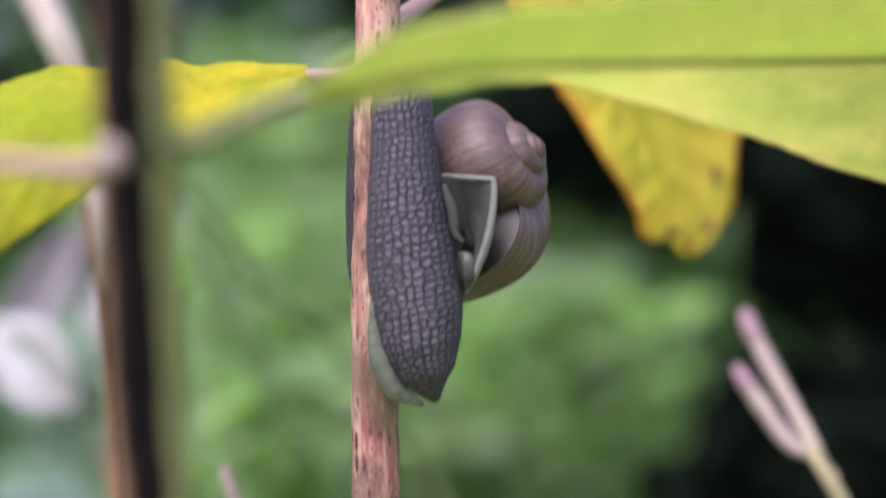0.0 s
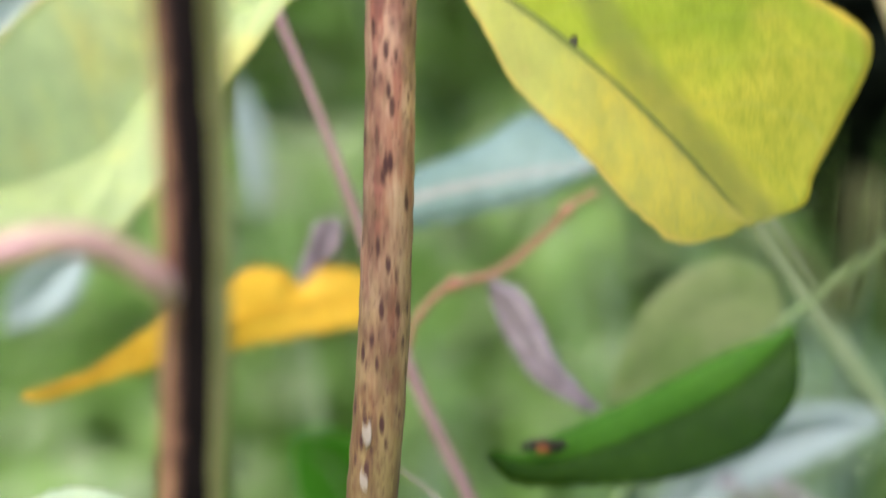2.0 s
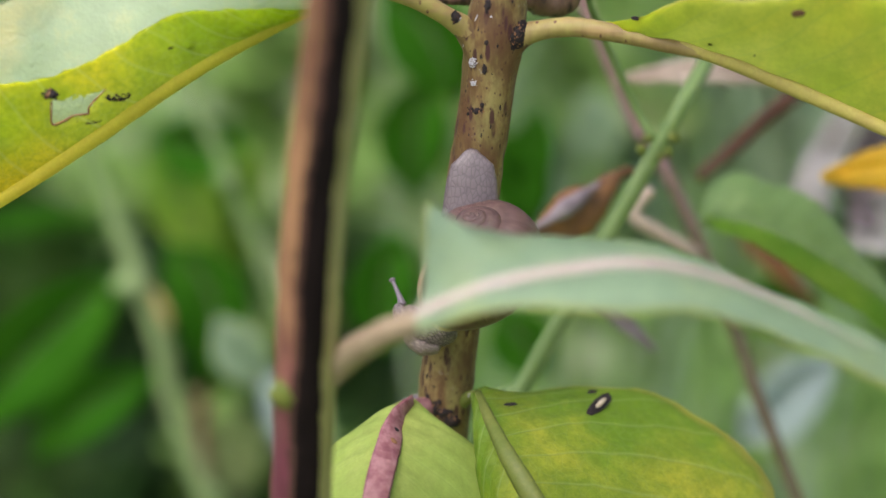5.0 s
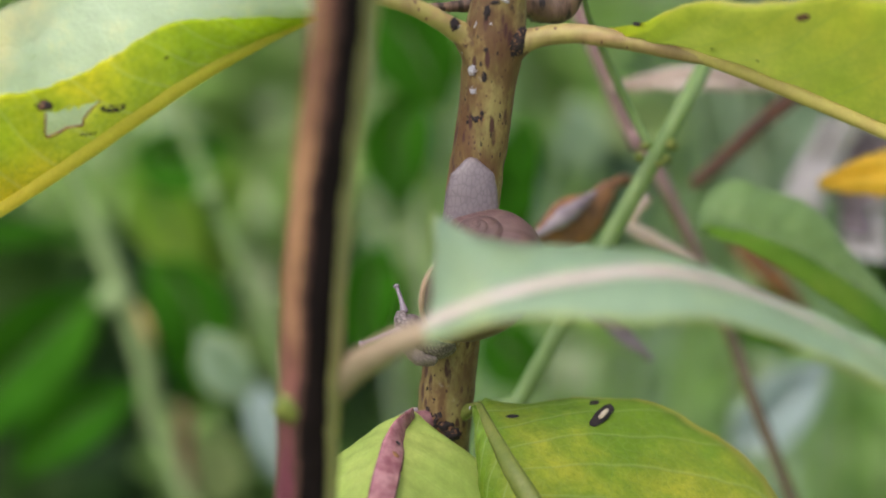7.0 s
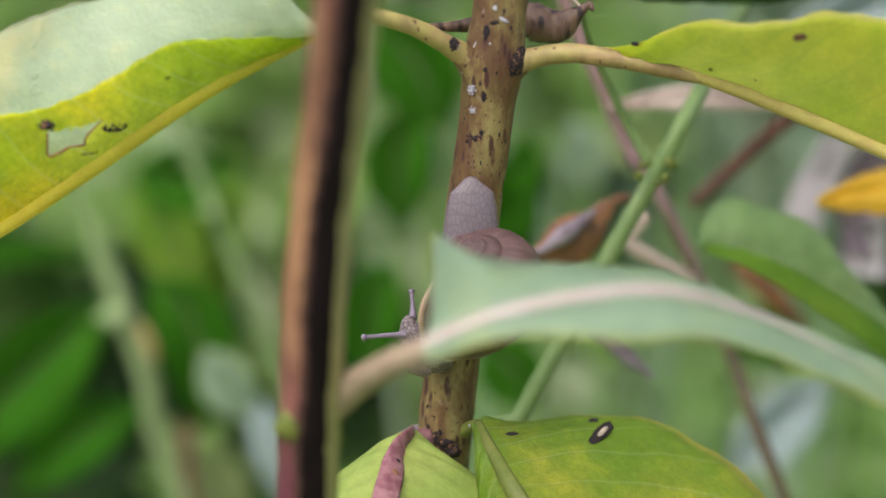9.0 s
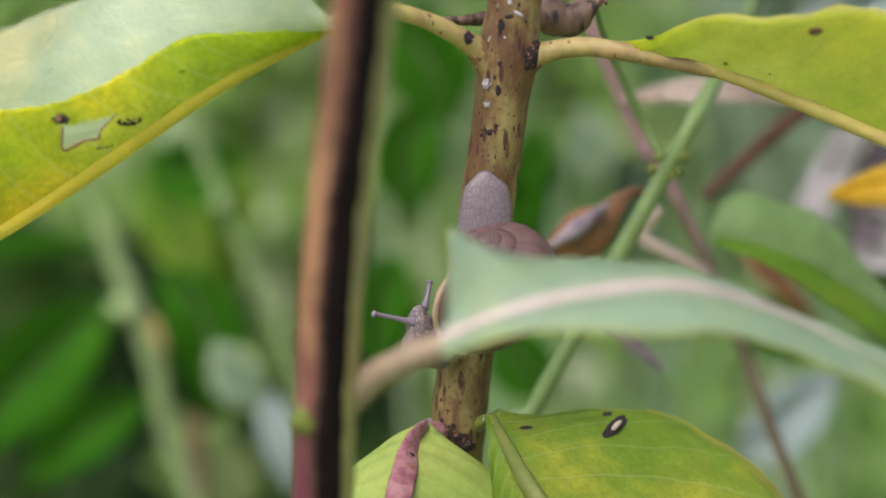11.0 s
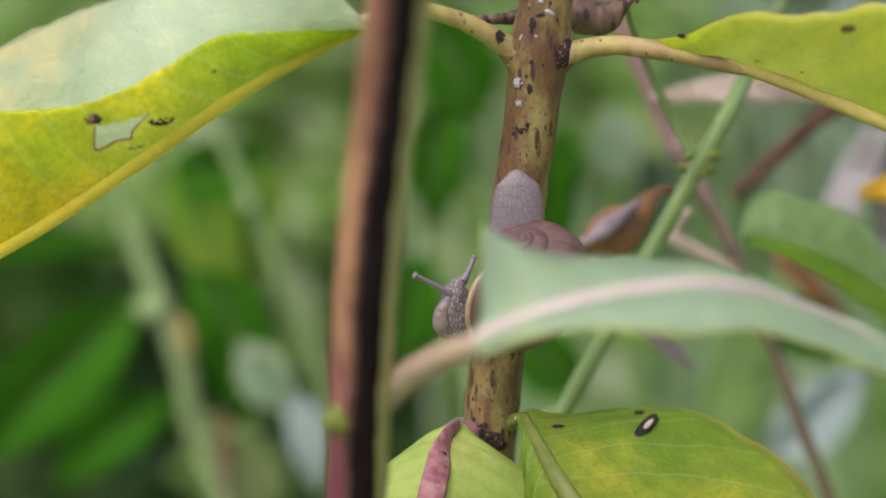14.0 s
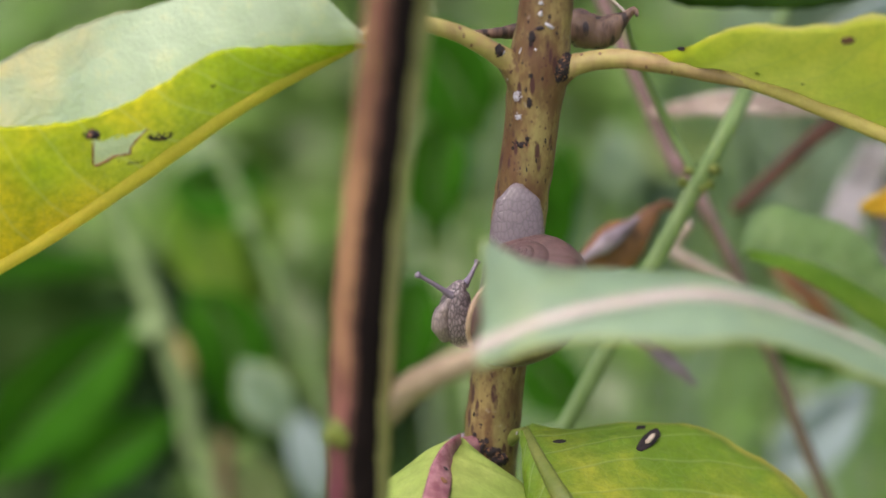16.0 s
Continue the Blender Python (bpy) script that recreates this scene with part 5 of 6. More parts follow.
put("stem", tube_mesh("stem", [*[(0.0980, 0.0850, 0.6254), (0.1013, 0.0820, 0.6195)], *[(0.0969, 0.0800, 0.6261), (0.1019, 0.0800, 0.6169), (0.1075, 0.0800, 0.6028)], (0.14, 0.085, 0.5), (0.17, 0.09, 0.2), (0.2, 0.09, -0.01)], [0.0015, 0.0017, 0.0018, 0.0021], DRY_TWIG, n=80, rough=0.06), twig)
put("bud", tube_mesh("bud", [(0.0880, 0.1100, 0.6511), (0.0903, 0.1050, 0.6442), (0.0951, 0.0950, 0.6334), (0.0985, 0.0850, 0.6248)], [0.0012, 0.0018, 0.0016, 0.0016], PINK_BUD, n=40, rough=0.1), twig, "pink-tipped long bud")
put("bud", tube_mesh("bud", [(0.0849, 0.1000, 0.6407), (0.0890, 0.0960, 0.6338), (0.0942, 0.0900, 0.6260), (0.0979, 0.0850, 0.6243)], [0.001, 0.0018, 0.0018, 0.0012], PINK_BUD, n=40, rough=0.1), twig, "smaller mauve bud")
put("bud_tip", tube_mesh("bud_tip", [(0.0878, 0.1099, 0.6513), (0.0886, 0.1080, 0.6488), (0.0895, 0.1060, 0.6461)], [0.0010, 0.0019, 0.0019], BUD_TIP, n=16, rough=0.08), twig, "crimson bud tip")
put("bud_tip", tube_mesh("bud_tip", [(0.0848, 0.0999, 0.6408), (0.0859, 0.0985, 0.6388), (0.0870, 0.0972, 0.6367)], [0.0009, 0.0016, 0.0018], BUD_TIP, n=16, rough=0.08), twig, "crimson bud tip")
single_leaf("fallen_leaf", "bluish-grey leaf lying behind the stem", [(0.0111, 0.1000, 0.5586), (0.0283, 0.1000, 0.5631), (0.0454, 0.1000, 0.5663), (0.0557, 0.1000, 0.5669)], [(0.0110, 0.1050, 0.5624), (0.0296, 0.1100, 0.5696), (0.0413, 0.1120, 0.5757), (0.0504, 0.1080, 0.5709), (0.0557, 0.1000, 0.5672)], [(0.0111, 0.0980, 0.5532), (0.0339, 0.0980, 0.5584), (0.0453, 0.0980, 0.5616), (0.0557, 0.1000, 0.5667)], (BLADE_BLUE, BLADE_BLUE), rib=PALE_RIB, rib_r=(0.0006, 0.0003))
single_leaf("fallen_leaf", "yellow-orange pointed leaf with a torn notch", [(0.0125, 0.1000, 0.5398), (-0.0076, 0.0920, 0.5403), (-0.0308, 0.0750, 0.5362), (-0.0551, 0.0550, 0.5312)], [(0.0125, 0.1020, 0.5433), (0.0012, 0.1000, 0.5468), (-0.0033, 0.0980, 0.5449), (-0.0050, 0.0970, 0.5432), (-0.0072, 0.0960, 0.5455), (-0.0099, 0.0940, 0.5478), (-0.0175, 0.0900, 0.5474), (-0.0309, 0.0770, 0.5413), (-0.0455, 0.0620, 0.5334), (-0.0551, 0.0550, 0.5314)], [(0.0125, 0.0980, 0.5358), (-0.0174, 0.0850, 0.5330), (-0.0358, 0.0700, 0.5319), (-0.0514, 0.0580, 0.5294), (-0.0551, 0.0550, 0.5310)], (BLADE_ORANGE, BLADE_ORANGE), rib=BLADE_ORANGE, rib_r=(0.0005, 0.0003), ruffle=0.0003, puff=0.0002)
stalk("russet_twig", "thin russet twig with small nodes", [*[(0.0527, 0.0750, 0.5660), (0.0480, 0.0750, 0.5634), (0.0431, 0.0750, 0.5581), (0.0338, 0.0750, 0.5505), (0.0237, 0.0750, 0.5472), (0.0179, 0.0750, 0.5406)], *[(0.0170, 0.0750, 0.5381), (0.0161, 0.0740, 0.5336), (0.0166, 0.0740, 0.5297)]], [0.0006, 0.0008, 0.0007, 0.0008], TWIG, n=90, rough=0.12, bulges=((0.12, 0.02, 0.0008), (0.6, 0.02, 0.0009)), category="twig")
withered = empty("withered_leaf", "shrivelled grey-mauve leaf hanging in two strips", "leaf", at=(0.0325, 0.0800, 0.5474))
leaf(withered, "", [(0.0325, 0.0800, 0.5474), (0.0380, 0.0780, 0.5383), (0.0446, 0.0760, 0.5292), (0.0535, 0.0740, 0.5233)], [(0.0331, 0.0800, 0.5478), (0.0396, 0.0780, 0.5450), (0.0458, 0.0760, 0.5325), (0.0537, 0.0740, 0.5235)], [(0.0323, 0.0800, 0.5469), (0.0364, 0.0800, 0.5357), (0.0419, 0.0780, 0.5273), (0.0535, 0.0740, 0.5230)], (WITHERED, WITHERED), ruffle=0.0007, puff=0.0015, rib=WITHERED, rib_r=(0.0005, 0.0002))
single_leaf("withered_leaf", "shrivelled mauve leaf beside the notch", [(0.0012, 0.1000, 0.5569), (-0.0005, 0.1000, 0.5512), (-0.0052, 0.1000, 0.5433)], [(0.0035, 0.1000, 0.5558), (0.0025, 0.1000, 0.5500), (-0.0048, 0.1000, 0.5429)], [(-0.0022, 0.1000, 0.5558), (-0.0045, 0.1000, 0.5489), (-0.0060, 0.1000, 0.5437)], (WITHERED, WITHERED), ruffle=0.002)
dark = single_leaf("glossy_leaf", "dark green glossy leaf with a rusty scar", [(0.0914, 0.0740, 0.5389), (0.0821, 0.0700, 0.5309), (0.0674, 0.0620, 0.5250), (0.0509, 0.0520, 0.5210), (0.0402, 0.0460, 0.5203), (0.0310, 0.0420, 0.5232)],
            [(0.0915, 0.0760, 0.5392), (0.0771, 0.0740, 0.5345), (0.0624, 0.0660, 0.5289), (0.0513, 0.0600, 0.5254), (0.0435, 0.0520, 0.5240), (0.0360, 0.0460, 0.5214), (0.0310, 0.0420, 0.5234)],
            [(0.0915, 0.0720, 0.5373), (0.0908, 0.0660, 0.5286), (0.0832, 0.0600, 0.5204), (0.0720, 0.0540, 0.5171), (0.0602, 0.0500, 0.5153), (0.0454, 0.0460, 0.5162), (0.0360, 0.0430, 0.5177), (0.0310, 0.0420, 0.5228)], (BLADE_DEEP, BLADE_DARK, BLADE_DARK, BLADE_DARK), rib=BLADE_DARK, rib_r=(0.0004, 0.0002), ruffle=0.0002)
fleck(dark, "scar", (0.0413, 0.0440, 0.5245), 0.0021, SCAR, (1.7, 0.5, 0.6), 4)
fleck(dark, "rust_spot", (0.0412, 0.0424, 0.5243), 0.0010, RUST, (1.2, 0.6, 0.8), 6)
single_leaf("pale_leaf", "pale translucent green leaf behind the glossy one", [(0.0576, 0.1000, 0.5182), (0.0688, 0.1000, 0.5322), (0.0800, 0.1000, 0.5413), (0.0913, 0.1000, 0.5425)], [(0.0570, 0.1000, 0.5194), (0.0614, 0.1000, 0.5327), (0.0686, 0.1000, 0.5423), (0.0798, 0.1000, 0.5482), (0.0889, 0.1000, 0.5457), (0.0915, 0.1000, 0.5427)], [(0.0588, 0.1000, 0.5168), (0.0770, 0.1000, 0.5252), (0.0916, 0.1000, 0.5342), (0.0918, 0.1000, 0.5413)], (BLADE_PEARL, BLADE_PEARL), rib=BLADE_PEARL, rib_r=(0.0004, 0.0002), ruffle=0.0002, puff=0.0001)
green = empty("green_stalk", "straight green stalk with a ring of small buds", "stalk", at=(0.0, 0.02, 0.0))
put("stem", tube_mesh("stem", [*[(0.0826, 0.1200, 0.5332), (0.0703, 0.1000, 0.5182), (0.0597, 0.0750, 0.5089)], *[(0.0466, 0.0400, 0.4982), (0.0397, 0.0340, 0.4875), (0.0309, 0.0300, 0.4721), (0.0160, 0.0260, 0.4445), (0.0089, 0.0240, 0.4297)], (0.01, 0.02, 0.3), (-0.01, 0.02, -0.01)], [0.0014, 0.0016, 0.0018, 0.002, 0.002, 0.0021, 0.0022], GREEN_STALK, n=140, rough=0.05, bulges=((0.36, 0.012, 0.0008),)), green)
for at, size in (((0.0365, 0.0300, 0.4883), 0.0012), ((0.0375, 0.0310, 0.4900), 0.001), ((0.0414, 0.0310, 0.4877), 0.0012), ((0.0426, 0.0330, 0.4898), 0.0013), ((0.0399, 0.0290, 0.4873), 0.0009)):
    fleck(green, "bud", at, size * 0.75, OLIVE_RIB, (1, 3, 1), size * 1e4)
stalk("green_stalk", "thin green stalk joining the bud ring", [(0.0251, 0.0180, 0.5197), (0.0268, 0.0260, 0.5140), (0.0303, 0.0340, 0.5059), (0.0351, 0.0360, 0.4958), (0.0389, 0.0340, 0.4891)], [0.0004, 0.0007, 0.0009], GREEN_STALK, n=50)
stalk("thin_stalk", "thin pale stalk crossing the leaf tip", [(0.1163, 0.0850, 0.5582), (0.1086, 0.0850, 0.5526), (0.0992, 0.0850, 0.5448), (0.0900, 0.0850, 0.5374)], [0.001, 0.001, 0.0008], PALE_STALK, n=30)
stalk("brown_stick", "dry brown stick standing upright", [*[(0.0866, -0.0200, 0.5259), (0.0864, -0.0200, 0.5177), (0.0850, -0.0200, 0.5057), (0.0840, -0.0200, 0.4944)], *[(0.0836, -0.0200, 0.4558)], (0.06, -0.02, 0.2), (0.05, -0.02, -0.01)], [0.0008, 0.0018, 0.002, 0.002], BROWN_TWIG, n=80, rough=0.08, category="stick")
pod = empty("dry_pod", "curled mottled brown seed pod behind the stem", "seed pod", at=(0.0122, 0.0120, 0.5181))
put("husk", tube_mesh("husk", [(-0.0022, 0.0080, 0.5192), (0.0018, 0.0090, 0.5189), (0.0103, 0.0120, 0.5191), (0.0160, 0.0130, 0.5191), (0.0199, 0.0130, 0.5183), (0.0235, 0.0120, 0.5203), (0.0258, 0.0120, 0.5221), (0.0263, 0.0110, 0.5213)], [0.0003, 0.0008, 0.001, 0.0012, 0.0014, 0.0018, 0.0028, 0.0032, 0.003, 0.0022, 0.0009, 0.0003], POD, n=90, ring=20, rough=0.18), pod)
put("thread", tube_mesh("thread", [(0.0246, 0.0120, 0.5215), (0.0199, 0.0120, 0.5259), (0.0153, 0.0100, 0.5300)], [0.0003], STRAW, n=20, ring=6), pod)
single_leaf("straw_blade", "flat beige strip of dry straw", [(0.0343, 0.0700, 0.4919), (0.0505, 0.0700, 0.4933), (0.0667, 0.0700, 0.4921)], [(0.0343, 0.0700, 0.4923), (0.0507, 0.0720, 0.4953), (0.0666, 0.0700, 0.4928)], [(0.0343, 0.0700, 0.4913), (0.0503, 0.0680, 0.4914), (0.0667, 0.0700, 0.4913)], (STRAW, STRAW))
stalk("brown_twig", "reddish brown bare woody twig", [(0.0530, 0.0850, 0.4687), (0.0596, 0.0850, 0.4749), (0.0661, 0.0850, 0.4813), (0.0747, 0.0850, 0.4883), (0.0898, 0.0850, 0.4984)], [0.0013, 0.0018, 0.0019], BROWN_TWIG, n=40, rough=0.1, category="twig")
cone = empty("withered_leaf", "rolled brown dead leaf with a dark tip", "leaf", at=(0.0248, 0.0400, 0.4724))
put("roll", tube_mesh("roll", [(0.0173, 0.0350, 0.4709), (0.0226, 0.0380, 0.4725), (0.0290, 0.0420, 0.4756), (0.0328, 0.0450, 0.4787), (0.0356, 0.0470, 0.4798), (0.0378, 0.0480, 0.4785)], [0.0008, 0.0036, 0.0048, 0.003, 0.0012, 0.0006], WITHERED_BROWN, n=60, ring=20, rough=0.2, flat=0.5), cone)
put("sheath", tube_mesh("sheath", [(0.0177, 0.0330, 0.4724), (0.0233, 0.0350, 0.4757), (0.0298, 0.0400, 0.4793)], [0.0005, 0.0018, 0.0005], WITHERED, n=40, ring=12, rough=0.2), cone)
stalk("beige_stalk", "bent beige dry stalk", [(0.0405, 0.0550, 0.4741), (0.0378, 0.0550, 0.4692), (0.0425, 0.0550, 0.4657), (0.0501, 0.0560, 0.4611)], [0.0012, 0.0015, 0.0013], STRAW, n=40, rough=0.1)
single_leaf("withered_leaf", "grey-mauve withered leaf tip", [(0.0300, 0.0500, 0.4554), (0.0354, 0.0500, 0.4509), (0.0419, 0.0500, 0.4442)], [(0.0316, 0.0500, 0.4554), (0.0375, 0.0500, 0.4503), (0.0421, 0.0500, 0.4444)], [(0.0290, 0.0500, 0.4548), (0.0343, 0.0500, 0.4492), (0.0417, 0.0500, 0.4439)], (WITHERED, WITHERED))
single_leaf("green_leaf", "arching green leaf with a pale fold", [(0.0496, 0.0450, 0.4708), (0.0539, 0.0444, 0.4705), (0.0580, 0.0438, 0.4705), (0.0652, 0.0432, 0.4681), (0.0736, 0.0426, 0.4636), (0.0808, 0.0420, 0.4589), (0.0887, 0.0420, 0.4521)],
            [(0.0496, 0.0450, 0.4718), (0.0501, 0.0480, 0.4741), (0.0523, 0.0504, 0.4770), (0.0566, 0.0516, 0.4785), (0.0639, 0.0510, 0.4761), (0.0712, 0.0498, 0.4732), (0.0786, 0.0480, 0.4650), (0.0870, 0.0450, 0.4544)],
            [(0.0496, 0.0450, 0.4706), (0.0526, 0.0420, 0.4701), (0.0565, 0.0396, 0.4691), (0.0643, 0.0360, 0.4657), (0.0725, 0.0348, 0.4604), (0.0797, 0.0348, 0.4555), (0.0877, 0.0360, 0.4486)], (BLADE_SAGE, BLADE_MID, BLADE_OLIVE, BLADE_MID), rib=PALE_STALK, rib_r=(0.0009, 0.0005, 0.0009))
single_leaf("fallen_leaf", "small orange leaf caught between stems", [(0.0734, 0.0600, 0.4756), (0.0814, 0.0600, 0.4775), (0.0921, 0.0600, 0.4790), (0.1049, 0.0600, 0.4802)], [(0.0734, 0.0600, 0.4763), (0.0816, 0.0620, 0.4799), (0.0926, 0.0640, 0.4822), (0.1049, 0.0600, 0.4808)], [(0.0735, 0.0600, 0.4748), (0.0813, 0.0580, 0.4741), (0.0921, 0.0580, 0.4740), (0.1050, 0.0600, 0.4797)], (BLADE_ORANGE, BLADE_ORANGE))

# ---- scars, wax and crumbs ----
for (at, nor), size, mat, tilt, spin in (
    (((0.0077, -0.0034, 0.5230), (-0.61, -0.79, 0.07)), 0.0004, SCAR, (0.8, 1, 1.5), 0), (((0.0122, -0.0042, 0.5213), (0.34, -0.94, 0.06)), 0.0004, SCAR, (0.8, 1, 1.5), 0), (((0.0068, -0.0038, 0.5165), (-0.51, -0.85, 0.14)), 0.0004, SCAR, (0.8, 1, 1.5), 0), (((0.0099, -0.0048, 0.5141), (0.14, -0.99, 0.04)), 0.0004, SCAR, (0.8, 1, 1.5), 0), (((0.0073, -0.0044, 0.5122), (-0.29, -0.96, 0.03)), 0.0005, SCAR, (0.8, 1, 1.5), 0), (((0.0115, -0.0030, 0.5024), (0.66, -0.74, -0.11)), 0.0004, SCAR, (0.6, 1, 1.8), 0), (((0.0090, -0.0043, 0.5006), (0.31, -0.94, -0.12)), 0.0004, SCAR, (0.6, 1, 1.8), 0), (((0.0075, -0.0045, 0.4992), (-0.22, -0.97, 0.02)), 0.0004, SCAR, (0.6, 1, 1.8), 0), (((0.0055, -0.0039, 0.4991), (-0.51, -0.86, 0.10)), 0.0003, SCAR, (0.6, 1, 1.8), 0), (((0.0106, -0.0030, 0.4970), (0.65, -0.76, -0.07)), 0.0004, SCAR, (0.6, 1, 1.8), 0),
    (((0.0081, -0.0047, 0.5146), (-0.29, -0.95, 0.08)), 0.0006, SCAR, (1, 1, 1.2), 0), (((0.0073, -0.0028, 0.5241), (-0.73, -0.68, 0.08)), 0.0004, SCAR, (1, 1, 1.4), 0), (((0.0110, -0.0043, 0.5240), (0.14, -0.98, 0.13)), 0.0005, SCAR, (0.9, 1, 1.4), 0), (((0.0094, -0.0044, 0.5222), (-0.07, -0.99, 0.12)), 0.0007, SCAR, (1.4, 1, 0.8), 20),
    (((0.0081, -0.0042, 0.5199), (-0.33, -0.95, -0.01)), 0.0007, SCAR, (0.8, 1, 1.6), 0), (((0.0066, -0.0042, 0.5031), (-0.24, -0.97, 0.09)), 0.0007, SCAR, (1.2, 1, 1), 30), (((0.0076, -0.0044, 0.5042), (-0.21, -0.98, -0.07)), 0.0006, SCAR, (1, 1, 1.2), 0), (((0.0053, -0.0034, 0.5025), (-0.51, -0.86, 0.05)), 0.0005, SCAR, (1, 1, 1.2), 0),
    (((0.0105, -0.0039, 0.5037), (0.56, -0.83, -0.01)), 0.0004, SCAR, (0.8, 1, 2), 0), (((0.0049, -0.0026, 0.5061), (-0.91, -0.41, 0.04)), 0.0004, SCAR, (1, 1, 1.2), 0), (((0.0055, -0.0030, 0.5114), (-0.72, -0.70, 0.02)), 0.0005, SCAR, (1, 1, 1.2), 0), (((0.0091, -0.0045, 0.5094), (0.07, -0.99, -0.13)), 0.0003, SCAR, (1, 1, 1), 0),
    (((0.0083, -0.0042, 0.5208), (-0.30, -0.94, 0.15)), 0.0012, SCAR, (0.8, 0.6, 1.3), 10), (((0.0078, -0.0045, 0.5102), (-0.33, -0.94, -0.02)), 0.001, SCAR, (0.7, 0.5, 1.5), 0), (((-0.0010, -0.0031, 0.4571), (-0.67, -0.72, 0.16)), 0.0005, SCAR, (0.7, 1, 1.4), 0), (((0.0002, -0.0041, 0.4556), (-0.50, -0.87, -0.01)), 0.0004, SCAR, (1.3, 1, 0.8), 0),
    (((0.0012, -0.0044, 0.4530), (-0.12, -0.99, 0.07)), 0.0009, SCAR, (0.7, 1, 1.3), 20), (((0.0021, -0.0046, 0.4504), (0.09, -0.99, -0.07)), 0.0014, SCAR, (1.6, 1, 0.7), -35),
):
    fleck(plant, "bark_spot", at, size * 0.55, mat, tilt, size * 3e4, nor, spin)
for (at, nor), size, tilt, spin in (
    (((0.0096, -0.0041, 0.5262), (-0.36, -0.93, 0.01)), 0.0005, (1, 1.4, 1.2), 0), (((0.0110, -0.0044, 0.5226), (0.15, -0.99, 0.06)), 0.0009, (1.5, 1.6, 0.5), -30),
    (((0.0065, -0.0032, 0.5184), (-0.66, -0.74, 0.10)), 0.0009, (0.25, 1, 1.2), -25), (((0.0046, -0.0029, 0.5145), (0.07, -0.99, -0.14)), 0.0012, (0.15, 0.5, 1.2), -12), (((0.0088, -0.0045, 0.5188), (-0.31, -0.94, 0.11)), 0.0003, (1, 1, 1), 0), (((0.0143, -0.0032, 0.5158), (-0.40, -0.86, 0.31)), 0.0005, (1.5, 1.4, 0.5), 15), (((0.0060, -0.0061, 0.4548), (-0.82, -0.51, 0.27)), 0.0004, (0.6, 1.2, 1.2), 0),
    (((0.0186, -0.0026, 0.6150), (0.22, -0.63, -0.74)), 0.0006, (0.4, 1, 2), 0),
):
    fleck(plant, "wax_crumb", at, size * 0.62, WAX, tilt, size * 5e4, nor, spin)
for (at, nor), size, mat, tilt, spin in (
    (((0.0280, -0.0050, 0.4531), (0.45, -0.45, 0.77)), 0.0022, SCAR, (1.75, 0.2, 0.5), 16), (((0.0282, -0.0052, 0.4534), (0.45, -0.45, 0.77)), 0.0009, SCAR_PALE, (1.9, 0.5, 0.45), 16), (((0.0270, -0.0006, 0.4536), (0.29, -0.31, 0.90)), 0.001, SCAR, (1.1, 0.3, 0.6), 5), (((0.0271, -0.0005, 0.4535), (0.29, -0.31, 0.90)), 0.0005, SCAR_PALE, (1.3, 0.7, 0.5), 5), (((0.0129, -0.0083, 0.4541), (0.11, -0.17, 0.98)), 0.0011, SCAR, (1.2, 0.3, 0.7), -25),
    (((-0.0387, -0.0119, 0.5150), (0.20, -0.93, -0.30)), 0.0004, SCAR, (1.4, 0.3, 0.6), 15), (((-0.0418, -0.0131, 0.5150), (0.40, -0.91, -0.09)), 0.0003, SCAR, (1.6, 0.3, 0.5), 15),
    (((0.0321, -0.0053, 0.5189), (-0.49, -0.87, 0.10)), 0.0006, SCAR, (1.6, 0.3, 0.6), 0), (((0.0438, -0.0079, 0.5153), (-0.32, -0.62, -0.71)), 0.0004, SCAR, (1, 0.3, 1), 0), (((0.0561, -0.0180, 0.5225), (0.01, -0.89, -0.46)), 0.0009, WITHERED_BROWN, (1.2, 0.3, 0.8), 0), (((0.0403, -0.0064, 0.5161), (-0.26, -0.69, -0.68)), 0.0002, SCAR, (1, 0.3, 1), 0), (((0.0507, -0.0094, 0.5139), (-0.34, -0.60, -0.73)), 0.0002, SCAR, (1, 0.3, 1), 0),
    (((0.0432, -0.0041, 0.6036), (0.31, -0.88, 0.36)), 0.0009, SCAR, (0.8, 0.3, 1.2), -35), (((0.0712, 0.0165, 0.6165), (0.60, -0.76, 0.25)), 0.0008, WITHERED_BROWN, (1, 0.3, 1), 20), (((0.0353, -0.0110, 0.5996), (0.23, -0.92, 0.31)), 0.0006, WITHERED_BROWN, (1, 0.3, 1), 20),
    (((0.0713, 0.0892, 0.6681), (0.26, -0.76, -0.59)), 0.0016, WITHERED_BROWN, (1.2, 0.3, 0.8), 30), (((0.0795, 0.0959, 0.6695), (0.87, -0.49, 0.04)), 0.002, WITHERED_BROWN, (1.2, 0.3, 0.7), 20), (((0.0815, 0.0987, 0.6796), (0.88, -0.45, 0.15)), 0.0022, WITHERED_BROWN, (0.8, 0.3, 1.4), 10), (((0.0750, 0.0938, 0.6654), (-0.31, -0.87, -0.38)), 0.0012, WITHERED_BROWN, (0.7, 0.3, 1.6), 0),
    (((-0.0062, -0.0204, 0.4521), (0.37, -0.36, 0.86)), 0.0006, WITHERED_BROWN, (0.7, 0.5, 1.2), 0), (((-0.0058, -0.0176, 0.4530), (0.51, -0.28, 0.81)), 0.0004, SCAR, (0.8, 0.5, 1.2), 0),
):
    fleck(plant, "scar", at, size, mat, tilt, size * 4e4, nor, spin, 0.4)
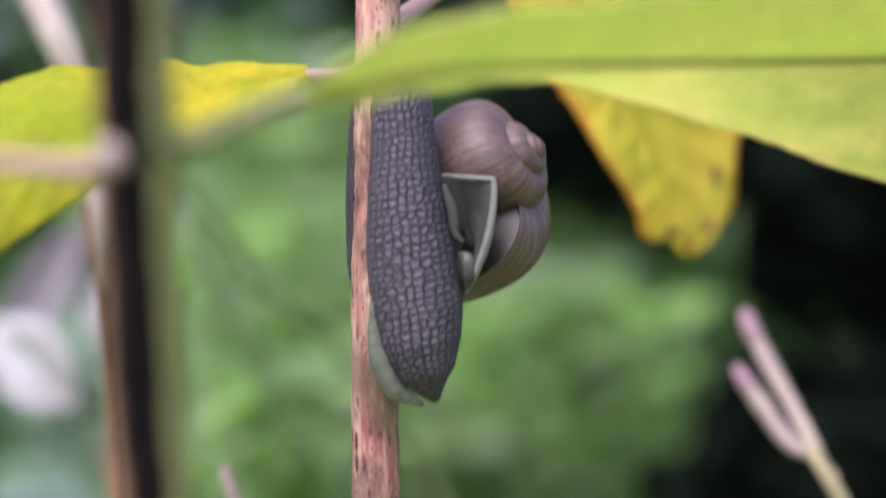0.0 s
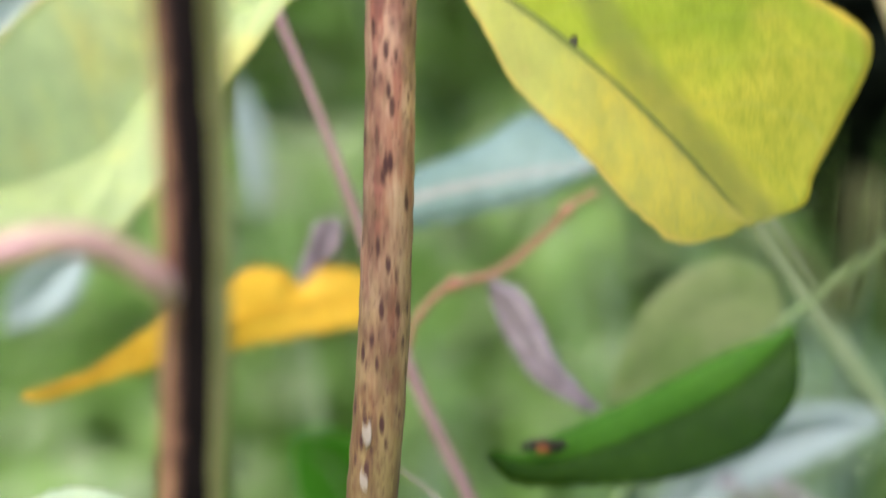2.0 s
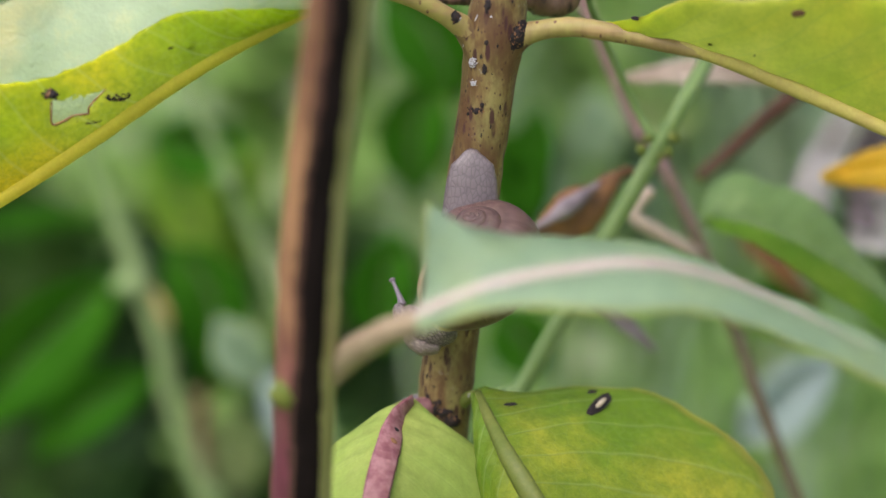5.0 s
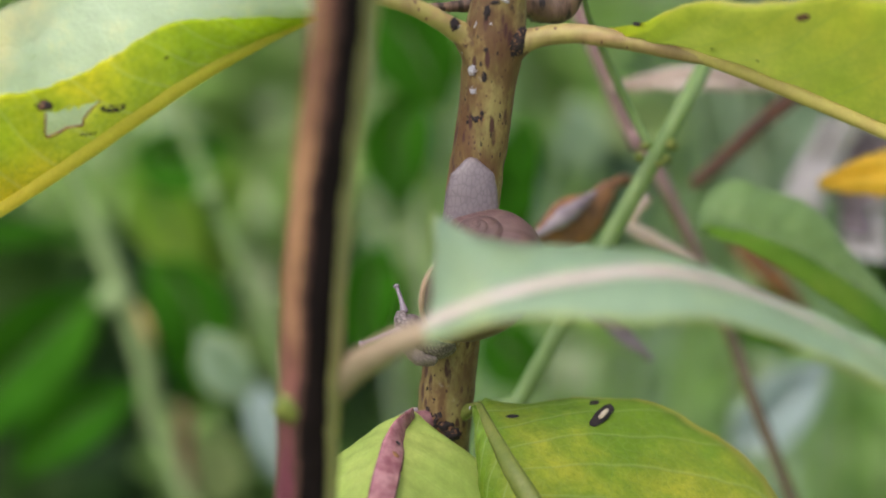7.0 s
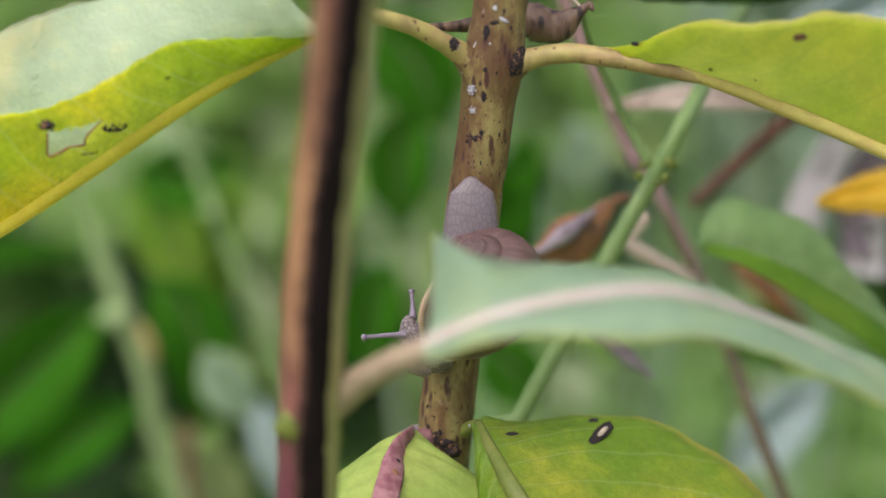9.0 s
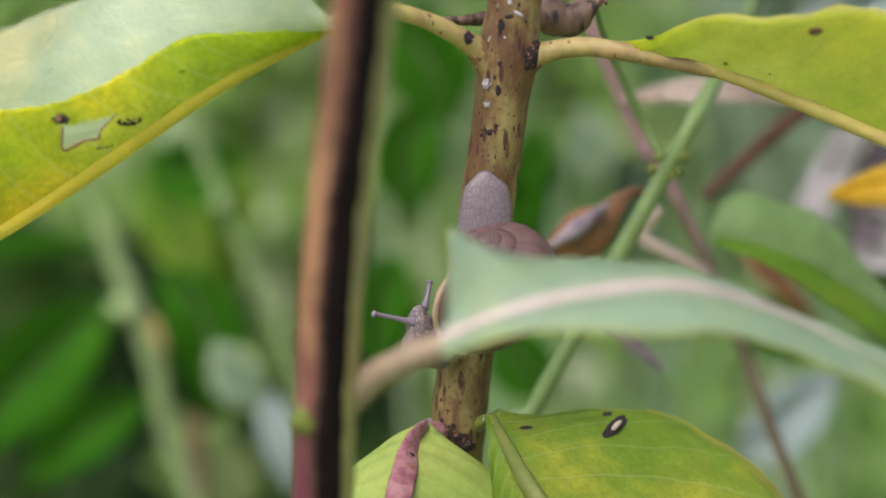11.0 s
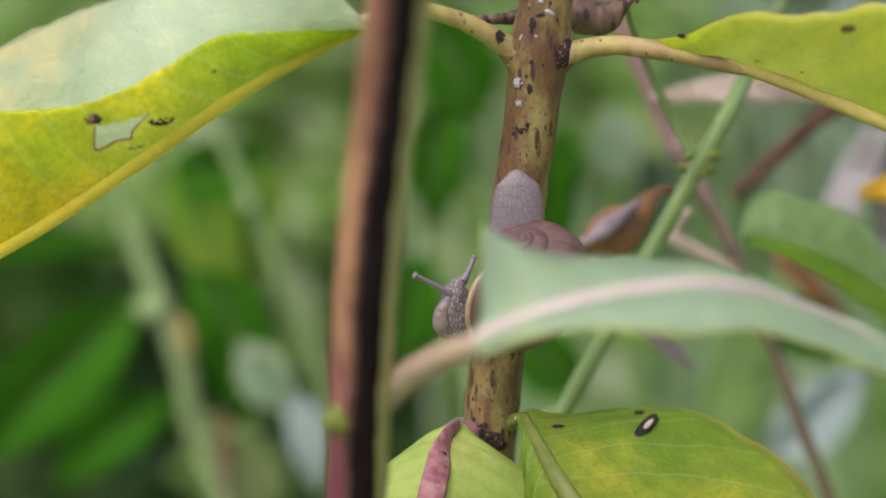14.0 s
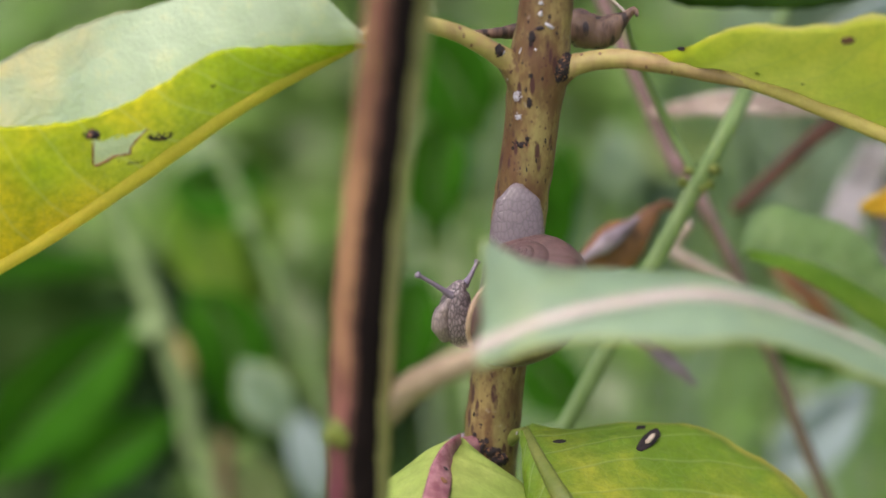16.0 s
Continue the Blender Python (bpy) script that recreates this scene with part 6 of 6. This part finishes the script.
for k, ((at, nor), spread, count, size) in enumerate((
    (((0.0136, -0.0038, 0.5158), (0.47, -0.88, 0.05)), (0.002, 0.0024), 520, 0.0003), (((0.0143, -0.0030, 0.5150), (0.6, -0.8, -0.1)), (0.0014, 0.002), 260, 0.00028), (((0.0140, -0.0025, 0.5165), (-0.43, -0.65, 0.63)), (0.0014, 0.0013), 160, 0.00034), (((0.0125, -0.0037, 0.5139), (0.66, -0.74, -0.10)), (0.0007, 0.0013), 78, 0.0003), (((0.0033, -0.0040, 0.5185), (0.51, -0.86, 0.11)), (0.0009, 0.0011), 120, 0.00028), (((0.0068, -0.0042, 0.5033), (-0.25, -0.97, 0.07)), (0.0018, 0.0008), 78, 0.00028),
    (((0.0093, -0.0044, 0.5222), (-0.28, -0.95, 0.14)), (0.0012, 0.0006), 20, 0.00026), (((0.0017, -0.0048, 0.4510), (-0.12, -0.99, 0.01)), (0.0018, 0.0012), 150, 0.0003), (((0.0000, -0.0046, 0.4518), (-0.3, -0.95, 0.01)), (0.0012, 0.0014), 130, 0.00028), (((0.0034, -0.0050, 0.4496), (0.2, -0.97, 0.01)), (0.0016, 0.0011), 160, 0.0003), (((-0.0009, -0.0035, 0.4536), (-0.64, -0.76, 0.04)), (0.0006, 0.001), 16, 0.00026), (((0.0080, -0.0042, 0.5202), (-0.52, -0.85, 0.01)), (0.0005, 0.0012), 12, 0.00028),
)):
    crust(plant, "crust", at, nor, spread, count, size, [SCAR, WITHERED_BROWN], k)
for k, ((at, nor), spread, count, size) in enumerate(((((-0.0605, -0.0167, 0.5080), (0.05, -0.99, -0.15)), (0.0013, 0.001), 55, 0.00036), (((-0.0502, -0.0136, 0.5067), (0.25, -0.78, -0.57)), (0.0022, 0.0007), 60, 0.0003), (((-0.0546, -0.0138, 0.5028), (0.29, -0.78, -0.56)), (0.0022, 0.0003), 26, 0.00016))):
    crust(plant, "crust", at, nor, spread, count, size, [SCAR, WITHERED_BROWN], 40 + k)
for k, ((at, nor), spread, count, size) in enumerate(((((0.0058, -0.0040, 0.5111), (-0.6, -0.8, 0.05)), (0.0009, 0.001), 46, 0.00016), (((0.0061, -0.0040, 0.5078), (-0.5, -0.86, 0.0)), (0.0008, 0.0007), 36, 0.00015), (((0.0095, -0.0048, 0.5245), (-0.1, -0.99, 0.0)), (0.0004, 0.0005), 30, 0.00016), (((0.0039, -0.0035, 0.5183), (0.67, -0.62, 0.40)), (0.0009, 0.0006), 60, 0.00016), (((0.0140, -0.0025, 0.5173), (0.79, -0.60, -0.08)), (0.0012, 0.0004), 40, 0.00014))):
    crust(plant, "wax_patch", at, nor, spread, count, size, [WAX, WAX], 60 + k)

for at, nor, size, tilt in (((0.0103, -0.0038, 0.5405), (-0.45, -0.89, 0.10), 0.0012, (0.75, 0.2, 2.2)), ((0.0098, -0.0040, 0.5323), (-0.28, -0.96, 0.05), 0.0009, (0.8, 0.2, 2.2))):
    fleck(plant, "healed_scar", at, size, PALE_SCAR, tilt, size * 5e4, nor, 4, 0.3)
fleck(plant, "worn_bract", (-0.0030, 0.0020, 0.4512), 0.0018, WITHERED, (1.5, 1.6, 0.35), 3, (0, -1, 0.3), 14, 0.5)
rim = [(u, v) for u, v in EATEN]
rim_mid, rim_edge = spline([(-0.0187, -0.0080, 0.5216), (-0.0294, -0.0085, 0.5160), (-0.0402, -0.0092, 0.5096), (-0.0584, -0.0104, 0.4972), (-0.0712, -0.0112, 0.4888), (-0.0877, -0.0124, 0.4795)], 260), spline([(-0.0187, -0.0090, 0.5214), (-0.0257, -0.0105, 0.5212), (-0.0362, -0.0124, 0.5209), (-0.0423, -0.0135, 0.5198), (-0.0493, -0.0144, 0.5160), (-0.0555, -0.0150, 0.5128), (-0.0634, -0.0160, 0.5101), (-0.0745, -0.0174, 0.5096), (-0.0856, -0.0185, 0.5100)], 260)
rim = [tuple(rim_mid[int(u * 259)] * (1 - v) + rim_edge[int(u * 259)] * v + np.array((0.0002, -0.0012, -0.0004))) for u, v in rim[2:] + rim[:1]]
put("hole_rim", tube_mesh("hole_rim", rim, [0.00012, 0.0002, 0.00016], WITHERED_BROWN, n=90, ring=8, rough=0.5), plant, "brown dried rim of the eaten hole")
rng = random.Random(11)
for k in range(9):
    x0, z0 = 0.095 + rng.uniform(-0.012, 0.03), 0.487 + rng.uniform(-0.02, 0.012)
    dx, dz = rng.uniform(-0.012, 0.012), -rng.uniform(0.015, 0.03)
    mid = [(x0, 0.11, z0), (x0 + dx * 0.6, 0.113, z0 + dz * 0.5), (x0 + dx, 0.11, z0 + dz)]
    wide = rng.uniform(0.002, 0.005)
    single_leaf("withered_leaf", "crumpled cream dead leaf in a bunch", mid, [(p[0] - wide, p[1] + 0.003, p[2]) for p in mid], [(p[0] + wide, p[1] - 0.003, p[2]) for p in mid], (WITHERED_CREAM if k % 4 else WITHERED, WITHERED_CREAM), group="bunch of dead leaves", ruffle=0.004, puff=0.002, n=30, m=6, rib=WITHERED, rib_r=(0.0004, 0.0002))


# ---- paler things further back ----
def far_leaf(name, label, mid, wide, mats, lean=0.5, **more):
    """A plain pointed leaf along its midrib, as wide as given at its middle."""
    m = spline(mid, 6)
    t, side, front = frames_along(m)
    prof = np.array([0.05, 0.75, 1.0, 0.95, 0.6, 0.03])[:, None] * wide
    up = side * math.cos(lean) + front * math.sin(lean)
    dn = -side * math.cos(lean) + front * math.sin(lean)
    return single_leaf(name, label, [tuple(p) for p in m], [tuple(p) for p in m + up * prof], [tuple(p) for p in m + dn * prof], mats, n=30, m=6, rib=BLADE_SKY if mats[0] == BLADE_SKY else PALE_STALK, rib_r=(0.0006, 0.0003), **more)


stalk("pale_stalk", "pale green upright stalk further back", [*[(-0.0655, 0.2000, 0.4737), (-0.0604, 0.2000, 0.4603), (-0.0514, 0.2000, 0.4375), (-0.0428, 0.2000, 0.4150), (-0.0341, 0.2000, 0.3912), (-0.0246, 0.2000, 0.3609)], (0.02, 0.2, 0.2), (0.04, 0.2, -0.01)], [0.0016, 0.002, 0.0025], PALE_STALK, n=90)
stalk("pale_stalk", "thicker pale green stalk further back", [*[(-0.0893, 0.2000, 0.4584), (-0.0851, 0.2000, 0.4428), (-0.0757, 0.2000, 0.4152), (-0.0681, 0.2000, 0.3915), (-0.0611, 0.2000, 0.3612)], (0.0, 0.2, 0.2), (0.0, 0.2, -0.01)], [0.0025, 0.0031, 0.0038], PALE_STALK, n=90)
stalk("pale_stalk", "pale stalk leaning in the blur", [*[(-0.0418, 0.2400, 0.6749), (-0.0305, 0.2500, 0.6480), (-0.0151, 0.2700, 0.6129), (0.0011, 0.3000, 0.5774)], (0.06, 0.5, 0.4), (0.1, 0.6, -0.01)], [0.003, 0.003, 0.0035], PALE_STALK, n=60)
stalk("brown_stalk", "brown dead stalk in the blur", [*[(-0.0507, 0.1400, 0.6771), (-0.0484, 0.1500, 0.6607), (-0.0485, 0.1700, 0.6236), (-0.0521, 0.2000, 0.5933)], (-0.12, 0.7, 0.56), (-0.14, 1.0, 0.4), (-0.14, 1.0, -0.01)], [0.002, 0.0028, 0.003], WITHERED_BROWN, n=60)
stalk("brown_stalk", "grey-brown bare stem in the blur", [*[(-0.0636, 0.1400, 0.7287), (-0.0591, 0.1400, 0.7163), (-0.0532, 0.1400, 0.7064), (-0.0496, 0.1500, 0.6892)], *[(-0.0482, 0.1700, 0.6556)], (-0.11, 0.7, 0.56), (-0.13, 1.02, 0.4), (-0.13, 1.02, -0.01)], [0.0035, 0.0036, 0.0036], STRAW, n=60)
for label, mid, wide, mats in (
    ("curled brown dead leaf in the blur", [(-0.0738, 0.3000, 0.6707), (-0.0839, 0.3000, 0.6567), (-0.0940, 0.3000, 0.6411), (-0.1088, 0.3000, 0.6287)], 0.009, (WITHERED, WITHERED_BROWN)),
    ("white-bleached dead leaf in the blur", [(-0.0862, 0.2200, 0.6479), (-0.0795, 0.2200, 0.6400), (-0.0727, 0.2200, 0.6320), (-0.0660, 0.2200, 0.6247)], 0.0115, (WITHERED_CREAM, WITHERED)),
    ("white waxy leaf in the blur", [(-0.1148, 0.3600, 0.5641), (-0.1024, 0.3600, 0.5744), (-0.0919, 0.3600, 0.5795), (-0.0798, 0.3600, 0.5777)], 0.014, (BLADE_SKY, BLADE_SKY)),
    ("small bleached leaf in the blur", [(-0.0696, 0.3000, 0.6547), (-0.0708, 0.3000, 0.6436), (-0.0688, 0.3000, 0.6339)], 0.006, (WITHERED_CREAM, WITHERED_CREAM)),
    ("bluish waxy leaf in the blur", [(-0.0564, 0.1600, 0.5408), (-0.0649, 0.1600, 0.5317), (-0.0756, 0.1600, 0.5200)], 0.008, (BLADE_SKY, BLADE_SKY)),
    ("pale sky-blue waxy leaf in the blur", [(0.0700, 0.1400, 0.4814), (0.0885, 0.1400, 0.4943), (0.1020, 0.1400, 0.5007), (0.1242, 0.1400, 0.5044)], 0.008, (BLADE_SKY, BLADE_SKY)),
    ("pale sky-blue waxy leaf in the blur", [(0.0736, 0.1600, 0.3832), (0.0800, 0.1600, 0.3918), (0.0871, 0.1600, 0.3996), (0.0955, 0.1600, 0.4066)], 0.009, (BLADE_SKY, BLADE_SKY)),
    ("greyish jade leaf in the blur", [(0.0407, 0.2400, 0.4507), (0.0423, 0.2400, 0.4408), (0.0448, 0.2400, 0.4302)], 0.008, (BLADE_JADE, BLADE_JADE)),
    ("pale mottled leaf in the blur", [(0.0481, 0.2600, 0.4446), (0.0588, 0.2600, 0.4403), (0.0740, 0.2600, 0.4408)], 0.008, (BLADE_PEARL, BLADE_PEARL)),
    ("deep green leaf in the shade of the blur", [(0.0152, 0.1700, 0.4140), (0.0214, 0.1700, 0.4054), (0.0283, 0.1700, 0.3961)], 0.009, (BLADE_MID, BLADE_MID)),
    ("pale bleached leaf in the blur", [(-0.0515, 0.1700, 0.4101), (-0.0476, 0.1700, 0.4044), (-0.0437, 0.1700, 0.3987), (-0.0398, 0.1700, 0.3930)], 0.0075, (BLADE_JADE, BLADE_JADE)),
    ("pale sky-blue waxy leaf in the blur", [(-0.0404, 0.1700, 0.3987), (-0.0361, 0.1700, 0.3872), (-0.0341, 0.1700, 0.3727)], 0.0055, (BLADE_SKY, BLADE_SKY)),
):
    far_leaf("far_leaf", label, mid, wide, mats)
for mid, wide in (
    ([(-0.0786, 0.2000, 0.4123), (-0.0917, 0.2000, 0.4006), (-0.1065, 0.2000, 0.3858), (-0.1216, 0.2000, 0.3678)], 0.014), ([(-0.0687, 0.1900, 0.3891), (-0.0800, 0.1900, 0.3847), (-0.0915, 0.1900, 0.3759), (-0.1004, 0.1900, 0.3655)], 0.009),
    ([(-0.0672, 0.2000, 0.4195), (-0.0590, 0.2000, 0.4122), (-0.0551, 0.2000, 0.4003), (-0.0569, 0.2000, 0.3854)], 0.012), ([(-0.0072, 0.1700, 0.4321), (-0.0112, 0.1700, 0.4238), (-0.0127, 0.1700, 0.4126), (-0.0101, 0.1700, 0.4013)], 0.009),
    ([(0.0244, 0.1700, 0.4632), (0.0225, 0.1700, 0.4538), (0.0193, 0.1700, 0.4429), (0.0167, 0.1700, 0.4333)], 0.007), ([(-0.0013, 0.2000, 0.4635), (-0.0055, 0.2000, 0.4494), (-0.0042, 0.2000, 0.4322)], 0.01),
    ([(-0.0725, 0.2200, 0.4420), (-0.0597, 0.2200, 0.4404), (-0.0482, 0.2200, 0.4448)], 0.01), ([(0.0701, 0.1400, 0.4190), (0.0776, 0.1400, 0.4243), (0.0868, 0.1400, 0.4175)], 0.009),
    ([(-0.0133, 0.2000, 0.4843), (-0.0023, 0.2000, 0.4743), (0.0059, 0.2000, 0.4570)], 0.012), ([(0.0145, 0.1700, 0.4571), (0.0198, 0.1700, 0.4459), (0.0225, 0.1700, 0.4318)], 0.008),
):
    far_leaf("far_leaf", "broad mid-green leaf in the blur", mid, wide, (BLADE_MID, BLADE_MID), group="blurred green leaves")
for label, mid, wide, mats in (
    ("yellow-green leaf between the pale stalks", [(-0.0727, 0.2200, 0.4382), (-0.0658, 0.2200, 0.4278), (-0.0603, 0.2200, 0.4173), (-0.0591, 0.2200, 0.4067)], 0.010, (BLADE_OLIVE, BLADE_MID)),
    ("yellow-green leaf between the pale stalks", [(-0.0460, 0.2300, 0.4371), (-0.0506, 0.2300, 0.4250), (-0.0530, 0.2300, 0.4144), (-0.0540, 0.2300, 0.4005)], 0.008, (BLADE_OLIVE, BLADE_MID)),
    ("yellow-green leaf between the pale stalks", [(-0.0576, 0.2500, 0.4320), (-0.0563, 0.2500, 0.4227), (-0.0596, 0.2500, 0.4133)], 0.009, (BLADE_OLIVE, BLADE_MID)),
    ("hanging mid-green leaf beside the pale stalk", [(-0.0612, 0.2100, 0.4083), (-0.0557, 0.2100, 0.3978), (-0.0545, 0.2100, 0.3856), (-0.0591, 0.2100, 0.3749)], 0.010, (BLADE_MID, BLADE_MID)),
    ("dull pale leaf low between the stalks", [(-0.0555, 0.2400, 0.3622), (-0.0534, 0.2400, 0.3508), (-0.0529, 0.2400, 0.3360)], 0.009, (BLADE_PEARL, BLADE_PEARL)),
    ("bleached narrow leaf hanging in the blur", [(-0.0285, 0.2500, 0.5655), (-0.0265, 0.2500, 0.5535), (-0.0245, 0.2500, 0.5415), (-0.0232, 0.2500, 0.5294)], 0.005, (BLADE_SKY, BLADE_PEARL)),
    ("curled dark brown dead leaf behind the green one", [(0.0652, 0.1200, 0.4479), (0.0727, 0.1200, 0.4415), (0.0784, 0.1200, 0.4358), (0.0829, 0.1200, 0.4306)], 0.003, (WITHERED_BROWN, WITHERED_BROWN)),
):
    far_leaf("far_leaf", label, mid, wide, mats)
for at, size, towards in (((-0.0759, 0.1970, 0.4096), 0.0036, 2), ((-0.0513, 0.1980, 0.4366), 0.0027, 4)):
    owner = bpy.data.objects["pale_stalk.001" if towards == 2 else "pale_stalk"]
    fleck(owner, "node", at, size, PALE_STALK, (1, 2.4, 0.8), size * 1e3)
for at, size in (((0.0400, 0.0660, 0.4834), 0.0012), ((0.0557, 0.0630, 0.4505), 0.0013), ((-0.0077, 0.0800, 0.5983), 0.0014)):
    fleck(bpy.data.objects["mauve_stalk"], "node", at, size, MAUVE_STALK, (1, 3, 0.8), size * 1e3)
stalk("red_stick", "short reddish-brown dead stick in the blur", [*[(-0.0590, 0.2000, 0.3802), (-0.0590, 0.2000, 0.3703), (-0.0583, 0.2000, 0.3581)], (-0.05, 0.2, 0.2), (-0.05, 0.2, -0.01)], [0.002, 0.0026, 0.003], BROWN_TWIG, n=40, category="stick")
far_leaf("far_leaf", "narrow grey-green leaf lying level in the blur", [(-0.1252, 0.2200, 0.4171), (-0.1078, 0.2200, 0.4200), (-0.0948, 0.2200, 0.4211), (-0.0819, 0.2200, 0.4189)], 0.0035, (BLADE_MID, BLADE_MID))
far_leaf("far_leaf", "small amber dead leaf on the stalk", [(-0.0691, 0.1900, 0.4110), (-0.0670, 0.1900, 0.4059), (-0.0655, 0.1900, 0.4008)], 0.0014, (TAN_PETIOLE, WITHERED_BROWN))
stalk("near_stalk", "thin dull olive stalk slanting across in front", [(-0.0056, -0.1300, 0.6868), (-0.0018, -0.1250, 0.6798), (0.0024, -0.1250, 0.6734), (0.0075, -0.1220, 0.6670), (0.0153, -0.1180, 0.6603), (0.0357, -0.1190, 0.6265), (0.0431, -0.1220, 0.6140), (0.0505, -0.1250, 0.6050), (0.0546, -0.1270, 0.6004), (0.0656, -0.1300, 0.5876), (0.0741, -0.1320, 0.5778), (0.13, -0.12, 0.25), (0.16, -0.1, -0.01)], [0.0006, 0.0009, 0.0013, 0.0015, 0.0015, 0.0016, 0.0017, 0.0018, 0.0018], NEAR_STALK, n=140)
stalk("pale_stalk", "grey-green stalk slanting behind the broad leaf", [(0.0856, 0.1400, 0.5617), (0.0933, 0.1400, 0.5481), (0.1024, 0.1400, 0.5332), (0.1128, 0.1400, 0.5180), (0.1260, 0.1400, 0.4994), (0.1422, 0.1400, 0.4767), (0.1697, 0.1400, 0.4380), (0.200, 0.15, 0.3), (0.230, 0.15, -0.01)], [0.0019, 0.0021, 0.0024, 0.0026], GREY_STALK, n=120)


def motions():
    """The lower snail lifts its head and turns it towards the camera."""
    at = HEAD_AT
    rows = [(0.0, -2.0, -11.0, -62), (4.2, -1.8, -10.5, -60), (6.3, -1.6, -9.9, -56), (7.0, -1.5, -9.6, -52), (8.0, -1.1, -8.9, -42), (8.6, -0.8, -8.0, -38), (9.2, -0.4, -7.2, -34), (11.3, -1.2, -6.4, -17),
            (12.0, -0.9, -5.0, -15), (12.5, -0.6, -4.0, -12), (13.5, -0.4, -2.7, -7), (14.5, 0.0, -1.4, -2), (16.0, 0.0, 0.0, 0)]
    walk(head, [(t, pose(at.x + dx / 1000, at.y, at.z + dz / 1000, 0, turn, 0)) for t, dx, dz, turn in rows])


motions()
